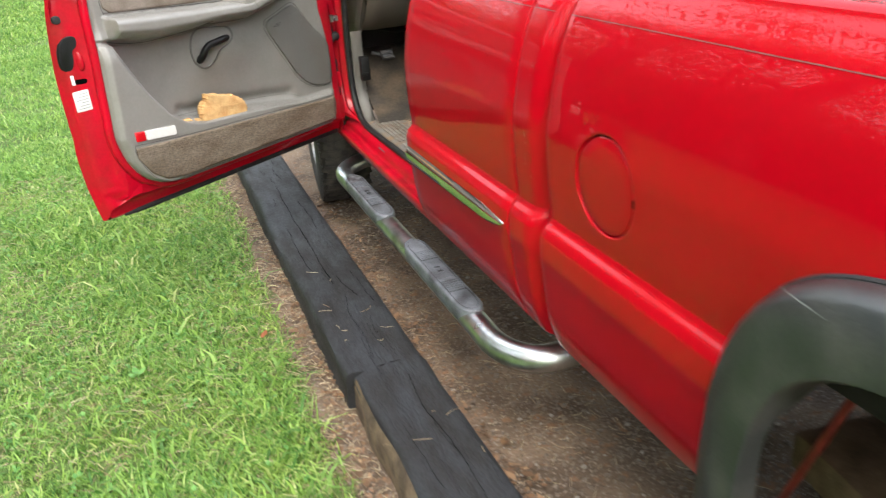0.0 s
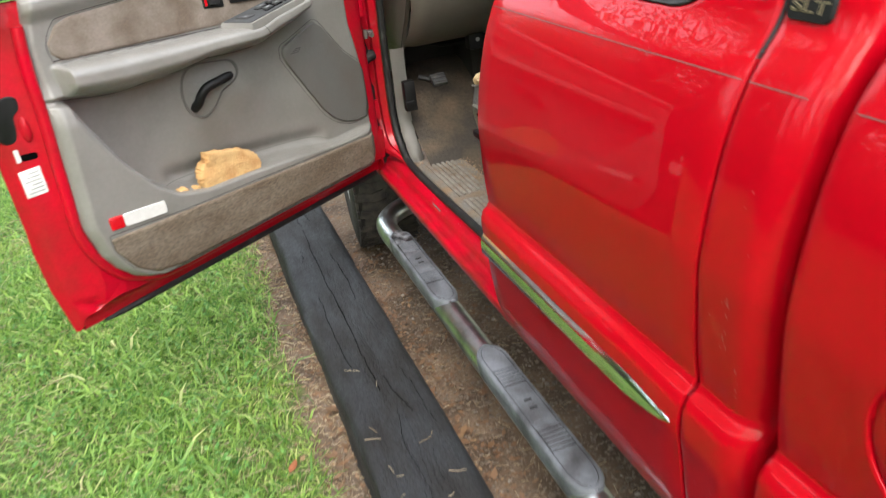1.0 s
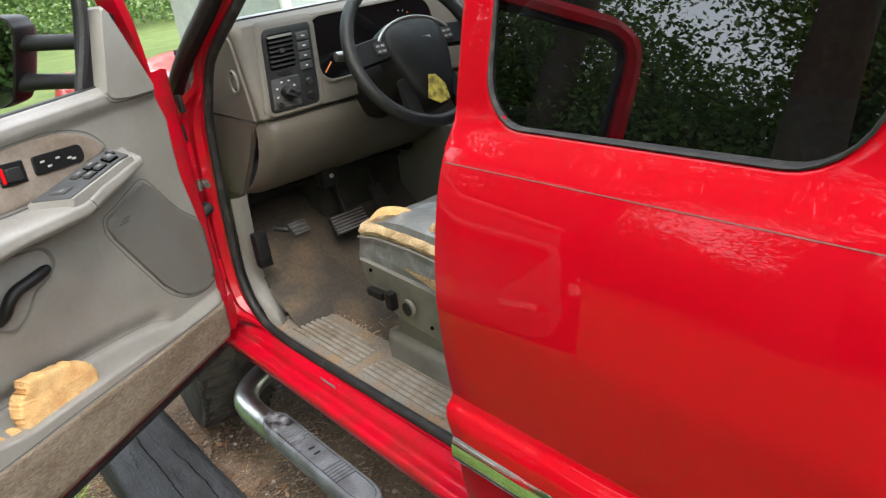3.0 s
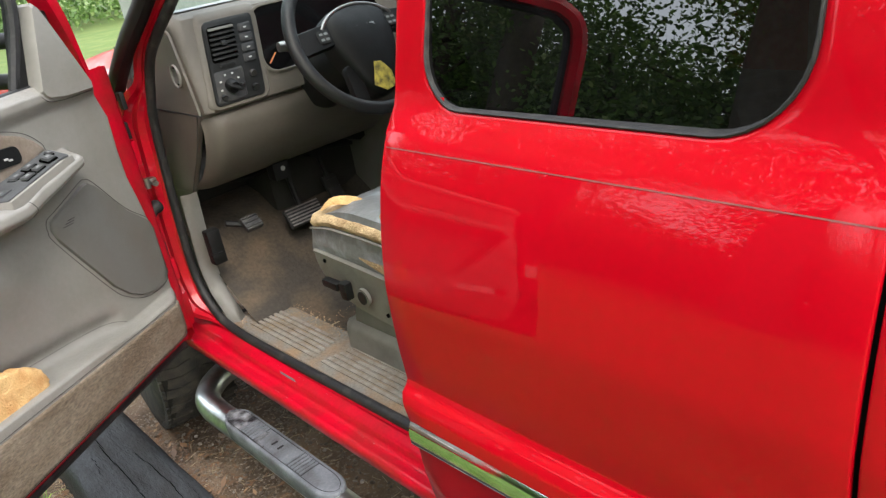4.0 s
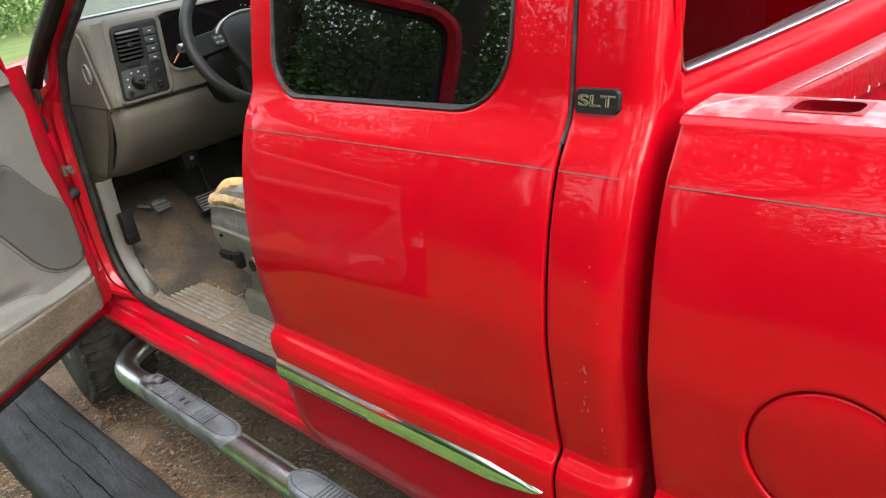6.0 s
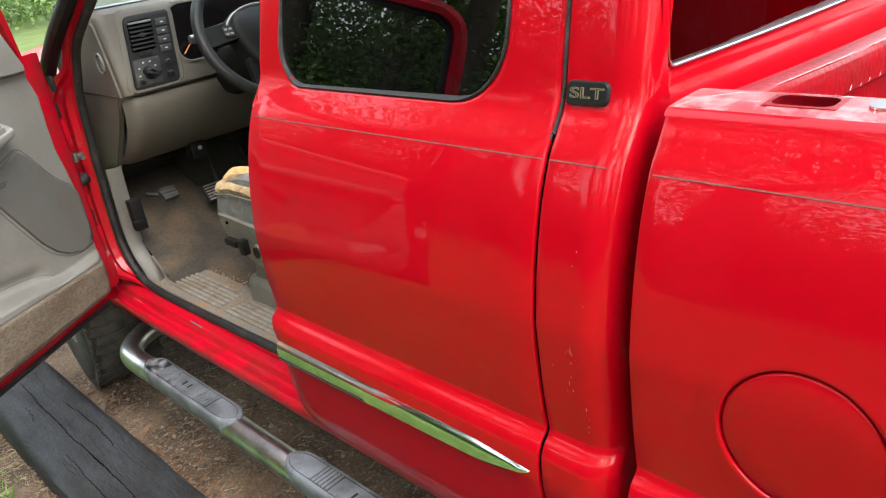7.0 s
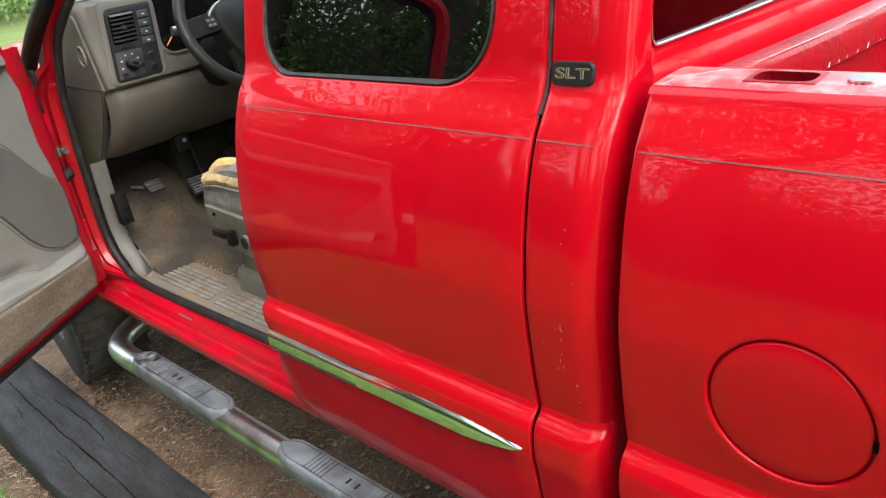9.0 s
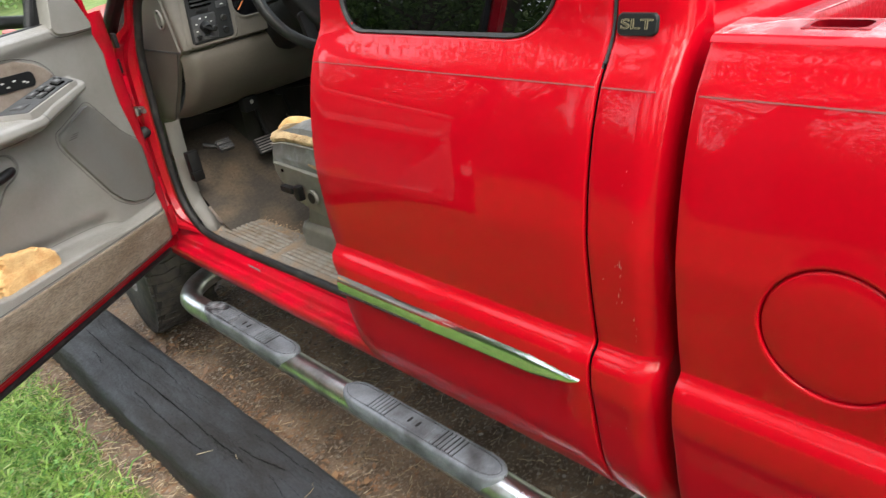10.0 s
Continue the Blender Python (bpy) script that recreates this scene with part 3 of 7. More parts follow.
box(bm, (RX1 + 0.012, -1.71, 0.775), (0.475, -0.73, 0.965), 0.03, 3)
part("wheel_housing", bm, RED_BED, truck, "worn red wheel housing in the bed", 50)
bm = bmesh.new()
sec = [(1.91, 0.46), (1.915, 0.9), (1.88, 1.18), (1.81, 1.2515), (1.715, 1.2535), (1.705, 1.20), (1.695, 0.78)]
grid(bm, [[(x, Y0 - (Y0 - Y1) * k / 20, z) for k in range(21)] for x, z in sec])
part("bed_side", bm, RED, truck, "red far bed side")
bm = bmesh.new()
box(bm, (0.17, -0.157, 0.47), (0.20, -0.121, 1.235))
part("gap_closure", bm, UNDER, truck, "dark closure between cab and bed")
bm = bmesh.new()
box(bm, (0.06, -2.06, 0.55), (1.84, -2.0, 1.25), 0.012)
part("tailgate", bm, RED, truck, "red tailgate")
# scuffs along the header's inner lip
for k in range(16):
    bm = bmesh.new()
    x, s = 0.225 + k * 0.034 + random.uniform(-0.008, 0.008), random.uniform(0.0015, 0.0045)
    bm.faces.new([bm.verts.new(p) for p in ((x, -0.2182 - 0.07 * bow(x), 1.201), (x + s, -0.2182 - 0.07 * bow(x), 1.200), (x + s * 2.2, -0.2182 - 0.07 * bow(x), 1.203 + s * 1.2), (x + s, -0.2182 - 0.07 * bow(x), 1.203 + s))])
    part("bare_scuff", bm, PAPER, bed_front)

# worn pale edges of the header; the strips also paint in the edge's highlight
PEEL = mat("worn_paint_edge", (0.52, 0.12, 0.12), 0.5, 0.0, 0.3, 60.0, 0.3, 300.0, second=(0.62, 0.30, 0.29), spots=0.5, fine=0.2)
for y, z in ((-0.2122, 1.2482),):
    x = 0.23
    while x < 1.5:
        ln = random.uniform(0.03, 0.22)
        bm = bmesh.new()
        n = 8
        rows = []
        for k in range(n + 1):
            q = x + ln * k / n
            w = 0.0018 * (0.25 + math.sin(math.pi * k / n)) * (0.7 + 0.6 * abs(noise.noise((q * 60, y, 0))))
            rows.append([(q, y - 0.07 * bow(q) - w, z + 0.0012), (q, y - 0.07 * bow(q), z + 0.0018), (q, y - 0.07 * bow(q) + w, z + 0.0012)])
        grid(bm, rows)
        part("worn_edge", bm, PEEL, bed_front, "pale worn edge with its highlight painted in")
        x += ln + random.uniform(0.02, 0.12)

# ---- rocker, sill and door opening ----
bm = bmesh.new()
sec = [(0.115, 0.530), (0.098, 0.531), (0.088, 0.5285), (0.081, 0.5245), (0.072, 0.5205), (0.064, 0.5175), (0.0585, 0.514), (0.0555, 0.509), (0.0535, 0.502), (0.0505, 0.4965), (0.0455, 0.4938), (0.039, 0.4938), (0.031, 0.4955), (0.024, 0.4980), (0.017, 0.4985), (0.0115, 0.495), (0.009, 0.487), (0.012, 0.468), (0.024, 0.447), (0.05, 0.43), (0.10, 0.42)]
yy = [-0.10 + (1.86 + 0.10) * k / 40 for k in range(41)]
grid(bm, [[(x + (0.02 if y < 0.66 else 0), y, z) for y in yy] for x, z in sec])
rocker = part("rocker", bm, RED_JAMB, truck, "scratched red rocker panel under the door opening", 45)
bm = bmesh.new()
grid(bm, [[(0.0605 + 0.004 * s, 1.33 + 0.07 * t + 0.012 * s, 0.5168 + 0.0026 * s) for t in (-0.5, -0.2, 0.1, 0.5)] for s in (-0.5, 0.5)])
part("bare_scrape", bm, TRIM_DARK, rocker, "bare grey scrape")
# fine scratches and nicks along the rocker
NICK = mat("paint_nick", (0.40, 0.17, 0.15), 0.6, 0.0, 0.3, 120.0, second=(0.28, 0.12, 0.09), fine=0.3)
for k in range(34):
    y, top = random.uniform(0.72, 1.68), k % 3
    x, z = (0.072, 0.5207) if top == 0 else (0.0205, 0.4986) if top == 1 else (0.042, 0.4940)
    a, ln = random.uniform(-1.2, 1.2), random.uniform(0.002, 0.010)
    bm = bmesh.new()
    tube(bm, [(x + 0.3 * ln * math.cos(a) * q, y + ln * math.sin(a) * q, z + 0.0004) for q in (-0.5, 0.0, 0.5)], [0.0002, random.uniform(0.0004, 0.0008), 0.0002], 5)
    part("scratch", bm, NICK, rocker)
bm = bmesh.new()
grid(bm, [[(x, y, z) for y in (0.3, 0.8, 1.2, 1.5, 1.64, 1.70)] for x, z in ((0.100, 0.530), (0.106, 0.541), (0.118, 0.544), (0.245, 0.545), (0.258, 0.541), (0.264, 0.515))])
sill = part("sill_plate", bm, SILL, truck, "mud-stained grey ribbed sill plate")
for y0, y1 in ((1.62, 1.30), (1.27, 0.95), (0.92, 0.6)):
    for k in range(6):
        x = 0.132 + 0.0165 * k
        top = 0.5482 if y0 > 1.5 else 0.5474
        bm = bmesh.new()
        plate(bm, rrect(x - 0.005, y1 + 0.012 * k * 0.3, x + 0.005, y0 - 0.004 * k, 0.003, 3), lambda a, b, d: (a, b, top + d), 0.008, 0.0022)
        part("sill_rib", bm, SILL_RIB, sill)
STRIP = [(0.092, 0.45, 0.546), (0.092, 0.92, 0.543), (0.092, 1.40, 0.532), (0.092, 1.62, 0.533), (0.092, 1.735, 0.558), (0.092, 1.798, 0.63), (0.092, 1.812, 0.72), (0.092, 1.80, 0.86), (0.092, 1.78, 1.0), (0.092, 1.752, 1.13), (0.092, 1.715, 1.20), (0.094, 1.655, 1.29), (0.10, 1.57, 1.355), (0.112, 1.44, 1.44), (0.155, 1.22, 1.63), (0.215, 1.05, 1.70), (0.225, 0.8, 1.715)]
bm = bmesh.new()
tube(bm, smooth_path(STRIP, 8), 0.0125, 10)
part("weatherstrip", bm, RUBBER, truck, "black rubber door weatherstrip")
# the red jamb outside the strip: lower corner, hinge pillar and windscreen pillar
bm = bmesh.new()
path = smooth_path(STRIP, 8)
rows = []
for i, p in enumerate(path):
    a, b = path[max(0, i - 1)], path[min(len(path) - 1, i + 1)]
    d = (b - a).normalized()
    nrm = Vector((0, d.z, -d.y)).normalized()
    thin = sm(1.10, 1.24, p.z)
    wmax = 0.087 + 0.03 * sm(0.7, 1.1, p.z) - 0.087 * thin
    if p.y < 1.72 and p.z < 0.6:
        wmax = 0.012
    elif p.z < 0.72:
        wmax = 0.012 + 0.075 * sm(0.530, 0.635, p.z)
    r = [Vector((p.x + 0.012, p.y, p.z)) - nrm * 0.002]
    for q, dx in ((0.0, 0.0), (0.25, -0.012), (0.32, -0.030), (0.55, -0.032), (0.62, -0.055), (0.95, -0.066), (1.0, -0.05), (1.02, 0.0)):
        dx *= (0.2 + 0.8 * sm(0.015, 0.075, wmax)) if thin <= 0 else max(0.2, 1 - 0.6 * thin)
        r.append(Vector((p.x + dx, p.y, p.z)) + nrm * (wmax * q))
    rows.append(r)
grid(bm, rows)
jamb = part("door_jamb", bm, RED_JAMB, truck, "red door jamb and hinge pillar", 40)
# black filler along the windscreen pillar
bm = bmesh.new()
tube(bm, smooth_path([(0.058, 1.90, 1.13), (0.054, 1.862, 1.185), (0.052, 1.80, 1.242), (0.058, 1.67, 1.335), (0.075, 1.525, 1.432), (0.13, 1.27, 1.64)], 6), [0.016, 0.022] + [0.031] * 27 + [0.03, 0.03], 12, flat=0.75)
part("pillar_seal", bm, BLACK, truck, "black pillar moulding")
# hinges, check link and loom boot in the door gap
for z in (0.72, 1.06):
    bm = bmesh.new()
    box(bm, (0.010, 1.78, z - 0.032), (0.040, 1.83, z + 0.032), 0.006)
    tube(bm, [(0.012, 1.80, z - 0.045), (0.012, 1.80, z + 0.045)], 0.010, 10)
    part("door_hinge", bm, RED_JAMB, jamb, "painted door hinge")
bm = bmesh.new()
box(bm, (-0.005, 1.775, 0.966), (0.060, 1.800, 0.984), 0.004)
tube(bm, [(0.03, 1.772, 0.962), (0.03, 1.772, 0.990)], 0.009, 10)
tube(bm, [(0.048, 1.772, 0.972), (0.048, 1.756, 0.972)], 0.008, 8)
part("door_check", bm, STEEL, jamb, "steel door check link")
bm = bmesh.new()
tube(bm, smooth_path([(0.055, 1.81, 0.90), (0.0, 1.79, 0.885), (-0.045, 1.76, 0.88)], 5), [0.017 + 0.003 * (k % 2) for k in range(11)], 10)
part("wire_boot", bm, RUBBER, jamb, "black rubber wiring boot")
# added dark strip: stands in for the hinge gap's shade and black flaps
bm = bmesh.new()
tube(bm, smooth_path([(0.012, 1.80, 1.165), (0.020, 1.80, 1.10), (0.016, 1.802, 1.03), (0.026, 1.802, 0.93), (0.018, 1.80, 0.84), (0.030, 1.80, 0.76), (0.024, 1.795, 0.66)], 5), [0.011 + 0.004 * math.sin(k * 1.7) for k in range(31)], 8, flat=0.7)
part("gap_shade", bm, RUBBER, jamb, "dark strip for the shade and black flaps in the hinge gap")
for z, y in ((1.12, 1.785), (1.20, 1.745), (0.80, 1.82)):
    bm = bmesh.new()
    box(bm, (0.022, y - 0.012, z - 0.022), (0.034, y + 0.012, z + 0.022), 0.003)
    part("jamb_clip", bm, BLACK, jamb)

# ---- front door, opened wide ----
TH = radians(57)
DU, DW, DO = Vector((-math.sin(TH), -math.cos(TH), 0)), Vector((-math.cos(TH), math.sin(TH), 0)), Vector((0.02, 1.731, 0))


def D(u, w, z):
    """A place on the door: u from the hinge backwards, w outwards, z up."""
    return DO + DU * u + DW * w + Vector((0, 0, z))


def trim_rear(z):
    return lerp_table(z, [0.572, 0.578, 0.590, 0.612, 0.645, 0.69, 0.77, 0.90, 1.05, 1.20, 1.30, 1.33], [0.86, 0.905, 0.945, 0.985, 1.015, 1.040, 1.058, 1.050, 1.040, 1.036, 1.015, 1.0])


def trim_front(z):
    return lerp_table(z, [0.572, 0.60, 0.66, 0.90, 0.96, 1.03, 1.10, 1.18, 1.25, 1.30], [0.075, 0.045, 0.034, 0.034, 0.044, 0.058, 0.058, 0.052, 0.075, 0.10])


def lip(u):
    """Height of the pocket's lip and the edge of the recessed field."""
    return lerp_table(u, [0.0, 0.20, 0.25, 0.40, 0.60, 0.72, 0.80, 0.86, 0.92, 0.97, 1.0, 1.06], [0.70, 0.700, 0.703, 0.722, 0.738, 0.745, 0.765, 0.81, 0.90, 1.0, 1.06, 1.07])


def arm_top(u):
    return lerp_table(u, [0.22, 0.30, 0.40, 0.46, 0.7, 1.0], [1.155, 1.152, 1.138, 1.118, 1.126, 1.142])


def arm_low(u):
    return lerp_table(u, [0.20, 0.25, 0.34, 0.44, 0.52, 0.61, 0.70, 0.85, 1.0], [1.13, 1.115, 1.085, 1.062, 1.066, 1.068, 1.055, 1.050, 1.072])


def height(u, z):
    """How far the trim stands into the cab."""
    h = 0.0
    rec = sm(lip(u) - 0.006, lip(u) + 0.014, z) * (1 - sm(arm_low(u) - 0.02, arm_low(u) + 0.01, z)) * sm(0.22, 0.42, u)
    h += 0.036 * (1 - sm(lip(u) - 0.007 - 0.05 * sm(0.86, 1.0, u), lip(u) + 0.009 + 0.05 * sm(0.86, 1.0, u), z)) * sm(0.03, 0.10, u) - (0.022 + 0.032 * sm(0.36, 0.62, u)) * rec
    h -= 0.018 * math.exp(-((z - lip(u) - 0.030) / 0.022) ** 2) * sm(0.235, 0.30, u) * (1 - sm(0.74, 0.80, u))
    h += 0.040 * math.exp(-((u - 0.545) / 0.13) ** 2 - ((z - 0.965) / 0.10) ** 2)
    t = (z - arm_low(u) + 0.006) / (arm_top(u) - arm_low(u) + 0.010)
    a = 0.0 if t <= 0 or t >= 1 else sm(-0.06, 0.5, t) ** 0.7 * math.sqrt(1 - max(0.0, (t - 0.66) / 0.34) ** 2.2)
    a *= sm(0.225, 0.27, u) * (1 - sm(0.985, 1.0, u))
    h += a * (0.072 - 0.012 * sm(0.3, 0.9, u))
    h += 0.016 * sm(1.236, 1.272, z) * (1 - sm(1.282, 1.299, z))
    h -= 0.016 * (1 - sm(0.0, 0.018, trim_rear(z) - u)) + 0.010 * (1 - sm(0.0, 0.012, u - trim_front(z)))
    h -= 0.016 * (1 - sm(0.572, 0.586, z))
    return h


def on_trim(u, z, d=0.0):
    return D(u, -height(u, z) - d, z)


bm = bmesh.new()
# outer skin, wrapped round the rear edge to the shut face
rows = []
DZ = [0.498, 0.502] + [float(v) for v in np.linspace(0.508, 0.66, 20)] + [float(v) for v in np.linspace(0.68, 1.29, 24)]


def dent(a, z):
    """Creases beaten into the lower rear corner."""
    return 0.010 * noise.noise((a * 26 + z * 14, z * 30 - a * 10, 4.0)) * (1 - sm(0.585, 0.66, z))


def door_w(z):
    return 0.090 - 0.5 * skin(z)


def door_rear(z):
    return lerp_table(z, [0.49, 0.55, 0.62, 0.8, 1.0, 1.2, 1.3], [1.128, 1.135, 1.145, 1.150, 1.148, 1.136, 1.125])


for z in DZ:
    w, ur = door_w(z), door_rear(z)
    r = [D(-0.02, w, z)] + [D(-0.02 + (ur + 0.02) * k / 10, w, z) for k in range(1, 10)] + [D(ur - 0.003, w, z), D(ur, w - 0.003, z), D(ur - 0.001, w - 0.010, z), D(ur - 0.006, w - 0.016, z), D(ur - 0.012, 0.058, max(z, 0.512)), D(ur - 0.020, 0.048, max(z, 0.535)), D(ur - 0.034, 0.0425 + dent(0.0, z), max(z, 0.541)), D(ur - 0.048, 0.037 + dent(0.03, z), max(z, 0.546)), D(ur - 0.062, 0.031 + dent(0.06, z), max(z, 0.551)), D(ur - 0.075, 0.026 + 0.6 * dent(0.09, z), max(z, 0.556)), D(ur - 0.088, 0.016, max(z, 0.564)), D(trim_rear(max(0.66, z)) - 0.02, 0.010, max(z, 0.57))]
    rows.append(r)
grid(bm, rows)
# bottom: from the outer edge up the inner frame to the trim
rows = []
for k in range(41):
    u = -0.02 + 1.135 * k / 40
    cz = 0.012 * sm(0.94, 1.10, u)
    rows.append([D(u, 0.083, 0.500), D(u, 0.078, 0.497), D(u, 0.066, 0.498), D(u, 0.056, 0.506), D(u, 0.052, 0.530 + cz), D(min(u, 1.09), 0.040, 0.548 + cz), D(min(u, 1.06), 0.016, 0.560 + cz), D(min(u, 1.05), 0.010, 0.60 + cz), D(min(u, 1.05), 0.010, 0.66 + cz)])
grid(bm, rows)
# front end, by the hinges
grid(bm, [[D(-0.02, door_w(z), z), D(-0.022, 0.05, z), D(-0.012, 0.02, max(z, 0.53)), D(0.01, 0.008, max(z, 0.56)), D(0.05, 0.008, max(z, 0.57)), D(0.11, 0.009, max(z, 0.575))] for z in DZ])
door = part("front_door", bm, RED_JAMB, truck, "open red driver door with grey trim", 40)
# pressed lip that stands round the trim
LIP = [(trim_rear(z) + 0.010, z) for z in (1.24, 1.15, 1.05, 0.95, 0.85, 0.77, 0.70, 0.65, 0.615, 0.590)] + [(0.91, 0.570)] + [(u, 0.563) for u in (0.84, 0.7, 0.5, 0.3, 0.1)]
bm = bmesh.new()
tube(bm, [D(p.x, 0.010, p.y) for p in smooth_path([(u, z, 0) for u, z in LIP], 5)], 0.0135, 12)
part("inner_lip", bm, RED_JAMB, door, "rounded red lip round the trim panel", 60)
# window frame
bm = bmesh.new()
FR_IN = [(0.045, 1.235), (0.075, 1.335), (0.115, 1.447), (0.19, 1.60), (0.25, 1.67), (0.34, 1.70), (0.9, 1.705), (1.03, 1.69), (1.09, 1.62), (1.105, 1.45), (1.11, 1.27)]
fp = smooth_path([(a, b, 0) for a, b in FR_IN], 6)
rows = []
for i, p in enumerate(fp):
    d = (fp[min(len(fp) - 1, i + 1)] - fp[max(0, i - 1)]).normalized()
    n2 = (-d.y, d.x)
    lean = -0.10 * max(0, p.y - 1.25)
    thin = 0.25 + 0.75 * sm(0, 14, i)
    q = lambda o, w: D(p.x + n2[0] * o * thin, 0.02 + (w - 0.02) * thin + lean, p.y + n2[1] * o * thin)
    rows.append([q(-0.030, 0.012), q(-0.030, -0.002), q(-0.006, -0.006), q(0.0, 0.004), q(0.004, 0.016), q(0.022, 0.020), q(0.026, 0.045), q(0.0, 0.052), q(-0.030, 0.048), q(-0.030, 0.030)])
grid(bm, rows, True)
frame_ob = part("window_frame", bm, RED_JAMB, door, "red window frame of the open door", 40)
bm = bmesh.new()
tube(bm, [D(p.x, 0.030 - 0.10 * max(0, p.y - 1.25), p.y) for p in smooth_path([(0.285, 1.29, 0), (0.225, 1.45, 0), (0.225, 1.60, 0), (0.30, 1.655, 0), (0.9, 1.668, 0), (1.02, 1.65, 0), (1.06, 1.58, 0), (1.072, 1.30, 0)], 5)], 0.012, 8)
part("glass_channel", bm, RUBBER, door, "black rubber window channel")
bm = bmesh.new()
grid(bm, [[D(u, w, 1.3035 + dz) for u in (0.25, 0.4, 0.6, 0.8, 1.0, 1.07)] for w, dz in ((0.006, -0.006), (0.010, 0.0), (0.018, 0.0015), (0.03, 0.0), (0.042, -0.01))])
part("belt_seal", bm, RUBBER, door, "black belt seal")
# bottom rubber
bm = bmesh.new()
tube(bm, [D(0.0 + 1.060 * k / 20, 0.060, 0.500) for k in range(21)], [0.011] * 19 + [0.010, 0.006], 8)
part("bottom_seal", bm, RUBBER, door, "black rubber seal along the door bottom")
# trim panel as one moulded relief
bm = bmesh.new()
zz = [0.572, 0.575, 0.579, 0.585] + [float(v) for v in np.linspace(0.592, 1.292, 225)] + [1.296, 1.299]
rows = []
for z in zz:
    a, b = trim_front(z), trim_rear(z)
    rows.append([D(a, 0.018, z)] + [on_trim(a + (b - a) * k / 170, z) for k in range(171)] + [D(b, 0.018, z)])
rows.append([D(p, 0.012, 1.301) for p in np.linspace(trim_front(1.299), trim_rear(1.299), 173)])
grid(bm, rows)
trim = part("door_trim", bm, TRIM, door, "moulded grey door trim panel", 60)


def patch(name, loop, m, d, parent, label="", steps=12, rim=0.004):
    """A covering that follows the trim's relief inside a closed outline of (u, z)."""
    b = bmesh.new()
    ca, cb = sum(p[0] for p in loop) / len(loop), sum(p[1] for p in loop) / len(loop)
    rows = [[on_trim(u, z, -0.004) for u, z in loop]]
    for k in range(steps):
        s = 1 - k / steps
        rows.append([on_trim(ca + (u - ca) * s, cb + (z - cb) * s, d * (0.35 if k == 0 else 1)) for u, z in loop])
        if k == 0:
            s = 1 - 0.015
            rows.append([on_trim(ca + (u - ca) * s, cb + (z - cb) * s, d) for u, z in loop])
    vs = grid(b, rows, True)
    b.faces.new(vs[-1])
    return part(name, b, m, parent, label, 60)


def band(name, us, zlo, zhi, m, d, parent, label="", nz=14):
    """A covering between two lines zlo(u) and zhi(u)."""
    b = bmesh.new()
    cols = []
    for u in us:
        a, c = zlo(u), zhi(u)
        cols.append([on_trim(u, a, -0.004), on_trim(u, a, d * 0.4)] + [on_trim(u, a + 0.004 + (c - a - 0.008) * k / nz, d) for k in range(nz + 1)] + [on_trim(u, c, d * 0.4), on_trim(u, c, -0.004)])
    cols.insert(0, [on_trim(us[0] - 0.001, zlo(us[0]) + (zhi(us[0]) - zlo(us[0])) * k / (len(cols[0]) - 1), -0.004) for k in range(len(cols[0]))])
    cols.append([on_trim(us[-1] + 0.001, zlo(us[-1]) + (zhi(us[-1]) - zlo(us[-1])) * k / (len(cols[0]) - 1), -0.004) for k in range(len(cols[0]))])
    grid(b, cols)
    return part(name, b, m, parent, label, 60)


us = [float(v) for v in np.linspace(0.045, 1.018, 110)]
band("carpet_panel", us, lambda u: lerp_table(u, [0.045, 0.07, 0.12, 0.86, 0.93, 0.98, 1.018], [0.625, 0.600, 0.588, 0.588, 0.60, 0.635, 0.70]), lambda u: lerp_table(u, [0.045, 0.06, 0.3, 0.6, 1.018], [0.655, 0.678, 0.690, 0.706, 0.732]), CARPET, 0.005, trim, "stained brown carpet along the door bottom", 16)
us = [float(v) for v in np.linspace(0.292, 0.99, 80)]
cloth_lo = lambda u: lerp_table(u, [0.292, 0.33, 0.40, 0.45, 0.47, 0.7, 0.97, 0.99], [1.172, 1.162, 1.150, 1.135, 1.132, 1.140, 1.152, 1.17])
cloth_hi = lambda u: lerp_table(u, [0.292, 0.31, 0.34, 0.40, 0.49, 0.72, 0.93, 0.965, 0.99], [1.180, 1.20, 1.219, 1.240, 1.248, 1.246, 1.238, 1.226, 1.195])
cloth = band("cloth_insert", us, cloth_lo, cloth_hi, CLOTH, 0.004, trim, "stained beige cloth insert", 10)
patch("speaker_cover", [(0.344, 1.005), (0.338, 1.024), (0.315, 1.034), (0.232, 1.066), (0.212, 1.068), (0.19, 1.052), (0.115, 0.958), (0.052, 0.905), (0.041, 0.88), (0.037, 0.79), (0.044, 0.752), (0.065, 0.736), (0.115, 0.734), (0.16, 0.746), (0.20, 0.770), (0.24, 0.812), (0.335, 0.975)], TRIM_DARK, 0.008, trim, "grey perforated speaker cover", 10)
b = bmesh.new()
for k in range(3):
    plate(b, rrect(0.288 - 0.004 * k, 1.000 + 0.005 * k, 0.318 - 0.008 * k, 1.0018 + 0.005 * k, 0.0008, 2), lambda a, c, d: on_trim(a, c, 0.0088 + d), 0.002, 0.0006)
part("speaker_mark", b, TRIM_GAP, trim, "small dark mark on the speaker cover")
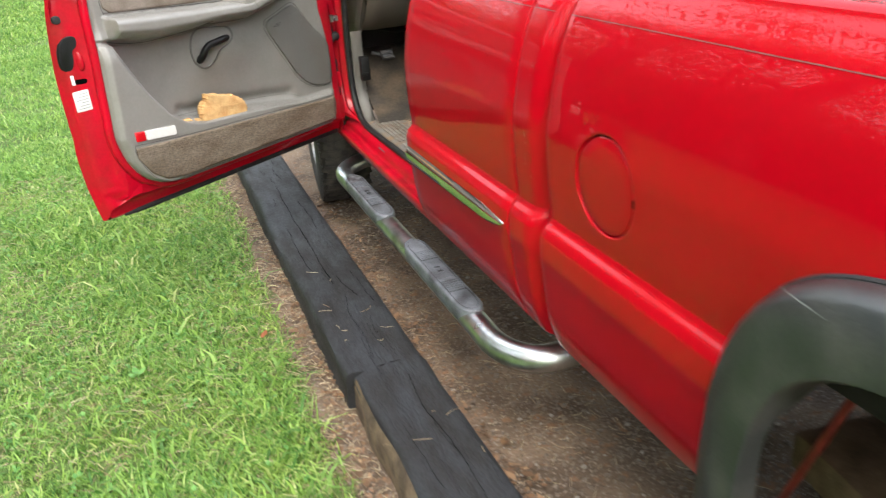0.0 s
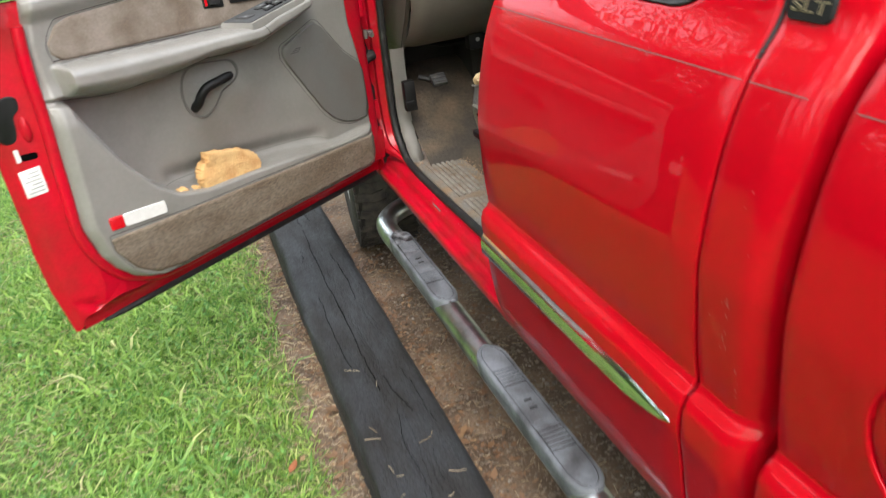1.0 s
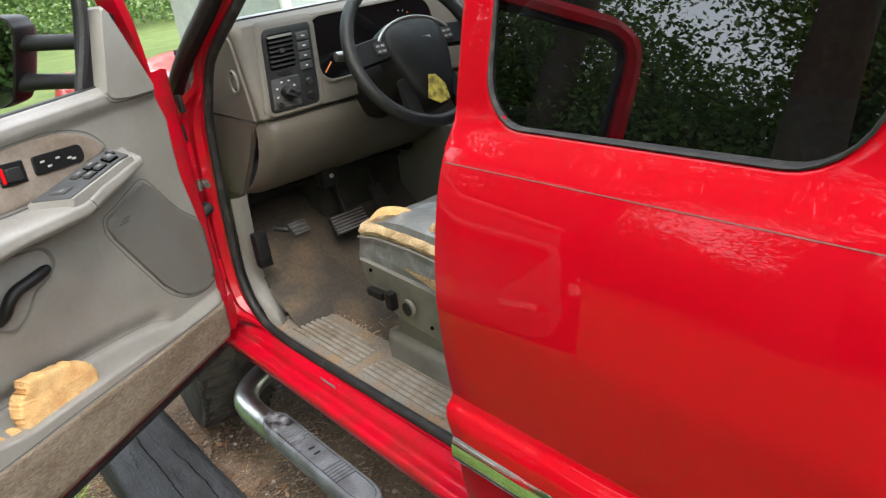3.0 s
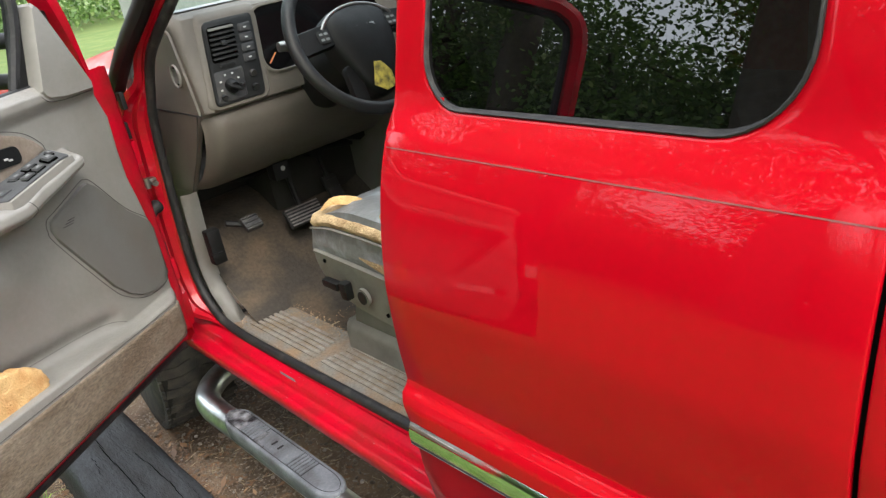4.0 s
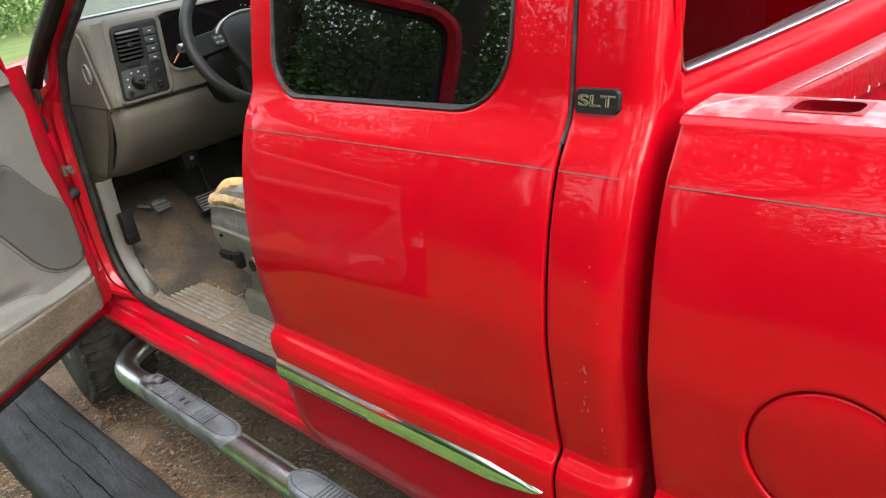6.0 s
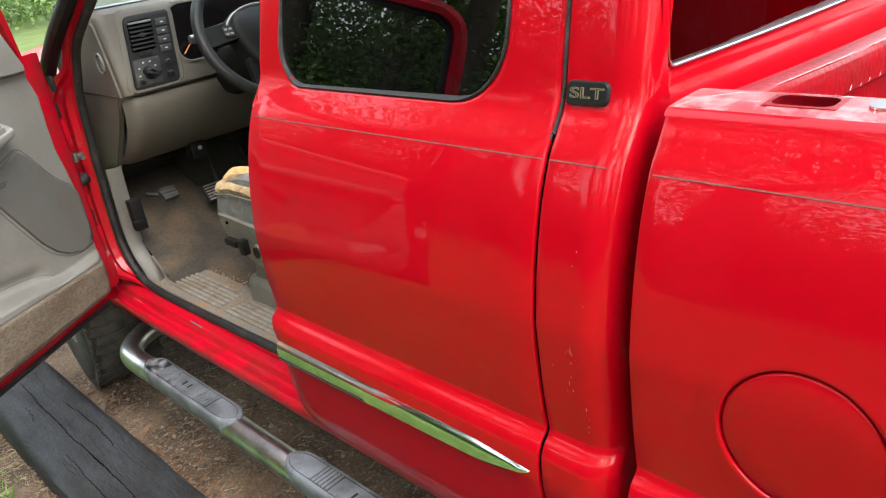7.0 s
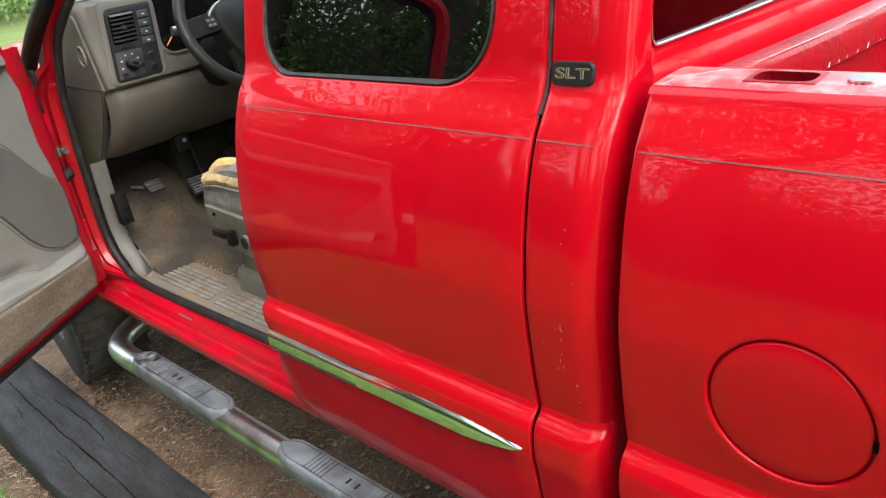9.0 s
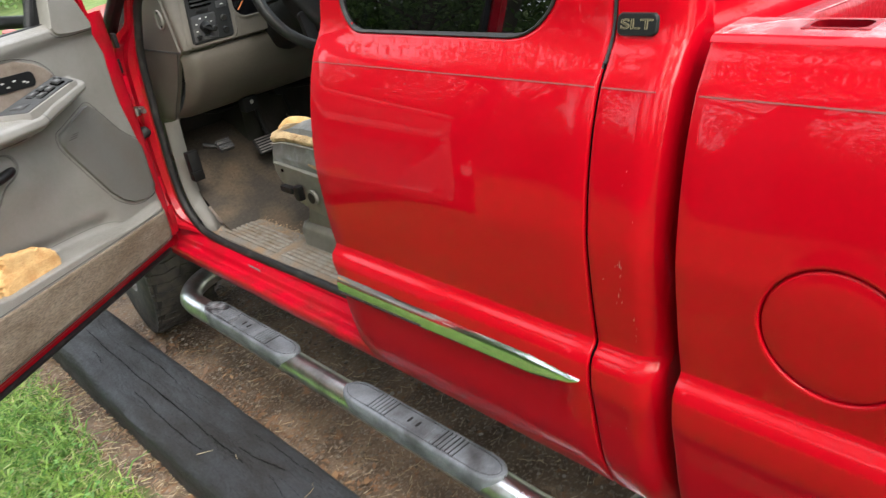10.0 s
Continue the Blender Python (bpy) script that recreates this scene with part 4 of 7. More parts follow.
# recess bezel and release handle
bz = [(0.665, 0.925), (0.678, 0.955), (0.678, 0.99), (0.662, 1.028), (0.628, 1.048), (0.56, 1.044), (0.515, 1.035), (0.508, 1.005), (0.53, 0.982), (0.572, 0.962), (0.60, 0.925), (0.632, 0.905)]
b = bmesh.new()
bz3 = smooth_path([(u, z, 0) for u, z in bz], 4, True)
grid(b, [[on_trim(p.x, p.y, -0.003) for p in bz3], [on_trim(p.x, p.y, 0.004) for p in bz3], [on_trim(0.6 + (p.x - 0.6) * 0.94, 0.985 + (p.y - 0.985) * 0.94, 0.004) for p in bz3], [on_trim(0.6 + (p.x - 0.6) * 0.88, 0.985 + (p.y - 0.985) * 0.88, -0.010) for p in bz3], [on_trim(0.6, 0.985, -0.016) for p in bz3]], True)
bezel = part("handle_bezel", b, TRIM_DARK, trim, "grey oval handle recess", 60)
b = bmesh.new()
hp = [(0.650, 0.940, -0.004), (0.648, 0.955, 0.016), (0.642, 0.974, 0.025), (0.624, 0.991, 0.030), (0.594, 0.998, 0.032), (0.568, 1.003, 0.031), (0.546, 1.006, 0.027)]
tube(b, smooth_path([on_trim(u, z, d) for u, z, d in hp], 5), [0.015] * 4 + [0.0145] * 20 + [0.0145, 0.014, 0.014, 0.013, 0.012, 0.010, 0.006], 14, flat=0.85)
part("release_handle", b, BLACK, door, "black inner door release handle")
# lock switch, mirror switch plate and window switch pod
b = bmesh.new()
plate(b, rrect(0.512, 1.178, 0.575, 1.222, 0.004), lambda a, c, d: on_trim(a, c + 0.10 * (a - 0.54), 0.007 + d), 0.012)
lockp = part("lock_bezel", b, BLACK, trim, "black lock switch bezel")
b = bmesh.new()
plate(b, rrect(0.528, 1.186, 0.562, 1.212, 0.004), lambda a, c, d: on_trim(a, c + 0.10 * (a - 0.54), 0.014 + d), 0.008)
part("lock_switch", b, RUBBER, trim)
b = bmesh.new()
plate(b, rrect(0.563, 1.183, 0.571, 1.216, 0.002), lambda a, c, d: on_trim(a, c + 0.10 * (a - 0.54), 0.0085 + d), 0.004)
part("lock_mark", b, RED_R, trim, "red lock mark")
b = bmesh.new()
plate(b, rrect(0.358, 1.174, 0.492, 1.212, [0.014, 0.006, 0.006, 0.016]), lambda a, c, d: on_trim(a, c + 0.07 * (a - 0.43), 0.008 + d), 0.012)
memo = part("seat_switch_plate", b, BLACK, trim, "black seat switch plate")
for a0, c0 in ((0.47, 1.198), (0.455, 1.186), (0.43, 1.197), (0.40, 1.19), (0.39, 1.186)):
    b = bmesh.new()
    plate(b, rrect(a0 - 0.0055, c0 - 0.0022, a0 + 0.0055, c0 + 0.0022, 0.001, 2), lambda a, c, d: on_trim(a, c + 0.07 * (a - 0.43), 0.0095 + d), 0.002, 0.001)
    part("switch_mark", b, WHITE_INK, trim)


def pod(u, q, d=0.0):
    """A place on the sloping top of the arm rest's switch pod: q runs from the window side to the cab side."""
    u = u + (1 - q) * 0.062 * sm(0.33, 0.48, u)
    z = lerp_table(u, [0.28, 0.33, 0.48, 0.56], [1.174, 1.176, 1.146, 1.140])
    return D(u, -0.014 - 0.056 * q, z - 0.002 - 0.018 * q + d)


b = bmesh.new()
plate(b, rrect(0.288, 0.02, 0.484, 0.98, [0.02, 0.004, 0.004, 0.02], 6), lambda a, c, d: pod(a, c, d), 0.03, 0.010)
podp = part("switch_pod", b, TRIM, trim, "grey window switch pod on the arm rest")
b = bmesh.new()
plate(b, rrect(0.296, 0.08, 0.480, 0.90, [0.02, 0.004, 0.004, 0.02], 5), lambda a, c, d: pod(a, c, 0.0025 + d), 0.004, 0.001)
podm = mat("pod_plastic", (0.062, 0.064, 0.066), 0.36, 0.0, 0.2, 30.0, 0.1, 400.0)
part("pod_plate", b, podm, trim, "dark grey switch plate")
for a0, c0, da, dc in ((0.452, 0.50, 0.016, 0.22), (0.398, 0.34, 0.013, 0.13), (0.398, 0.66, 0.013, 0.13), (0.370, 0.34, 0.012, 0.13), (0.370, 0.66, 0.012, 0.13), (0.334, 0.58, 0.014, 0.20), (0.315, 0.36, 0.008, 0.12)):
    b = bmesh.new()
    plate(b, rrect(a0 - da, c0 - dc, a0 + da, c0 + dc, min(da, 0.005), 4), lambda a, c, d: pod(a, c, 0.0036 + d), 0.003, 0.001)
    part("switch_well", b, SEAM, trim)
    b = bmesh.new()
    plate(b, rrect(a0 - da * 0.82, c0 - dc * 0.75, a0 + da * 0.82, c0 + dc * 0.75, min(da, 0.004), 4), lambda a, c, d: pod(a, c, 0.0075 + 0.10 * (a - a0) + d), 0.006, 0.002)
    part("window_switch", b, podm, trim, "dark grey rocker switch")
    b = bmesh.new()
    plate(b, rrect(a0 - da * 0.3, c0 - dc * 0.2, a0 + da * 0.3, c0 + dc * 0.2, 0.001, 2), lambda a, c, d: pod(a, c, 0.0080 + 0.10 * (a - a0) + d), 0.001, 0.0005)
    part("switch_mark", b, INK, trim)
# reflector
RFL = lambda a, c, d: on_trim(a, c + 0.10 * (a - 0.93), 0.005 + d)
b = bmesh.new()
plate(b, rrect(0.857, 0.744, 0.973, 0.776, 0.006), RFL, 0.012, 0.002)
refl = part("door_reflector", b, WHITE_R, trim, "white door courtesy lens")
b = bmesh.new()
plate(b, rrect(0.9745, 0.744, 1.010, 0.776, 0.004), RFL, 0.012, 0.002)
part("door_reflector_end", b, RED_R, trim, "red end of the lens")
# sail cover and the grey frame behind it
b = bmesh.new()
plate(b, [(0.098, 1.256), (0.187, 1.259), (0.238, 1.267), (0.250, 1.275), (0.255, 1.287), (0.206, 1.44), (0.200, 1.458), (0.192, 1.463), (0.182, 1.455), (0.160, 1.412), (0.094, 1.268)], lambda a, c, d: D(a, -0.020 - d, c), 0.04, 0.006)
part("mirror_cover", b, TRIM, trim, "triangular grey mirror cover")
b = bmesh.new()
plate(b, [(0.258, 1.284), (0.288, 1.289), (0.226, 1.46), (0.201, 1.60), (0.176, 1.60), (0.202, 1.457)], lambda a, c, d: D(a, 0.012 - d, c), 0.02, 0.003)
part("quarter_post", b, BLACK, door, "black window divider post")
# the shut face: latch, sticker, hole plugs


def shut(a, c, d):
    """A place on the door's shut face."""
    return D(a, 0.026 + (a - 1.072) * 0.40 - 0.002 - d, c)


b = bmesh.new()
plate(b, [(p.x, p.y) for p in smooth_path([(1.084, 1.098, 0), (1.104, 1.104, 0), (1.124, 1.092, 0), (1.138, 1.062, 0), (1.141, 1.02, 0), (1.130, 1.002, 0), (1.112, 1.006, 0), (1.104, 1.03, 0), (1.100, 1.06, 0), (1.086, 1.074, 0)], 4, True)], shut, 0.01, 0.003)
part("door_latch", b, BLACK, door, "black door latch")
b = bmesh.new()
rows = [[shut(1.088 + 0.010 * r * math.cos(t), 1.026 + 0.030 * r * math.sin(t), 0.6 * h) for t in np.linspace(0, 2 * math.pi, 25)[:-1]] for r, h in ((1.0, -0.004), (0.9, 0.004), (0.7, 0.009), (0.35, 0.012), (0.03, 0.0125))]
vs = grid(b, rows, True)
b.faces.new(vs[-1])
part("latch_bulge", b, RED_JAMB, door, "red pressed bulge beside the latch", 70)
b = bmesh.new()
plate(b, rrect(1.082, 0.958, 1.116, 0.974, 0.006), shut, 0.01, 0.002)
part("latch_slot", b, SEAM, door, "dark latch slot")
b = bmesh.new()
plate(b, rrect(1.108, 1.142, 1.130, 1.166, 0.010, 5), shut, 0.008, 0.002)
part("hole_plug", b, RUBBER, door, "black hole plug")
b = bmesh.new()
plate(b, rrect(1.088, 0.876, 1.131, 0.940, 0.003), lambda a, c, d: shut(a, c - 0.10 * (a - 1.10), 0.0006 + d), 0.003, 0.001)
stick = part("door_sticker", b, PAPER, door, "white information sticker with grey print")
for k in range(6):
    b = bmesh.new()
    plate(b, rrect(1.093, 0.884 + 0.009 * k, 1.126 - 0.006 * (k % 3), 0.8862 + 0.009 * k, 0.0008, 2), lambda a, c, d: shut(a, c - 0.10 * (a - 1.10), 0.0012 + d), 0.0006, 0.0003)
    part("print_bar", b, PRINT, door)
b = bmesh.new()
plate(b, rrect(1.116, 0.958, 1.125, 0.988, 0.002), lambda a, c, d: shut(a, c, 0.0006 + d), 0.003, 0.001)
part("small_label", b, PAPER, door, "small white label")
# grooves where the trim's pieces meet


def groove(pts, r=0.0016, close=False, n=5):
    r *= 0.45
    q = smooth_path([(u, z, 0) for u, z in pts], n, close)
    b = bmesh.new()
    tube(b, [on_trim(p.x, p.y, 0.0004) for p in q], r, 6, close)
    part("trim_groove", b, TRIM_GAP, trim)


groove([(0.99, 1.155), (0.7, 1.136), (0.50, 1.126), (0.455, 1.122)], 0.0022)
groove([(0.997, 1.068), (0.90, 1.046), (0.80, 1.042), (0.72, 1.048), (0.66, 1.062), (0.62, 1.072)], 0.003)
groove([(0.455, 1.122), (0.437, 1.095), (0.436, 1.064)], 0.0018)
groove([(0.62, 1.06), (0.55, 1.054), (0.46, 1.052), (0.40, 1.064), (0.30, 1.094), (0.245, 1.118)], 0.0020)
groove([(0.99, 1.15), (0.995, 1.19), (0.97, 1.23), (0.93, 1.243), (0.72, 1.251), (0.49, 1.253), (0.40, 1.245), (0.33, 1.222), (0.292, 1.19), (0.285, 1.172)], 0.0016)
groove([(0.351, 1.005), (0.344, 1.029), (0.317, 1.040), (0.232, 1.073), (0.208, 1.074), (0.185, 1.057), (0.111, 0.963), (0.046, 0.909), (0.034, 0.88), (0.030, 0.79), (0.038, 0.747), (0.062, 0.729), (0.116, 0.727), (0.164, 0.740), (0.205, 0.765), (0.246, 0.808), (0.342, 0.973)], 0.0016, True, 4)
groove([(1.02, 0.742), (0.8, 0.722), (0.6, 0.712), (0.3, 0.695), (0.06, 0.683), (0.04, 0.66)], 0.0018)
groove([(1.02, 0.74), (1.018, 0.70), (0.98, 0.628), (0.93, 0.594), (0.86, 0.582), (0.4, 0.582), (0.12, 0.582), (0.07, 0.595), (0.04, 0.63)], 0.0016)
groove([(0.094, 1.254), (0.187, 1.256), (0.240, 1.264), (0.258, 1.278)], 0.0018)
groove([(0.80, 0.772), (0.70, 0.764), (0.55, 0.757), (0.38, 0.746), (0.28, 0.733), (0.24, 0.716)], 0.0012)
# towing mirror: mirror face looks back along the door
def M(w, z, d):
    return D(0.215 - d + (w - 0.24) * 0.10, w, z)


b = bmesh.new()
ml = [(p.x, p.y) for p in smooth_path([(a, c, 0) for a, c in ((0.288, 1.272), (0.340, 1.268), (0.52, 1.287), (0.595, 1.305), (0.62, 1.35), (0.617, 1.44), (0.585, 1.475), (0.43, 1.476), (0.245, 1.470), (0.211, 1.450), (0.212, 1.42), (0.262, 1.298))], 5, True)]
rows = []
for s, d in ((0.93, -0.004), (0.965, -0.012), (0.99, -0.010), (1.0, 0.006), (0.98, 0.05), (0.85, 0.085), (0.5, 0.10), (0.05, 0.105)):
    rows.append([M(0.415 + (a - 0.415) * s, 1.375 + (c - 1.375) * s, d) for a, c in ml])
vs = grid(b, rows, True)
b.faces.new(vs[-1])
mirror = part("towing_mirror", b, BLACK, door, "black extending towing mirror")
b = bmesh.new()
b.faces.new([b.verts.new(M(0.415 + (a - 0.415) * 0.95, 1.375 + (c - 1.375) * 0.95, -0.006)) for a, c in ml])
part("mirror_pane", b, MIRROR, door, "mirror pane")
for z in (1.402, 1.314):
    b = bmesh.new()
    tube(b, [M(0.27, z + 0.004, 0.02), M(0.22, z + 0.002, 0.02), M(0.15, z - 0.003, 0.02), M(0.04, z - 0.011, 0.02)], [0.026, 0.021, 0.0195, 0.0195], 14, flat=0.8)
    part("mirror_arm", b, BLACK, door, "black mirror arm")
b = bmesh.new()
box(b, (0, 0, 0), (0.05, 0.035, 0.15), 0.008, m=Matrix.Translation(D(0.18, 0.045, 1.295)) @ Matrix.Rotation(-TH, 4, "Z"))
part("mirror_base", b, BLACK, door, "black mirror bracket")

# ---- cab interior ----
# dashboard: one moulded body across the cab
bm = bmesh.new()
XL, XR = 0.150, 1.75
sec = [(1.93, 1.345), (1.80, 1.372), (1.70, 1.380), (1.645, 1.376), (1.618, 1.362), (1.612, 1.345), (1.585, 1.25), (1.556, 1.150), (1.556, 1.143), (1.575, 1.140), (1.577, 1.134), (1.566, 1.128), (1.560, 1.112), (1.561, 1.09), (1.578, 1.04), (1.608, 1.0), (1.655, 0.957), (1.710, 0.923), (1.738, 0.9125), (1.750, 0.9115), (1.760, 0.916), (1.80, 0.95), (1.93, 0.99)]
xs = sorted([XL + v for v in (0.0, 0.002, 0.008, 0.02, 0.03, 0.04)] + [XL + v for v in (0.06, 0.07, 0.08, 0.09, 0.097)] + [XL + 0.05 + (XR - XL - 0.07) * k / 30 for k in range(31)])
rows = []
for y, z in sec:
    r = []
    for x in xs:
        e = max(0.0, 1 - (x - XL) / 0.02)
        f = max(0.0, 1 - (x - XL) / 0.045) ** 2
        low = f * 0.034 if z < 1.13 else 0.0
        r.append((x, min(y + 0.012 * e * e * (1 if y < 1.8 else 0) + low, 1.95), z + (-0.008 * e * e if z > 1.3 else 0.0)))
    rows.append(r)
grid(bm, rows)
bm.faces.new([bm.verts.new((XL, y + 0.012 * (1 if y < 1.8 else 0), z - (0.008 if z > 1.3 else 0))) for y, z in sec if z > 1.13])
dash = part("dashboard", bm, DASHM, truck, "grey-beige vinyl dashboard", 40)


def dash_face(x, z, d=0.0):
    """A place on the instrument face of the dash, d out towards the seat."""
    y = lerp_table(z, [1.143, 1.15, 1.25, 1.345], [1.556, 1.556, 1.585, 1.612])
    return (x, y - d, z - 0.28 * d)


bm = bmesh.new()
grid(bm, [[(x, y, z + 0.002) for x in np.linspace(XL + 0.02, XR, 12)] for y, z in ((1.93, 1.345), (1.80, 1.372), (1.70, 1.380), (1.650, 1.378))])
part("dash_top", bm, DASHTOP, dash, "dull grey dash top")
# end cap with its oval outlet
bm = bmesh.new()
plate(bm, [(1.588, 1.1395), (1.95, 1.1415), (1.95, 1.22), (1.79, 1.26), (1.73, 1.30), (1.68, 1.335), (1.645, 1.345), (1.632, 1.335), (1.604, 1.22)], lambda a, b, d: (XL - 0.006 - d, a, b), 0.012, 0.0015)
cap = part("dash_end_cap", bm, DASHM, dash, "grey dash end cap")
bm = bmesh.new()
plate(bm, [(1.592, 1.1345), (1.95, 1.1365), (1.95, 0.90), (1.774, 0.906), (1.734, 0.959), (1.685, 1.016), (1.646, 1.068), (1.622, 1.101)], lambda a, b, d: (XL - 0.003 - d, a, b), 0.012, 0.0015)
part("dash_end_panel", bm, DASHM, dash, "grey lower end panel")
bm = bmesh.new()
tube(bm, smooth_path([(XL - 0.0050, 1.606, 1.134), (XL - 0.0050, 1.625, 1.101), (XL - 0.0050, 1.646, 1.068), (XL - 0.0050, 1.685, 1.016), (XL - 0.0050, 1.734, 0.959), (XL - 0.0050, 1.774, 0.909)], 6), 0.0016, 6)
part("panel_seam", bm, TRIM_GAP, dash, "dark seam of the end panel")
ov = [(1.650 + 0.023 * math.cos(t), 1.236 + 0.029 * math.sin(t)) for t in np.linspace(0, 2 * math.pi, 25)[:-1]]
bm = bmesh.new()
grid(bm, [[(XL - 0.006, a, b) for a, b in ov], [(XL - 0.012, a, b) for a, b in ov], [(XL - 0.011, 1.650 + (a - 1.650) * 0.8, 1.236 + (b - 1.236) * 0.86) for a, b in ov], [(XL - 0.002, 1.650 + (a - 1.650) * 0.78, 1.236 + (b - 1.236) * 0.84) for a, b in ov]], True)
part("side_outlet", bm, TRIM, dash, "oval defroster outlet")
bm = bmesh.new()
bm.faces.new([bm.verts.new((XL - 0.0066, 1.650 + (a - 1.650) * 0.8, 1.236 + (b - 1.236) * 0.86)) for a, b in ov])
part("outlet_hole", bm, SEAM, dash)
for k in range(4):
    bm = bmesh.new()
    box(bm, (XL - 0.0105, 1.642 + 0.005 * k - 0.001, 1.218), (XL - 0.0072, 1.642 + 0.005 * k + 0.0012, 1.254))
    part("outlet_slat", bm, TRIM_DARK, dash)
# control cluster bezel
skew = lambda x, z: x + 0.22 * (z - 1.15)
bezel_at = lambda a, b, d: dash_face(skew(a, b), b, 0.010 + d)
bm = bmesh.new()
plate(bm, rrect(0.158, 1.137, 0.338, 1.366, 0.026, 6), lambda a, b, d: dash_face(skew(a, b), b, 0.006 + d), 0.02, 0.010)
part("cluster_surround", bm, DASHM, dash, "raised grey surround", 50)
bm = bmesh.new()
plate(bm, rrect(0.176, 1.154, 0.318, 1.350, 0.012, 6), bezel_at, 0.02, 0.004)
ctrl = part("control_panel", bm, BLACK, dash, "black control panel with air vent and lamp switch")
bm = bmesh.new()
plate(bm, rrect(0.186, 1.252, 0.262, 1.338, 0.008), lambda a, b, d: dash_face(skew(a, b), b, 0.0106 + d), 0.004, 0.002)
part("vent_frame", bm, SEAM, dash, "dark vent opening")
for k in range(7):
    z = 1.262 + 0.0112 * k
    bm = bmesh.new()
    plate(bm, rrect(0.190, z, 0.258, z + 0.0040, 0.0015, 2), lambda a, b, d: dash_face(skew(a, b), b, 0.0165 + d), 0.006, 0.001)
    part("vent_slat", bm, TRIM_DARK if k % 7 == 6 else BLACK, dash)
bm = bmesh.new()
plate(bm, rrect(0.216, 1.293, 0.232, 1.303, 0.003), lambda a, b, d: dash_face(skew(a, b), b, 0.021 + d), 0.008)
part("vent_tab", bm, BLACK, dash)
bm = bmesh.new()
plate(bm, rrect(0.205, 1.243, 0.245, 1.250, 0.003), lambda a, b, d: dash_face(skew(a, b), b, 0.0145 + d), 0.005)
part("vent_wheel", bm, BLACK, dash)
for k in range(4):
    z = 1.330 - 0.0235 * k
    bm = bmesh.new()
    plate(bm, rrect(0.272, z - 0.019, 0.308, z, 0.003), lambda a, b, d: dash_face(skew(a, b), b, 0.0128 + d), 0.005, 0.002)
    part("dash_button", bm, RUBBER, dash, "black dash button")
    bm = bmesh.new()
    plate(bm, rrect(0.286, z - 0.011, 0.295, z - 0.008, 0.001, 2), lambda a, b, d: dash_face(skew(a, b), b, 0.0134 + d), 0.001, 0.0004)
    part("button_mark", bm, WHITE_INK, dash)
bm = bmesh.new()
plate(bm, rrect(0.184, 1.162, 0.264, 1.234, 0.006), lambda a, b, d: dash_face(skew(a, b), b, 0.0120 + d), 0.004, 0.002)
part("lamp_plate", bm, RUBBER, dash, "lamp switch plate")
kc = dash_face(skew(0.222, 1.20), 1.20, 0.012)
kn = dash_face(skew(0.222, 1.20), 1.20, 0.034)
bm = bmesh.new()
tube(bm, [kc, Vector(kc).lerp(Vector(kn), 0.85), kn], [0.0165, 0.0155, 0.013], 18)
box(bm, (-0.018, -0.004, 0), (0.018, 0.004, 0.008), 0.002, m=Matrix.Translation(kn) @ Matrix.Rotation(radians(74), 4, "X") @ Matrix.Rotation(radians(-28), 4, "Z"))
part("lamp_knob", bm, BLACK, dash, "black rotary headlamp knob")
for k in range(6):
    t = radians(200 - 44 * k)
    a0, c0 = 0.222 + 0.027 * math.cos(t), 1.20 + 0.026 * math.sin(t)
    bm = bmesh.new()
    plate(bm, rrect(a0 - 0.003, c0 - 0.002, a0 + 0.003, c0 + 0.002, 0.0008, 2), lambda a, b, d: dash_face(skew(a, b), b, 0.0126 + d), 0.001, 0.0004)
    part("lamp_mark", bm, WHITE_INK, dash)
for a0, c0, r in ((0.252, 1.192, 0.006), (0.288, 1.213, 0.0085), (0.288, 1.180, 0.0085), (0.198, 1.176, 0.007)):
    bm = bmesh.new()
    p, q = dash_face(skew(a0, c0), c0, 0.011), dash_face(skew(a0, c0), c0, 0.020)
    tube(bm, [p, q], r, 12)
    part("dash_knob", bm, RUBBER, dash)
# instrument hood and cluster
bm = bmesh.new()
IH = rrect(0.344, 1.192, 0.76, 1.361, [0.035, 0.05, 0.05, 0.05], 6)
rows = [[dash_face(a, b, 0.002) for a, b in IH], [dash_face(a, b, 0.005) for a, b in IH], [dash_face(0.552 + (a - 0.552) * 0.97, 1.2765 + (b - 1.2765) * 0.95, 0.006) for a, b in IH], [dash_face(0.552 + (a - 0.552) * 0.96, 1.2765 + (b - 1.2765) * 0.93, -0.001) for a, b in IH]]
grid(bm, rows, True)
part("cluster_rim", bm, DASHM, dash, "grey cluster rim")
bm = bmesh.new()
bm.faces.new([bm.verts.new(dash_face(0.552 + (a - 0.552) * 0.965, 1.2765 + (b - 1.2765) * 0.94, 0.0025)) for a, b in IH])
part("instrument_glass", bm, mat("instrument_black", (0.004, 0.004, 0.0045), 0.12, 0, 0.2, 20.0), dash, "black instrument cluster")
for cx, cz, r in ((0.42, 1.272, 0.036), (0.53, 1.28, 0.048), (0.645, 1.28, 0.048)):
    for k in range(15):
        t = radians(220 - 260 * k / 14)
        bm = bmesh.new()
        a0, c0 = cx + r * math.cos(t), cz + r * math.sin(t)
        plate(bm, rrect(a0 - 0.0016, c0 - 0.0016, a0 + 0.0016, c0 + 0.0016, 0.0005, 2), lambda a, b, d: dash_face(a, b, 0.0036 + d), 0.0008, 0.0003)
        part("dial_tick", bm, WHITE_INK if k % 3 else ORANGE, dash)
bm = bmesh.new()
tube(bm, [dash_face(0.362, 1.218, 0.0045), dash_face(0.388, 1.240, 0.0045)], 0.0018, 6)
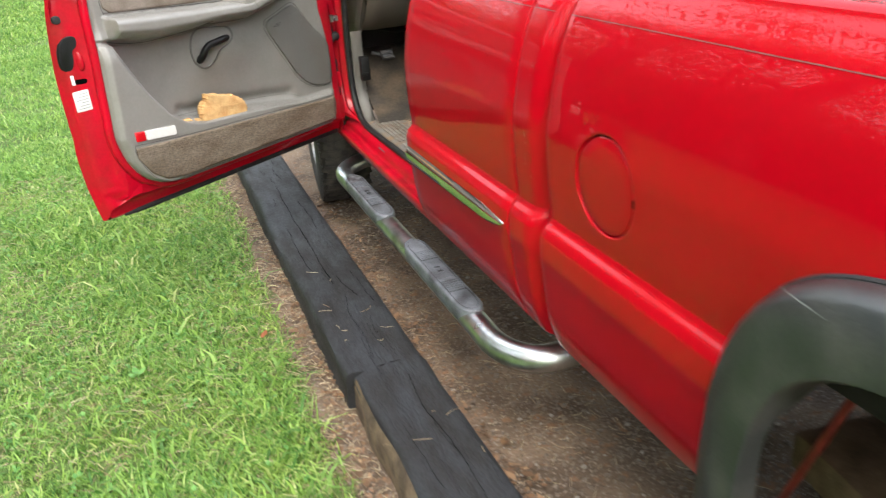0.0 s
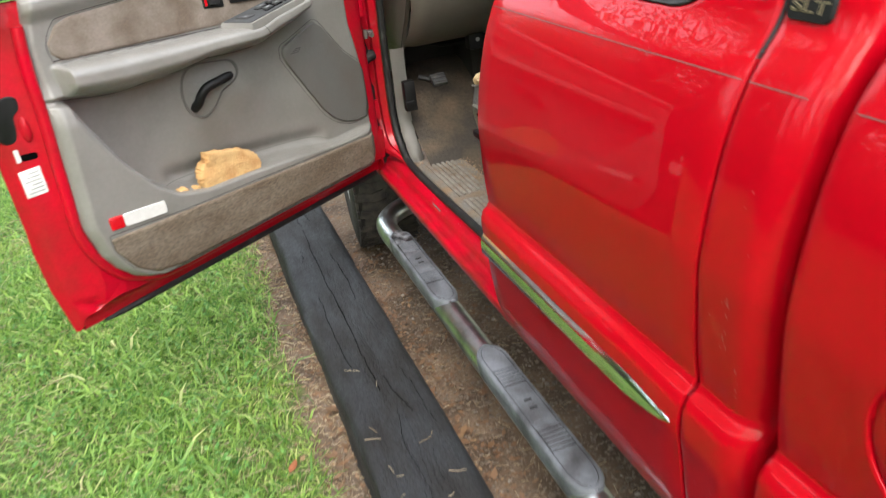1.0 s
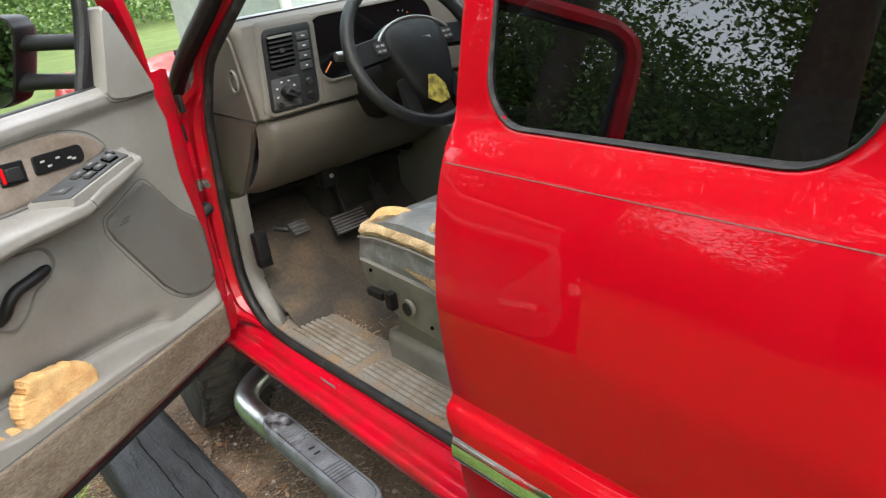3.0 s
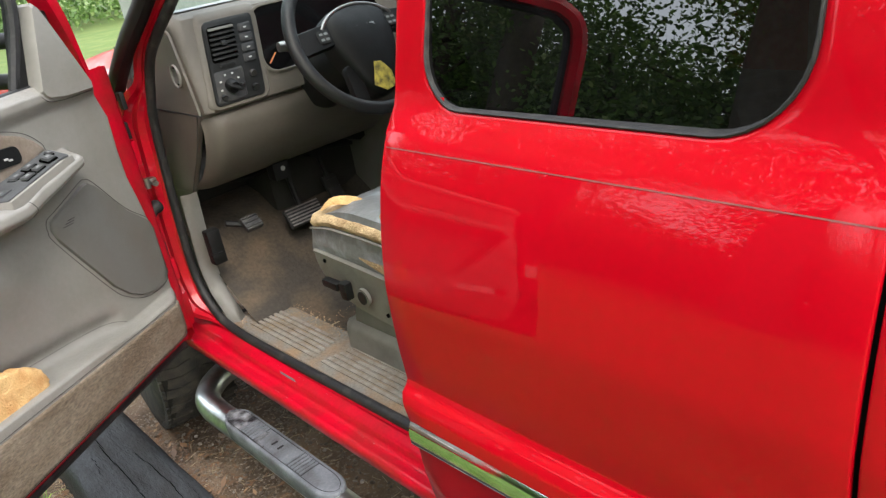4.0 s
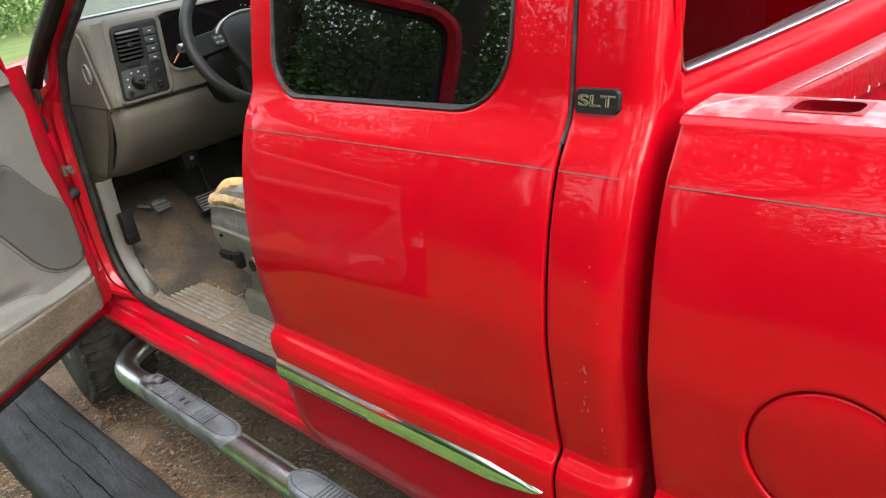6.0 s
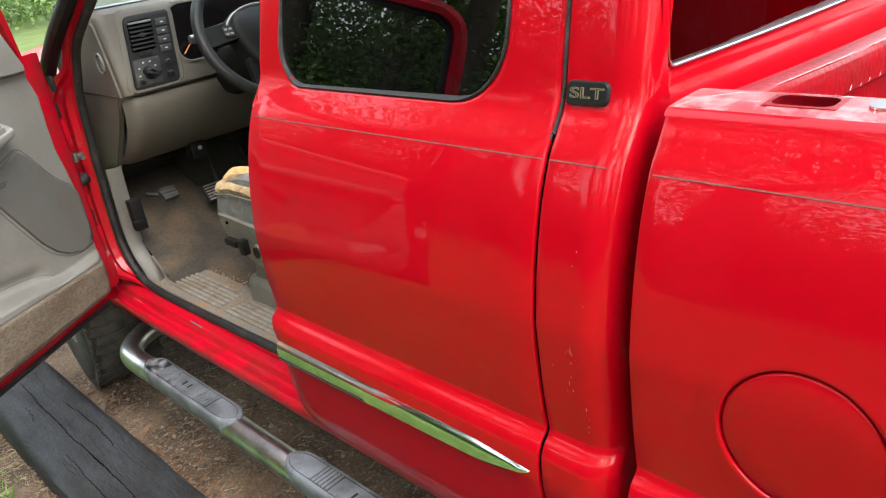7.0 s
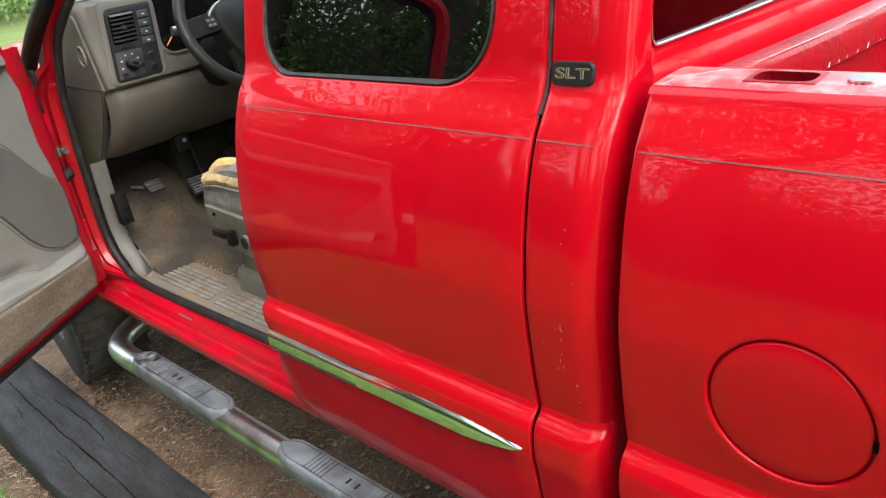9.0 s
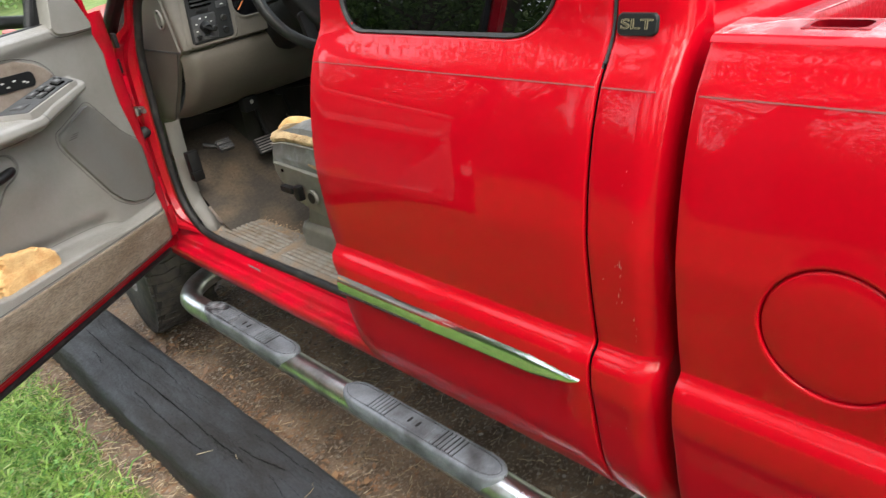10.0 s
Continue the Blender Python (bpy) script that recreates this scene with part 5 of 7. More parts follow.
part("dial_needle", bm, ORANGE, dash, "orange dial needle")

# steering column and wheel
WC, WT = Vector((0.515, 1.370, 1.253)), radians(27)
WR = Matrix.Translation(WC) @ Matrix.Rotation(radians(90) - WT, 4, "X")
bm = bmesh.new()
tube(bm, [WR @ Vector((0, -0.010, z)) for z in (-0.035, -0.075, -0.12, -0.20, -0.25)], [0.045, 0.062, 0.074, 0.080, 0.080], 24, flat=0.92)
col = part("steering_column", bm, BLACK, truck, "black steering column shroud")
bm = bmesh.new()
tube(bm, [WR @ Vector(p) for p in ((-0.06, 0.03, -0.07), (-0.12, 0.045, -0.075), (-0.162, 0.050, -0.075))], [0.007, 0.009, 0.012], 10)
part("turn_stalk", bm, BLACK, col, "turn signal stalk")
bm = bmesh.new()
tube(bm, [WR @ Vector(p) for p in ((-0.155, 0.049, -0.075), (-0.182, 0.052, -0.075))], [0.0135, 0.012], 12)
part("stalk_end", bm, STEEL, col, "grey stalk end")
bm = bmesh.new()
tube(bm, [WR @ Vector((0.19 * math.cos(t), 0.19 * math.sin(t), 0)) for t in np.linspace(0, 2 * math.pi, 57)[:-1]], 0.0165, 12, True)
wheel = part("steering_wheel", bm, mat("wheel_leather", (0.008, 0.0085, 0.0095), 0.45, 0, 0.3, 30.0, 0.4, 300.0), truck, "black leather steering wheel")
bm = bmesh.new()
hub = [(-0.088, 0.058), (-0.045, 0.082), (0.045, 0.082), (0.088, 0.058), (0.094, 0.0), (0.078, -0.06), (0.058, -0.115), (0.03, -0.148), (-0.03, -0.148), (-0.058, -0.115), (-0.078, -0.06), (-0.094, 0.0)]
hl = [(p.x, p.y) for p in smooth_path([(a, b, 0) for a, b in hub], 4, True)]
rows = [[WR @ Vector((a * s + 0.006, (b + 0.03) * s - 0.03, z)) for a, b in hl] for s, z in ((1.0, -0.05), (1.0, -0.012), (0.95, 0.004), (0.8, 0.012), (0.4, 0.018), (0.05, 0.019))]
vs = grid(bm, rows, True)
bm.faces.new(vs[-1])
hubp = part("wheel_hub", bm, BLACK, wheel, "black air bag cover", 60)
for sx in (-1, 1):
    bm = bmesh.new()
    sp = rrect(0.070, -0.006, 0.182, 0.052, 0.014, 4)
    plate(bm, [(sx * a, b - 0.10 * (a - 0.08)) for a, b in sp], lambda a, b, d: WR @ Vector((a, b, 0.004 + d)), 0.022, 0.004)
    part("upper_spoke", bm, BLACK, wheel, "black spoke")
    bm = bmesh.new()
    sp = rrect(0.045, -0.175, 0.085, -0.06, 0.012, 4)
    plate(bm, [(sx * (a + 0.10 * (-0.06 - b)), b) for a, b in sp], lambda a, b, d: WR @ Vector((a, b, -0.004 + d)), 0.018, 0.004)
    part("lower_spoke", bm, BLACK, wheel, "black spoke")
    bm = bmesh.new()
    plate(bm, [(sx * a, b) for a, b in rrect(0.088, 0.002, 0.122, 0.036, 0.008, 4)], lambda a, b, d: WR @ Vector((a, b, 0.0075 + d)), 0.004, 0.002)
    part("spoke_buttons", bm, RUBBER, wheel, "black button pad")
    for i in range(2):
        for j in range(2):
            bm = bmesh.new()
            a0, b0 = 0.098 + 0.014 * i, 0.012 + 0.014 * j
            plate(bm, [(sx * a, b) for a, b in rrect(a0 - 0.005, b0 - 0.003, a0 + 0.005, b0 + 0.003, 0.001, 2)], lambda a, b, d: WR @ Vector((a, b, 0.0085 + d)), 0.001, 0.0005)
            part("button_mark", bm, INK, wheel)
bm = bmesh.new()
tube(bm, [WR @ Vector((0.008 + 0.125 * math.cos(t), -0.008 + 0.090 * math.sin(t), 0.002)) for t in np.linspace(radians(30), radians(150), 16)], 0.005, 8)
part("hub_trim", bm, STEEL, wheel, "grey edge of the hub")
bm = bmesh.new()
for a0 in (-0.010, 0.009, 0.028):
    box(bm, (a0, 0.012, 0.0140), (a0 + 0.015, 0.022, 0.0172), 0.0003)
bmesh.ops.transform(bm, matrix=WR, verts=bm.verts)
part("hub_mark", bm, INK, wheel, "plain grey mark on the hub")
bm = bmesh.new()
plate(bm, [(-0.048, -0.062), (-0.02, -0.082), (0.012, -0.078), (0.016, -0.04), (0.0, -0.012), (-0.02, -0.008), (-0.030, -0.03)], lambda a, b, d: WR @ Vector((a * 1.05 + 0.008, b * 1.05 - 0.066, 0.0186 + d)), 0.002, 0.001)
part("hub_sticker", bm, YELLOW, wheel, "torn yellow sticker")

# cab floor, toe board, kick panel and the dark space under the dash
bm = bmesh.new()
rows = []
for k in range(31):
    y = -0.09 + (2.10 + 0.09) * k / 30
    r = []
    for j in range(25):
        x = 0.14 + (1.60 - 0.14) * j / 24
        z = 0.500 + 0.30 * sm(1.45, 2.05, y) + 0.16 * sm(0.72, 0.85, x) * (1 - sm(1.05, 1.2, x)) + 0.006 * noise.noise((x * 6, y * 6, 0)) + 0.015 * (1 - sm(0.24, 0.29, x)) * (1 - sm(1.5, 1.6, y))
        r.append((x, y, z))
    rows.append(r)
grid(bm, rows)
part("cab_floor", bm, MUD, truck, "muddy brown floor mat", 60)
bm = bmesh.new()
rows = []
for z in np.linspace(0.50, 0.915, 12):
    y0 = lerp_table(z, [0.50, 0.56, 0.62, 0.70, 0.98], [1.66, 1.70, 1.765, 1.785, 1.755])
    rows.append([(0.100, y0, z), (0.118, y0 - 0.015 - 0.02 * (z < 0.6), z), (0.145, y0 - 0.012, z), (0.150, y0 + 0.03, z), (0.155, 2.05, z)])
grid(bm, rows)
kick = part("kick_panel", bm, TRIM_DARK, truck, "grey kick panel", 60)
bm = bmesh.new()
box(bm, (0.112, 1.690, 0.715), (0.150, 1.722, 0.815), 0.004)
box(bm, (0.108, 1.683, 0.735), (0.140, 1.70, 0.750), 0.002)
part("hood_release", bm, BLACK, kick, "black release lever")
bm = bmesh.new()
box(bm, (0.16, 2.02, 0.5), (1.75, 2.06, 1.3))
part("firewall", bm, UNDER, truck, "dark firewall")
bm = bmesh.new()
for x0, z0, r0 in ((0.42, 0.91, 0.02), (0.55, 0.90, 0.025), (0.72, 0.91, 0.03)):
    tube(bm, [(x0, 1.77, z0), (x0 + 0.04, 1.98, z0 - 0.03)], r0, 8)
tube(bm, smooth_path([(0.20, 1.79, 0.92), (0.33, 1.80, 0.885), (0.5, 1.80, 0.90), (0.7, 1.79, 0.875)], 5), 0.008, 6)
part("dash_wiring", bm, BLACK, truck, "dark wiring under the dash")
bm = bmesh.new()
box(bm, (0.360, 1.700, 0.872), (0.415, 1.745, 0.925), 0.008)
rl = part("brake_release", bm, BLACK, truck, "black brake release handle")
bm = bmesh.new()
tube(bm, [(0.390, 1.6995, 0.905), (0.390, 1.6975, 0.905)], 0.007, 12)
part("release_mark", bm, WHITE_INK, rl)


def pedal(name, c, size, tilt, arm, ribs, label):
    m = Matrix.Translation(c) @ Matrix.Rotation(radians(tilt), 4, "X")
    b = bmesh.new()
    box(b, (-size[0] / 2, -size[1] / 2, -0.008), (size[0] / 2, size[1] / 2, 0.008), 0.005, m=m)
    p = part(name, b, RUBBER, truck, label)
    b = bmesh.new()
    tube(b, smooth_path([m @ Vector((0, 0, -0.008))] + [Vector(q) for q in arm], 4), 0.009, 8)
    part("pedal_arm", b, BLACK, p, "black pedal arm")
    for k in range(ribs):
        b = bmesh.new()
        y = -size[1] / 2 + size[1] * (k + 0.5) / ribs
        box(b, (-size[0] * 0.46, y - 0.002, 0.008), (size[0] * 0.46, y + 0.002, 0.0105), m=m)
        part("pedal_rib", b, STEEL if ribs > 4 else RUBBER, p)


pedal("brake_pedal", (0.445, 1.74, 0.735), (0.125, 0.062), 52, [(0.46, 1.80, 0.80), (0.46, 1.84, 0.95)], 6, "worn rubber brake pedal")
pedal("parking_brake_pedal", (0.205, 1.60, 0.826), (0.050, 0.045), 35, [(0.18, 1.63, 0.826), (0.150, 1.64, 0.838)], 3, "black parking brake pedal")
pedal("accelerator", (0.60, 1.79, 0.745), (0.05, 0.11), 60, [(0.60, 1.84, 0.85), (0.60, 1.88, 0.95)], 4, "black accelerator pedal")
bm = bmesh.new()
box(bm, (0.74, 1.45, 0.55), (1.02, 1.93, 0.98), 0.03)
part("console_tunnel", bm, TRIM_DARK, truck, "grey console side")

# driver seat
bm = bmesh.new()
rows = []
SX0, SX1 = 0.205, 0.70
for k in range(15):
    y = 0.56 + (1.285 - 0.56) * k / 14
    fr = sm(1.20, 1.29, y)
    zt = 0.905 - 0.03 * sm(1.1, 0.7, y) - 0.012 * fr
    r = [(SX0 + 0.012, y - 0.01 * fr, 0.79), (SX0 + 0.002, y, 0.80), (SX0 - 0.004, y, 0.84), (SX0 + 0.006, y, zt - 0.012)]
    r += [(SX0 + 0.012 + (SX1 - SX0 - 0.024) * j / 10, y - 0.002 * math.sin(j), zt + 0.008 + 0.035 * (math.exp(-((j - 1.2) / 1.6) ** 2) + math.exp(-((j - 8.8) / 1.6) ** 2)) * sm(1.29, 1.1, y) + 0.004 * noise.noise((j * 0.7, y * 9, 3))) for j in range(11)]
    r += [(SX1 - 0.004, y, zt - 0.012), (SX1 + 0.002, y, 0.80)]
    rows.append(r)
last = rows[-1]
rows.append([(p[0], 1.300, min(p[2], 0.90) - 0.02 if p[2] > 0.83 else p[2]) for p in last])
rows.append([(p[0], 1.296, 0.80) for p in last])
grid(bm, rows)
seat = part("driver_seat", bm, SEATM, truck, "grey leather driver seat with torn cushion", 50)
bm = bmesh.new()
rows = []
for k in range(25):
    y = 0.80 + (1.285 - 0.80) * k / 24
    w = 0.075 + 0.02 * noise.noise((y * 22, 0, 1))
    zt = 0.905 - 0.03 * sm(1.1, 0.7, y) - 0.012 * sm(1.20, 1.29, y)
    e = sm(0.80, 0.90, y)
    rows.append([(SX0 + 0.002, y, zt - 0.016 + 0.004 * noise.noise((y * 40, 2, 0))), (SX0 - 0.003, y, zt - 0.004 + 0.004 * noise.noise((y * 60, 2, 0))), (SX0 + 0.008, y, zt + 0.010 + 0.004 * noise.noise((y * 50, 0, 0))), (SX0 + w * 0.6, y, zt + 0.011 + e * (0.009 + 0.006 * noise.noise((y * 30, 5, 0)))), (SX0 + w, y, zt + 0.006 + 0.015 * e)])
grid(bm, rows)
part("torn_foam", bm, FOAM_OLD, seat, "exposed yellow seat foam", 60)
for k in range(3):
    bm = bmesh.new()
    y0 = 1.255 - 0.12 * k
    pts = [(SX0 + 0.01 + random.uniform(0, 0.02), y0, 0.925), (SX0 + 0.03, y0 - 0.02, 0.945 + random.uniform(-0.01, 0.008)), (SX0 + 0.05 + random.uniform(0, 0.02), y0 - 0.045, 0.935), (SX0 + 0.045, y0 - 0.07, 0.922)]
    tube(bm, smooth_path([(p[0], 1.27 - (1.27 - p[1]) * 1.6, p[2] - 0.004) for p in pts], 4), [0.004 + 0.009 * math.sin(math.pi * q / 12) for q in range(13)], 6, flat=0.3)
    part("foam_shred", bm, FOAM_OLD if k % 2 else FOAM, seat, "torn strip of foam")
bm = bmesh.new()
rows = []
for k in range(41):
    y = 0.80 + (1.268 - 0.80) * k / 40
    w = 0.070 + 0.02 * noise.noise((y * 22, 0, 1)) + 0.006 * noise.noise((y * 70, 3, 0))
    zt = 0.921 - 0.03 * sm(1.1, 0.7, y) - 0.012 * sm(1.20, 1.29, y) + 0.008 * abs(noise.noise((y * 45, 7, 0)))
    rows.append([(SX0 + w, y, zt + 0.001), (SX0 + w - 0.003, y, zt + 0.004), (SX0 + w + 0.010, y, zt + 0.006), (SX0 + w + 0.045, y, zt - 0.006)])
grid(bm, rows)
part("torn_leather", bm, SEATM, seat, "curled ragged edge of torn grey leather", 60)
bm = bmesh.new()
tube(bm, [(SX0 - 0.004, y, 0.886 - 0.03 * sm(1.1, 0.7, y) - 0.012 * sm(1.20, 1.29, y)) for y in np.linspace(0.60, 1.288, 30)], 0.0032, 6)
part("piping", bm, SEATPL, seat, "worn grey piping along the cushion")
bm = bmesh.new()
grid(bm, [[(SX0 - 0.010 - 0.002 * math.sin(j), 1.10 - 0.055 * j, 0.842 - 0.012 * j * s - 0.004 * s) for j in range(5)] for s in (0.0, 0.5, 1.0)])
part("torn_edge", bm, FOAM_OLD, seat, "torn seam showing foam")
# seat side shield, base and riser
bm = bmesh.new()
sh = [(0.55, 0.66), (0.95, 0.665), (1.09, 0.672), (1.20, 0.69), (1.262, 0.735), (1.285, 0.79), (1.283, 0.812), (1.26, 0.818), (0.9, 0.80), (0.55, 0.78)]
plate(bm, [(p.x, p.y) for p in smooth_path([(a, b, 0) for a, b in sh], 3, True)], lambda a, b, d: (SX0 - 0.012 - d + 0.02 * sm(0.80, 0.66, b), a, b), 0.03, 0.008)
shield = part("seat_shield", bm, SEATPL, seat, "grey plastic seat side shield", 50)
bm = bmesh.new()
rows = [[(x, y, z) for x, y in ((0.213 + o, 0.55), (0.213 + o, 1.255 - o), (0.233 + o, 1.280 - o), (0.66 - o, 1.280 - o), (0.66 - o, 0.55))] for z, o in ((0.515, 0.0), (0.60, 0.0), (0.612, 0.006), (0.62, 0.02), (0.70, 0.03), (0.80, 0.03))]
grid(bm, rows)
part("seat_base", bm, SEATPL, seat, "grey plastic seat base", 40)
bm = bmesh.new()
box(bm, (0.262, 0.52, 0.490), (0.70, 1.275, 0.521), 0.007, 2)
part("seat_mount", bm, TRIM, seat, "plain grey plate under the seat")
bm = bmesh.new()
box(bm, (SX0 - 0.034, 1.185, 0.742), (SX0 - 0.014, 1.245, 0.762), 0.005)
part("seat_switch", bm, BLACK, seat, "black seat adjuster")
bm = bmesh.new()
box(bm, (SX0 - 0.036, 1.145, 0.728), (SX0 - 0.014, 1.172, 0.772), 0.006)
part("seat_switch", bm, BLACK, seat)
bm = bmesh.new()
tube(bm, [(SX0 - 0.012, 1.105, 0.742), (SX0 - 0.020, 1.105, 0.742)], 0.022, 20)
part("lumbar_ring", bm, SEATPL, seat, "round adjuster ring")
bm = bmesh.new()
tube(bm, [(SX0 - 0.018, 1.105, 0.742), (SX0 - 0.0225, 1.105, 0.742)], 0.016, 16)
part("lumbar_knob", bm, BLACK, seat, "black round adjuster")
for y, z in ((1.245, 0.80), (1.03, 0.715)):
    bm = bmesh.new()
    tube(bm, [(SX0 - 0.011, y, z), (SX0 - 0.0145, y, z)], 0.005, 8)
    part("screw_hole", bm, SEAM, seat)
bm = bmesh.new()
box(bm, (0.22, 0.40, 0.80), (0.70, 0.60, 1.42), 0.06, 4, m=Matrix.Translation((0, 0.55, 0.8)) @ Matrix.Rotation(radians(-14), 4, "X") @ Matrix.Translation((0, -0.55, -0.8)))
part("seat_backrest", bm, SEATM, seat, "grey leather backrest", 50)
bm = bmesh.new()
box(bm, (0.34, 0.36, 1.45), (0.58, 0.46, 1.60), 0.035, 4)
part("head_rest", bm, SEATM, seat, "grey head rest", 50)
bm = bmesh.new()
box(bm, (1.10, 0.56, 0.62), (1.62, 1.26, 0.92), 0.05, 3)
pseat = part("passenger_seat", bm, SEATM, truck, "grey passenger seat", 50)
bm = bmesh.new()
box(bm, (1.12, 0.36, 0.85), (1.60, 0.55, 1.45), 0.05, 3)
part("seat_backrest", bm, SEATM, pseat, "grey leather backrest", 50)

# ---- rest of the body ----
bm = bmesh.new()
rows = []
for y in np.linspace(-0.11, 1.15, 12):
    rows.append([(0.335, y, 1.745), (0.36, y, 1.765), (0.45, y, 1.785), (0.95, y, 1.80), (1.45, y, 1.785), (1.54, y, 1.765), (1.565, y, 1.745)])
grid(bm, rows)
grid(bm, [[(x, y, 1.735) for x in (0.25, 0.95, 1.65)] for y in (-0.11, 1.15)])
part("roof", bm, RED, truck, "red cab roof")
bm = bmesh.new()
grid(bm, [[(x, y, z) for x in np.linspace(a, 1.9 - a, 12)] for y, z, a in ((1.98, 1.19, 0.10), (1.80, 1.36, 0.13), (1.50, 1.57, 0.20), (1.15, 1.745, 0.30))])
ws = part("windscreen", bm, CLEAR, truck, "curved windscreen glass")
ws.visible_shadow = False
bm = bmesh.new()
tube(bm, [(0.155, 1.80, 1.375), (0.185, 1.52, 1.55), (0.27, 1.18, 1.72)], [0.026, 0.03, 0.03], 8)
part("pillar_trim", bm, TRIM_DARK, truck, "grey inner pillar trim")
bm = bmesh.new()
secs = [(1.90, 0.45), (1.91, 0.9), (1.86, 1.18), (1.80, 1.26)]
grid(bm, [[(x, y, z) for y in (-0.11, 0.8, 1.9)] for x, z in secs])
grid(bm, [[(1.80, y, 1.26) for y in (1.70, 1.9)], [(1.70, y - 0.35, 1.60) for y in (1.70, 1.9)], [(1.62, y - 0.6, 1.745) for y in (1.70, 1.9)]])
grid(bm, [[(1.80, y, 1.26) for y in (-0.11, 0.08)], [(1.62, y, 1.745) for y in (-0.11, 0.08)]])
grid(bm, [[(1.80, y, 1.26) for y in (0.70, 0.80)], [(1.62, y, 1.745) for y in (0.70, 0.80)]])
part("far_side", bm, RED, truck, "red passenger side of the cab")
bm = bmesh.new()
grid(bm, [[(1.79, y, 1.26) for y in (-0.1, 1.75)], [(1.62, y, 1.735) for y in (-0.1, 1.2)]])
fg = part("far_window", bm, TINT, truck, "tinted passenger side glass")
fg.visible_shadow = False
# hood and front fenders
bm = bmesh.new()
rows = []
for y in np.linspace(1.92, 3.22, 14):
    f = sm(2.9, 3.25, y)
    rows.append([(0.10 + 0.03 * f, y, 1.120 - 0.06 * f), (0.16, y, 1.175 - 0.06 * f), (0.24, y, 1.205 - 0.07 * f), (0.30, y, 1.195 - 0.07 * f), (0.42, y, 1.215 - 0.08 * f), (0.95, y, 1.245 - 0.10 * f), (1.48, y, 1.215 - 0.08 * f), (1.66, y, 1.205 - 0.07 * f), (1.80, y, 1.12 - 0.06 * f)])
grid(bm, rows)
part("hood", bm, RED, truck, "red hood")
AF = 2.32
bm = bmesh.new()
rows = []
for z in zs_between(0.46, 1.184):
    rows.append([(skin(z) + 0.06, 1.875, z)] + [(skin(z) + (0.0 if y < 3.0 else 0.06 * ((y - 3.0) / 0.25) ** 2), y, z) for y in np.linspace(1.875, 3.25, 56)])
rows.append([(0.10, 1.875, 1.2)] + [(0.10 + (0.0 if y < 3.0 else 0.06 * ((y - 3.0) / 0.25) ** 2), y, 1.185) for y in np.linspace(1.875, 3.25, 56)])
grid(bm, rows)
kill = [f for f in bm.faces if (lambda c: abs((c.y - AF) / 0.45) ** 2.4 + abs((c.z - 0.40) / 0.50) ** 2.4 < 1)(f.calc_center_median())]
bmesh.ops.delete(bm, geom=kill, context="FACES")
part("front_fender", bm, RED, truck, "red front fender", 50)
bm = bmesh.new()
grid(bm, [[(x, y, z) for y in (1.9, 3.2)] for x, z in ((1.80, 1.12), (1.90, 0.95), (1.90, 0.46))])
part("front_fender", bm, RED, truck, "red far front fender")
bm = bmesh.new()
box(bm, (0.06, 3.18, 0.50), (1.84, 3.30, 1.08), 0.05, 3)
part("grille", bm, BLACK, truck, "dark grille and bumper")
# chassis and underbody
bm = bmesh.new()
box(bm, (0.10, -0.12, 0.40), (1.80, 1.90, 0.46), 0.01)
box(bm, (0.45, -2.0, 0.46), (0.55, 3.1, 0.60), 0.01)
box(bm, (1.35, -2.0, 0.46), (1.45, 3.1, 0.60), 0.01)
box(bm, (0.12, -1.99, 0.70), (1.78, -0.16, 0.77), 0.01)
part("underbody", bm, UNDER, truck, "dark dirty chassis")
bm = bmesh.new()
box(bm, (0.42, 1.86, 0.40), (1.48, 3.1, 1.05), 0.02)
part("engine_bay", bm, UNDER, truck, "dark engine bay")


# ---- wheels ----
ALLOY = mat("dull_alloy", (0.30, 0.30, 0.29), 0.45, 1.0, 0.3, 20.0, 0.1, 200.0, second=(0.16, 0.14, 0.12))

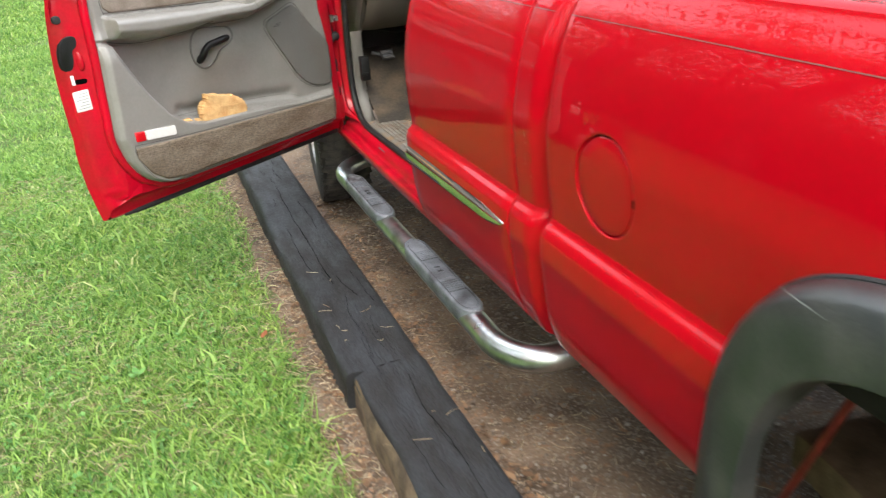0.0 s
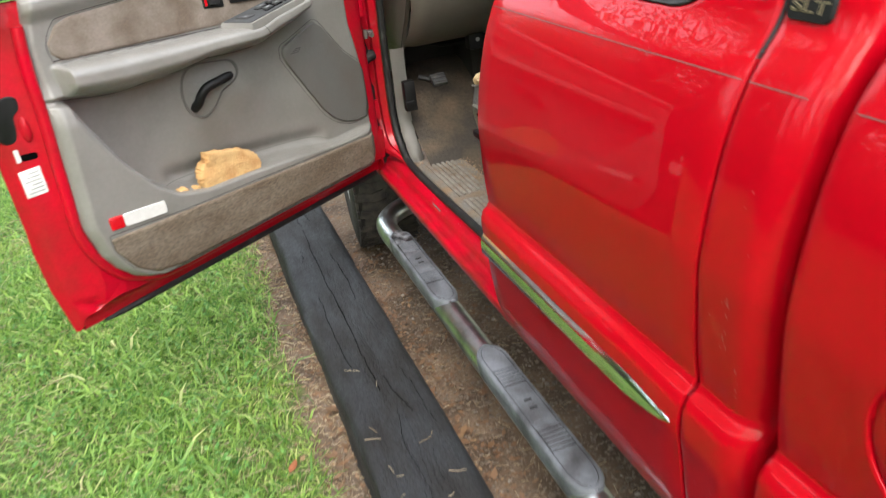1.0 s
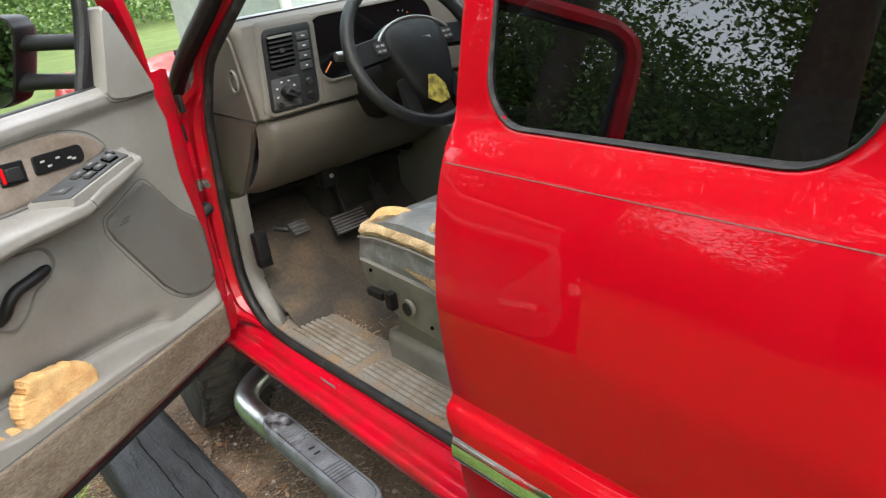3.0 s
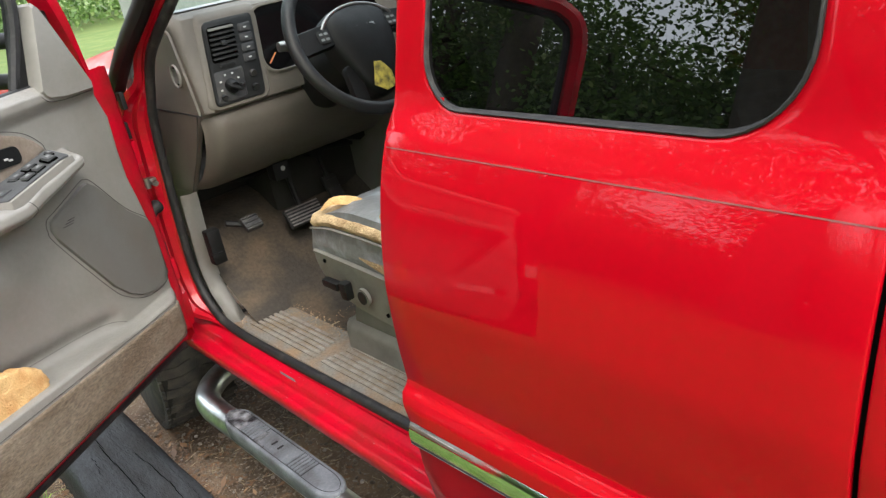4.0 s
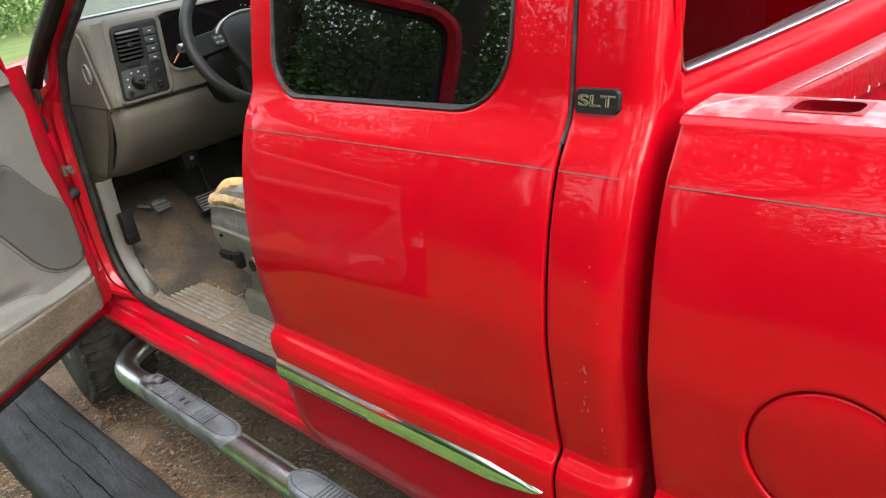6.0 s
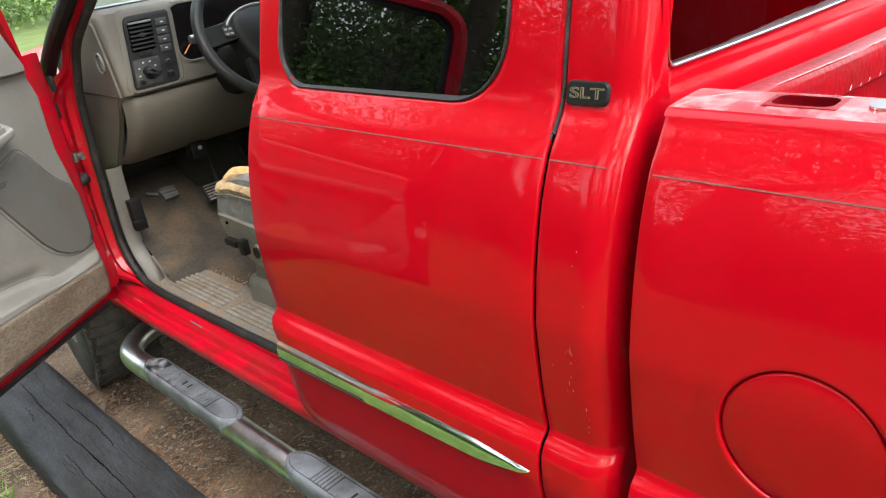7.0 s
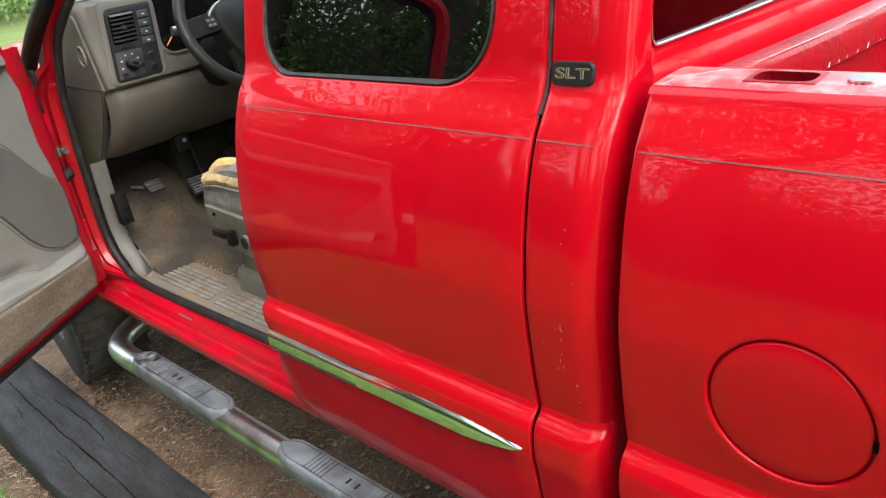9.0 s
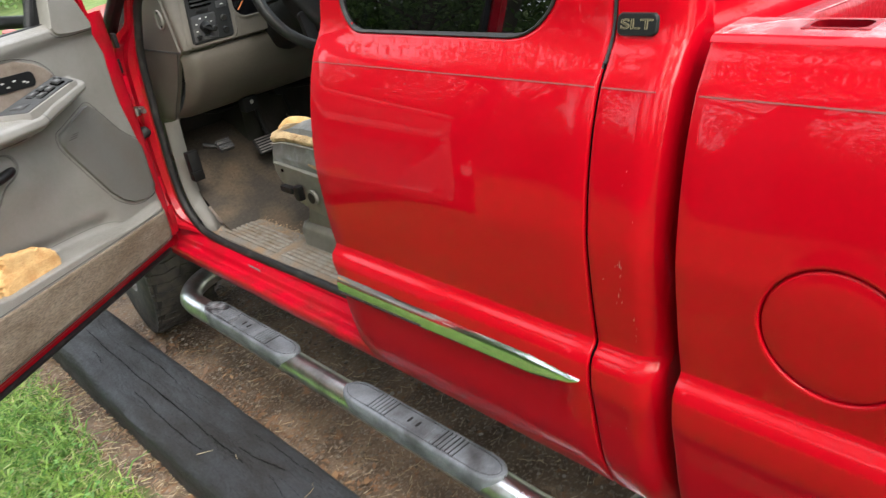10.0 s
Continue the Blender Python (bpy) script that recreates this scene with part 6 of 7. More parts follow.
def wheel_at(y, label):
    R, T = 0.385, 0.23
    turn = Matrix.Translation((0.10, y, 0)) @ Matrix.Rotation(radians(-7), 4, "Z") @ Matrix.Translation((-0.10, -y, 0)) @ Matrix.Translation((-0.03, 0, 0))
    b = bmesh.new()
    prof = [(0.20, 0.0), (0.212, -0.008), (0.30, -0.012), (0.345, -0.006), (0.368, 0.006), (0.380, 0.022), (0.385, 0.040), (0.385, T - 0.040), (0.380, T - 0.022), (0.35, T - 0.004), (0.21, T)]
    grid(b, [[(0.005 + x, y + r * math.cos(t), 0.385 + r * math.sin(t)) for t in np.linspace(0, 2 * math.pi, 73)[:-1]] for r, x in prof], True)
    b.transform(turn)
    w = part("wheel", b, TYRE, truck, label)
    b = bmesh.new()
    for k in range(60):
        t = 2 * math.pi * k / 60
        for j in range(4):
            x = 0.040 + 0.056 * j + (0.012 if k % 2 else 0)
            m = Matrix.Translation((x, y, 0.385)) @ Matrix.Rotation(t, 4, "X") @ Matrix.Translation((0, 0, R + 0.002)) @ Matrix.Rotation(radians(12 if j % 2 else -12), 4, "Z")
            bmesh.ops.create_cube(b, size=1.0, matrix=m @ Matrix.Diagonal((0.047, 0.034, 0.006, 1)))
        for x in (0.010, T):
            m = Matrix.Translation((x, y, 0.385)) @ Matrix.Rotation(t, 4, "X") @ Matrix.Translation((0, 0, R - 0.016))
            bmesh.ops.create_cube(b, size=1.0, matrix=m @ Matrix.Diagonal((0.010, 0.030, 0.030, 1)))
    b.transform(turn)
    part("tyre_tread", b, TYRE, w, "blocky tread of a dusty tyre", 20)
    b = bmesh.new()
    vs = grid(b, [[(0.005 + x, y + r * math.cos(t), 0.385 + r * math.sin(t)) for t in np.linspace(0, 2 * math.pi, 49)[:-1]] for r, x in ((0.205, 0.004), (0.208, -0.002), (0.198, 0.0), (0.19, 0.06), (0.10, 0.06), (0.05, 0.03), (0.02, 0.03))], True)
    b.faces.new(vs[-1])
    b.transform(turn)
    part("rim", b, ALLOY, w, "dull alloy rim")


wheel_at(AF, "dusty black front tyre")

# ---- step bar ----
BX, BZ, BR = -0.018, 0.310, 0.037
pathb = smooth_path([(0.30, 1.845, 0.335), (0.16, 1.847, 0.325), (0.07, 1.835, 0.315), (0.008, 1.785, BZ), (BX, 1.70, BZ), (BX, 1.5, BZ), (BX, 0.9, BZ), (BX, 0.3, BZ), (BX, 0.14, BZ), (0.012, 0.055, BZ), (0.06, 0.005, 0.315), (0.15, -0.015, 0.325), (0.30, -0.018, 0.335)], 8)
bm = bmesh.new()
tube(bm, pathb, BR, 24)
step_bar = part("step_bar", bm, BAR_STEEL, truck, "scuffed stainless tube step bar", 60)

def step_pad(y0, y1):
    """A moulded rubber pad with rounded ends that wraps over the tube, with two sets of treads and a raised mark."""
    top, ln = BZ + BR + 0.0065, abs(y1 - y0)

    def half(s, inset=0.0):
        e = min(s, 1 - s) * ln - inset
        return max(0.0015, (0.0385 - inset) * math.sqrt(max(0.0, 1 - (max(0.0, 0.060 - e) / 0.060) ** 2)))

    b = bmesh.new()
    rows = []
    for k in range(57):
        s = 0.5 - 0.5 * math.cos(math.pi * k / 56)
        y, w = y0 + (y1 - y0) * s, half(s)
        low = BZ + math.sqrt(max(0.0, BR * BR - min(w, BR) ** 2)) - 0.004
        f = min(0.006, w * 0.5)
        rows.append([(BX - w * 0.97, y, low), (BX - w - 0.001, y, (low + top) / 2), (BX - w, y, top - 0.006), (BX - w + f * 0.35, y, top - 0.0018), (BX - w + f, y, top), (BX - w * 0.3, y, top + 0.0008), (BX + w * 0.3, y, top + 0.0008), (BX + w - f, y, top), (BX + w - f * 0.35, y, top - 0.0018), (BX + w, y, top - 0.006), (BX + w * 0.97, y, low)])
    grid(b, rows)
    p = part("step_pad", b, STEP_PAD, step_bar, "worn blue-grey rubber step pad", 45)
    b = bmesh.new()
    ss = np.linspace(0.022, 0.978, 44)
    ring = [(BX - half(s, 0.0105), y0 + (y1 - y0) * s, top + 0.0002) for s in ss] + [(BX + half(s, 0.0105), y0 + (y1 - y0) * s, top + 0.0002) for s in ss[::-1]]
    tube(b, ring, 0.0009, 6, True)
    part("pad_groove", b, BLACK, p, "dark groove round the tread")
    for a, c in ((0.20, 0.335), (0.625, 0.765)):
        ya, yb = y0 + (y1 - y0) * a, y0 + (y1 - y0) * c
        b = bmesh.new()
        box(b, (BX - 0.0265, min(ya, yb), top - 0.002), (BX + 0.0265, max(ya, yb), top + 0.0013))
        part("tread_base", b, BLACK, p, "dark grooves between the treads")
        for k in range(6):
            b = bmesh.new()
            y = ya + (yb - ya) * (k + 0.5) / 6
            box(b, (BX - 0.0265, y - 0.0042, top), (BX + 0.0265, y + 0.0042, top + 0.0036), 0.0012, 2)
            part("pad_rib", b, STEP_PAD, p)
    b = bmesh.new()
    ya, yb = y0 + (y1 - y0) * 0.375, y0 + (y1 - y0) * 0.59
    plate(b, rrect(BX - 0.022, min(ya, yb), BX + 0.022, max(ya, yb), 0.003, 3), lambda a, c, d: (a, c, top + 0.0024 + d), 0.004, 0.0012)
    part("pad_panel", b, STEP_PAD, p, "raised panel on the pad")
    for k in range(5):
        b = bmesh.new()
        y = yb + (ya - yb) * (0.25 + 0.125 * k)
        box(b, (BX - 0.009, y - 0.0035, top + 0.002), (BX + 0.009, y + 0.0035, top + 0.0040), 0.0008, 1)
        part("pad_mark", b, BLACK if k % 2 else STEP_PAD, p)
    return p, top, half


front_pad, pad_top, pad_half = step_pad(1.58, 1.055)
# the front third has lost its skin: black rubber with pale scuffs
WORN_PAD = mat("skinned_rubber", (0.016, 0.016, 0.019), 0.34, 0.0, 0.3, 34.0, 0.8, 120.0, second=(0.26, 0.275, 0.30), spots=0.57, fine=0.5)
bm = bmesh.new()
rows = []
for k in range(31):
    s = 0.012 + 0.42 * k / 30
    y, w = 1.58 - 0.525 * s, pad_half(s) * 0.93
    e = 0.55 + 0.45 * noise.noise((k * 0.5, 1.0, 2.0)) if k > 18 else 1.0
    rows.append([(BX + w * q * (e if q > 0 else 1), y, pad_top + 0.0016 - 0.004 * abs(q) ** 6 + 0.0006 * noise.noise((q * 6, k * 0.6, 0))) for q in np.linspace(-1, 1, 13)])
grid(bm, rows)
part("worn_skin", bm, WORN_PAD, front_pad, "black worn-through rubber with pale scuffs", 60)
step_pad(0.81, 0.255)

# ---- foam lump in the door pocket ----
def foam_slab(name, outline, w0, w1, m, label, seed, parent=None):
    """A torn slab of foam standing in the pocket: outline of (u, z), swollen between depths w0 and w1."""
    b = bmesh.new()
    loop = [(p.x + 0.005 * noise.noise((seed, i * 0.9, 0)), p.y + 0.005 * noise.noise((seed, i * 0.7, 5))) for i, p in enumerate(smooth_path([(u, z, 0) for u, z in outline], 7, True))]
    cu, cz = sum(p[0] for p in loop) / len(loop), sum(p[1] for p in loop) / len(loop)
    rows = []
    for s, q in ((0.02, 1.0), (0.3, 1.0), (0.55, 1.0), (0.75, 0.98), (0.88, 0.95), (0.955, 0.86), (0.99, 0.6), (1.0, 0.2), (1.0, -0.3), (0.95, -0.7), (0.8, -1.0), (0.3, -1.0), (0.02, -1.0)):
        w = (w0 + w1) / 2 - q * (w1 - w0) / 2
        r = []
        for u, z in loop:
            a, c = cu + (u - cu) * s, cz + (z - cz) * s
            r.append(D(a, w + 0.005 * noise.noise((a * 26, c * 26, seed)) + 0.0003 * noise.noise((a * 110, c * 110, seed)) + 0.0002 * noise.noise((a * 260, c * 260, seed)), c + 0.003 * noise.noise((a * 60, c * 60, seed + 3)) + 0.0015 * noise.noise((a * 170, c * 170, seed))))
        rows.append(r)
    vs = grid(b, rows, True)
    b.faces.new(vs[0])
    b.faces.new(vs[-1])
    return part(name, b, m, parent, label, 70, category="" if parent else "foam")


foam = foam_slab("foam_piece", [(0.692, 0.826), (0.684, 0.832), (0.635, 0.819), (0.592, 0.808), (0.563, 0.798), (0.53, 0.772), (0.519, 0.743), (0.527, 0.717), (0.537, 0.712), (0.6, 0.7), (0.7, 0.7), (0.718, 0.715), (0.723, 0.759), (0.723, 0.778), (0.712, 0.8), (0.7, 0.809), (0.692, 0.814)], -0.020, 0.022, FOAM, "torn lump of yellow foam in the door pocket", 1.0)
foam_slab("foam_scrap", [(0.795, 0.765), (0.772, 0.762), (0.758, 0.75), (0.734, 0.755), (0.721, 0.734), (0.74, 0.735), (0.79, 0.735)], -0.014, 0.012, FOAM, "small scrap of yellow foam in the door pocket", 7.0)

# ---- ground ----
def edge_x(y):
    """Where the lawn ends along the timber border."""
    return -0.455 + 0.05 * noise.noise((y * 2.3, 0.4, 0)) + 0.03 * noise.noise((y * 7, 3, 0)) - 0.03 * sm(1.6, 3.0, y)


bm = bmesh.new()
gx = [-600, -200, -60, -25, -12, -6, -4] + [float(v) for v in np.linspace(-3, 2.6, 90)] + [4, 8, 20, 60, 200, 600]
gy = [-600, -200, -60, -20, -8, -4] + [float(v) for v in np.linspace(-2.5, 4.5, 110)] + [6, 9, 14, 25, 60, 200, 600]
rows = []
for y in gy:
    rows.append([(x, y, -0.012 + 0.010 * noise.noise((x * 3, y * 3, 0)) + 0.004 * noise.noise((x * 14, y * 14, 0)) + (0.012 if x < -0.45 else 0) + 0.6 * sm(14, 60, y) + 0.8 * sm(-14, -50, x)) for x in gx])
grid(bm, rows)
gmat = bpy.data.materials.new("ground_mix")
gmat.use_nodes = True
_n, _l = gmat.node_tree.nodes, gmat.node_tree.links
_b = _n["Principled BSDF"]
_b.inputs["Roughness"].default_value = 0.97
_tc = _n.new("ShaderNodeTexCoord")
_sep = _n.new("ShaderNodeSeparateXYZ")
_l.new(_tc.outputs["Object"], _sep.inputs[0])


def _noise(scale, detail=5):
    q = _n.new("ShaderNodeTexNoise")
    q.inputs["Scale"].default_value, q.inputs["Detail"].default_value = scale, detail
    _l.new(_tc.outputs["Object"], q.inputs["Vector"])
    return q.outputs[0]


def _mixc(f, a, b):
    q = _n.new("ShaderNodeMix")
    q.data_type = "RGBA"
    for k, v in ((6, a), (7, b)):
        if isinstance(v, tuple):
            q.inputs[k].default_value = (*v, 1)
        else:
            _l.new(v, q.inputs[k])
    _l.new(f, q.inputs[0])
    return q.outputs[2]


def _rng(v, a, b, c=0.0, d=1.0):
    q = _n.new("ShaderNodeMapRange")
    for k, s in zip((1, 2, 3, 4), (a, b, c, d)):
        q.inputs[k].default_value = s
    _l.new(v, q.inputs[0])
    return q.outputs[0]


def _math(op, a, b):
    q = _n.new("ShaderNodeMath")
    q.operation = op
    for k, v in ((0, a), (1, b)):
        if isinstance(v, float):
            q.inputs[k].default_value = v
        else:
            _l.new(v, q.inputs[k])
    return q.outputs[0]


soil = _mixc(_rng(_noise(4.5), 0.40, 0.60), (0.185, 0.128, 0.086), (0.090, 0.062, 0.042))
soil = _mixc(_rng(_noise(90.0, 3), 0.56, 0.66), soil, (0.27, 0.22, 0.175))
soil = _mixc(_rng(_noise(26.0, 4), 0.58, 0.68), soil, (0.21, 0.115, 0.062))
lawn = _mixc(_rng(_noise(2.0), 0.40, 0.62), (0.080, 0.130, 0.026), (0.128, 0.164, 0.044))
lawn = _mixc(_rng(_noise(60.0, 3), 0.40, 0.80), lawn, (0.052, 0.086, 0.020))
side_x = _math("ADD", _sep.outputs[0], _math("MULTIPLY", _math("SUBTRACT", _noise(6.0), 0.5), 0.22))
fac = _rng(side_x, -0.50, -0.47)
far_x = _rng(_sep.outputs[0], 2.7, 2.9)
fac = _math("SUBTRACT", fac, far_x)
fac = _math("MULTIPLY", fac, _rng(_sep.outputs[1], 4.6, 4.2))
_l.new(_mixc(fac, lawn, soil), _b.inputs["Base Color"])
_bp = _n.new("ShaderNodeBump")
_bp.inputs["Strength"].default_value, _bp.inputs["Distance"].default_value = 0.9, 0.012
_l.new(_noise(70.0, 6), _bp.inputs["Height"])
_l.new(_bp.outputs[0], _b.inputs["Normal"])
ground = part("ground", bm, gmat, None, "lawn and bare gravel drive", 60, category="ground", kind="structure")


def soup(name, verts, faces, m, label, category, kind="stuff", parent=None):
    me = bpy.data.meshes.new(name)
    me.from_pydata(verts.tolist() if hasattr(verts, "tolist") else verts, [], faces.tolist() if hasattr(faces, "tolist") else faces)
    finish(me, m, 60)
    ob = new(name, me)
    if parent is not None:
        ob.parent = parent
    return tagged(ob, label, category, kind=kind)


# grass blades, thick near the timbers
def leaf_mat(name, a, b, c, trans=0.35):
    m = bpy.data.materials.new(name)
    m.use_nodes = True
    n, l = m.node_tree.nodes, m.node_tree.links
    p = n["Principled BSDF"]
    g = n.new("ShaderNodeNewGeometry")
    r = n.new("ShaderNodeValToRGB")
    r.color_ramp.elements[0].color, r.color_ramp.elements[1].color = (*a, 1), (*b, 1)
    e = r.color_ramp.elements.new(0.9)
    e.color = (*c, 1)
    l.new(g.outputs["Random Per Island"], r.inputs[0])
    l.new(r.outputs[0], p.inputs["Base Color"])
    p.inputs["Roughness"].default_value = 0.5
    t = n.new("ShaderNodeBsdfTranslucent")
    l.new(r.outputs[0], t.inputs[0])
    x = n.new("ShaderNodeMixShader")
    x.inputs[0].default_value = trans
    l.new(p.outputs[0], x.inputs[1])
    l.new(t.outputs[0], x.inputs[2])
    l.new(x.outputs[0], n["Material Output"].inputs[0])
    return m


GRASS = leaf_mat("grass_blade", (0.062, 0.185, 0.030), (0.58, 0.60, 0.28), (0.36, 0.56, 0.125), 0.42)
# patches of paler, yellower grass over the lawn
_gn, _gl = GRASS.node_tree.nodes, GRASS.node_tree.links
_gramp = next(q for q in _gn if q.bl_idname == "ShaderNodeValToRGB")
_gtc, _gno, _gmr, _gmx = (_gn.new("ShaderNode" + q) for q in ("TexCoord", "TexNoise", "MapRange", "Mix"))
_gno.inputs["Scale"].default_value, _gno.inputs["Detail"].default_value = 2.6, 4
_gmr.inputs[1].default_value, _gmr.inputs[2].default_value, _gmr.inputs[4].default_value = 0.44, 0.66, 0.75
_gmx.data_type, _gmx.blend_type = "RGBA", "MULTIPLY"
_gmx.inputs[7].default_value = (1.12, 0.98, 0.95, 1)
_gl.new(_gtc.outputs["Object"], _gno.inputs["Vector"])
_gl.new(_gno.outputs[0], _gmr.inputs[0])
_gl.new(_gmr.outputs[0], _gmx.inputs[0])
_gl.new(_gramp.outputs[0], _gmx.inputs[6])
for q in (_gn["Principled BSDF"].inputs["Base Color"], next(q for q in _gn if q.bl_idname == "ShaderNodeBsdfTranslucent").inputs[0]):
    _gl.new(_gmx.outputs[2], q)
rng = np.random.default_rng(5)


def blades(name, x0, x1, y0, y1, count, hmin, hmax, wid, label):
    x, y = rng.uniform(x0, x1, count), rng.uniform(y0, y1, count)
    cl = np.array([noise.noise((float(a) * 1.7, float(b) * 1.7, 0.3)) + 0.6 * noise.noise((float(a) * 6, float(b) * 6, 1.3)) for a, b in zip(x, y)])
    ex = np.array([edge_x(float(b)) for b in y])
    fringe = np.clip((ex - x) / 0.12, 0.0, 1.0)
    keep = (rng.uniform(0, 1, count) < np.clip(0.85 + 0.5 * cl, 0.15, 1)) & (x < ex) & (rng.uniform(0, 1, count) < 0.12 + 0.88 * fringe)
    x, y, cl = x[keep], y[keep], cl[keep]
    n = len(x)
    h = rng.uniform(hmin, hmax, n) * np.clip(1 + 0.5 * cl, 0.5, 1.7)
    w = wid * rng.uniform(0.6, 1.4, n)
    a, tilt, bend = rng.uniform(0, 2 * np.pi, n), rng.uniform(0.3, 1.9, n), rng.uniform(0, 2 * np.pi, n)
    dx, dy = np.cos(a) * w, np.sin(a) * w
    lx, ly = np.cos(bend) * tilt * h, np.sin(bend) * tilt * h
    z = np.full(n, -0.004)
    v = np.stack([np.stack([x - dx, y - dy, z], 1), np.stack([x + dx, y + dy, z], 1), np.stack([x + dx * 0.75 + lx * 0.4, y + dy * 0.75 + ly * 0.4, z + h * 0.55], 1), np.stack([x - dx * 0.75 + lx * 0.4, y - dy * 0.75 + ly * 0.4, z + h * 0.55], 1), np.stack([x + lx, y + ly, z + h * (1 - 0.38 * tilt)], 1)], 1).reshape(-1, 3)
    i = np.arange(n)[:, None] * 5
    quads = (i + np.array([[0, 1, 2, 3]])).tolist()
    tris = (i + np.array([[3, 2, 4]])).tolist()
    return soup(name, v, quads + tris, GRASS, label, "grass")


blades("grass", -2.6, -0.36, -0.2, 4.6, 150000, 0.018, 0.066, 0.0030, "short bright green lawn grass beside the timbers")
blades("grass", -2.6, -0.40, -0.2, 4.0, 7000, 0.055, 0.105, 0.0050, "long coarse blades standing out of the lawn")
blades("grass", -7.0, -0.36, 4.6, 11.0, 110000, 0.028, 0.09, 0.0042, "green lawn grass further off")
blades("grass", -9.5, -0.4, 11.0, 19.0, 70000, 0.05, 0.12, 0.0090, "green lawn grass towards the woods")
blades("grass", -7.0, -2.6, -3.0, 4.6, 110000, 0.028, 0.09, 0.0042, "green lawn grass")
blades("grass", -2.6, -0.36, -4.0, -0.2, 60000, 0.028, 0.09, 0.0042, "green lawn grass behind the truck's door")
# broad weeds among the grass
wv, wf = [], []
for k in range(800):
    x, y = rng.uniform(-2.3, -0.50), rng.uniform(0.1, 3.8)
    if k == 0:
        x, y = -0.98, 0.93
    for j in range(3 if k else 5):
        a, s = rng.uniform(0, 6.28), rng.uniform(0.005, 0.010) * (2.4 if k == 0 else 1)
        c, q, b = Vector((math.cos(a), math.sin(a), 0.35)), Vector((-math.sin(a), math.cos(a), 0)), len(wv)
        o = Vector((x, y, 0.03 + rng.uniform(0, 0.02)))
        wv += [tuple(o), tuple(o + c * s + q * s * 0.7), tuple(o + c * s * 2.0), tuple(o + c * s - q * s * 0.7)]
        wf.append((b, b + 1, b + 2, b + 3))
soup("weeds", wv, wf, leaf_mat("weed_leaf", (0.10, 0.26, 0.05), (0.30, 0.50, 0.16), (0.20, 0.42, 0.10)), "small broad-leaved weeds in the lawn", "weeds")
# dead brown leaf on the lawn
bm = bmesh.new()
lp = smooth_path([(-0.03, 0, 0), (-0.012, 0.014, 0.004), (0.014, 0.012, 0.006), (0.032, 0, 0.012), (0.012, -0.013, 0.004), (-0.014, -0.012, 0.003)], 3, True)
bm.faces.new([bm.verts.new(Vector((-0.547, 0.961, 0.045)) + Matrix.Rotation(1.0, 3, "Z") @ (p * 0.7)) for p in lp])
part("dead_leaf", bm, mat("dead_leaf", (0.26, 0.085, 0.030), 0.8, 0, 0.4, 40.0), None, "small dry brown leaf on the grass", category="leaf")

# ---- gravel, twigs and clippings ----
def stones(name, count, x0, x1, y0, y1, smin, smax, m, label):
    base = bmesh.new()
    bmesh.ops.create_icosphere(base, subdivisions=1, radius=1.0)
    bv = np.array([v.co[:] for v in base.verts])
    bf = np.array([[v.index for v in f.verts] for f in base.faces])
    base.free()
    V, F = [], []
    for k in range(count):
        s = smin * (smax / smin) ** (rng.uniform(0, 1) ** 2.2)
        q = bv * (1 + 0.28 * rng.uniform(-1, 1, bv.shape)) * np.array([1, rng.uniform(0.6, 1), rng.uniform(0.35, 0.7)]) * s
        a = rng.uniform(0, 6.28)
        q = np.stack([q[:, 0] * np.cos(a) - q[:, 1] * np.sin(a), q[:, 0] * np.sin(a) + q[:, 1] * np.cos(a), q[:, 2]], 1)
        V.append(q + np.array([rng.uniform(x0, x1), rng.uniform(y0, y1), -0.008 + 0.2 * s]))
        F.append(bf + 12 * k)
    soup(name, np.concatenate(V), np.concatenate(F), m, label, "gravel")


STONES = leaf_mat("stone_mix", (0.105, 0.074, 0.052), (0.32, 0.29, 0.26), (0.165, 0.125, 0.095), 0.0)
stones("gravel", 8000, -0.20, 0.75, -0.45, 2.4, 0.0022, 0.0105, STONES, "small grey and brown stones under the truck")
stones("gravel", 500, -0.52, -0.36, -0.5, 3.2, 0.003, 0.009, STONES, "small stones along the timber")


def straws(name, count, region, lmin, lmax, rad, m, label, z0=0.004):
    V, F = [], []
    for k in range(count):
        x, y = rng.uniform(region[0], region[1]), rng.uniform(region[2], region[3])
        a, ln, c = rng.uniform(0, 6.28), rng.uniform(lmin, lmax), rng.uniform(-0.25, 0.25)
        d, q = np.array([np.cos(a), np.sin(a)]), np.array([-np.sin(a), np.cos(a)])
        b = len(V)
        for s in (-0.5, 0.0, 0.5):
            p = np.array([x, y]) + d * s * ln + q * c * ln * (0.25 - s * s)
            z = z0 + rng.uniform(0, 0.006)
            V += [(p[0] + q[0] * rad, p[1] + q[1] * rad, z), (p[0], p[1], z + rad * 1.6), (p[0] - q[0] * rad, p[1] - q[1] * rad, z)]
        for j in (0, 3):
            F += [(b + j, b + j + 1, b + j + 4, b + j + 3), (b + j + 1, b + j + 2, b + j + 5, b + j + 4)]
    soup(name, V, F, m, label, "litter")


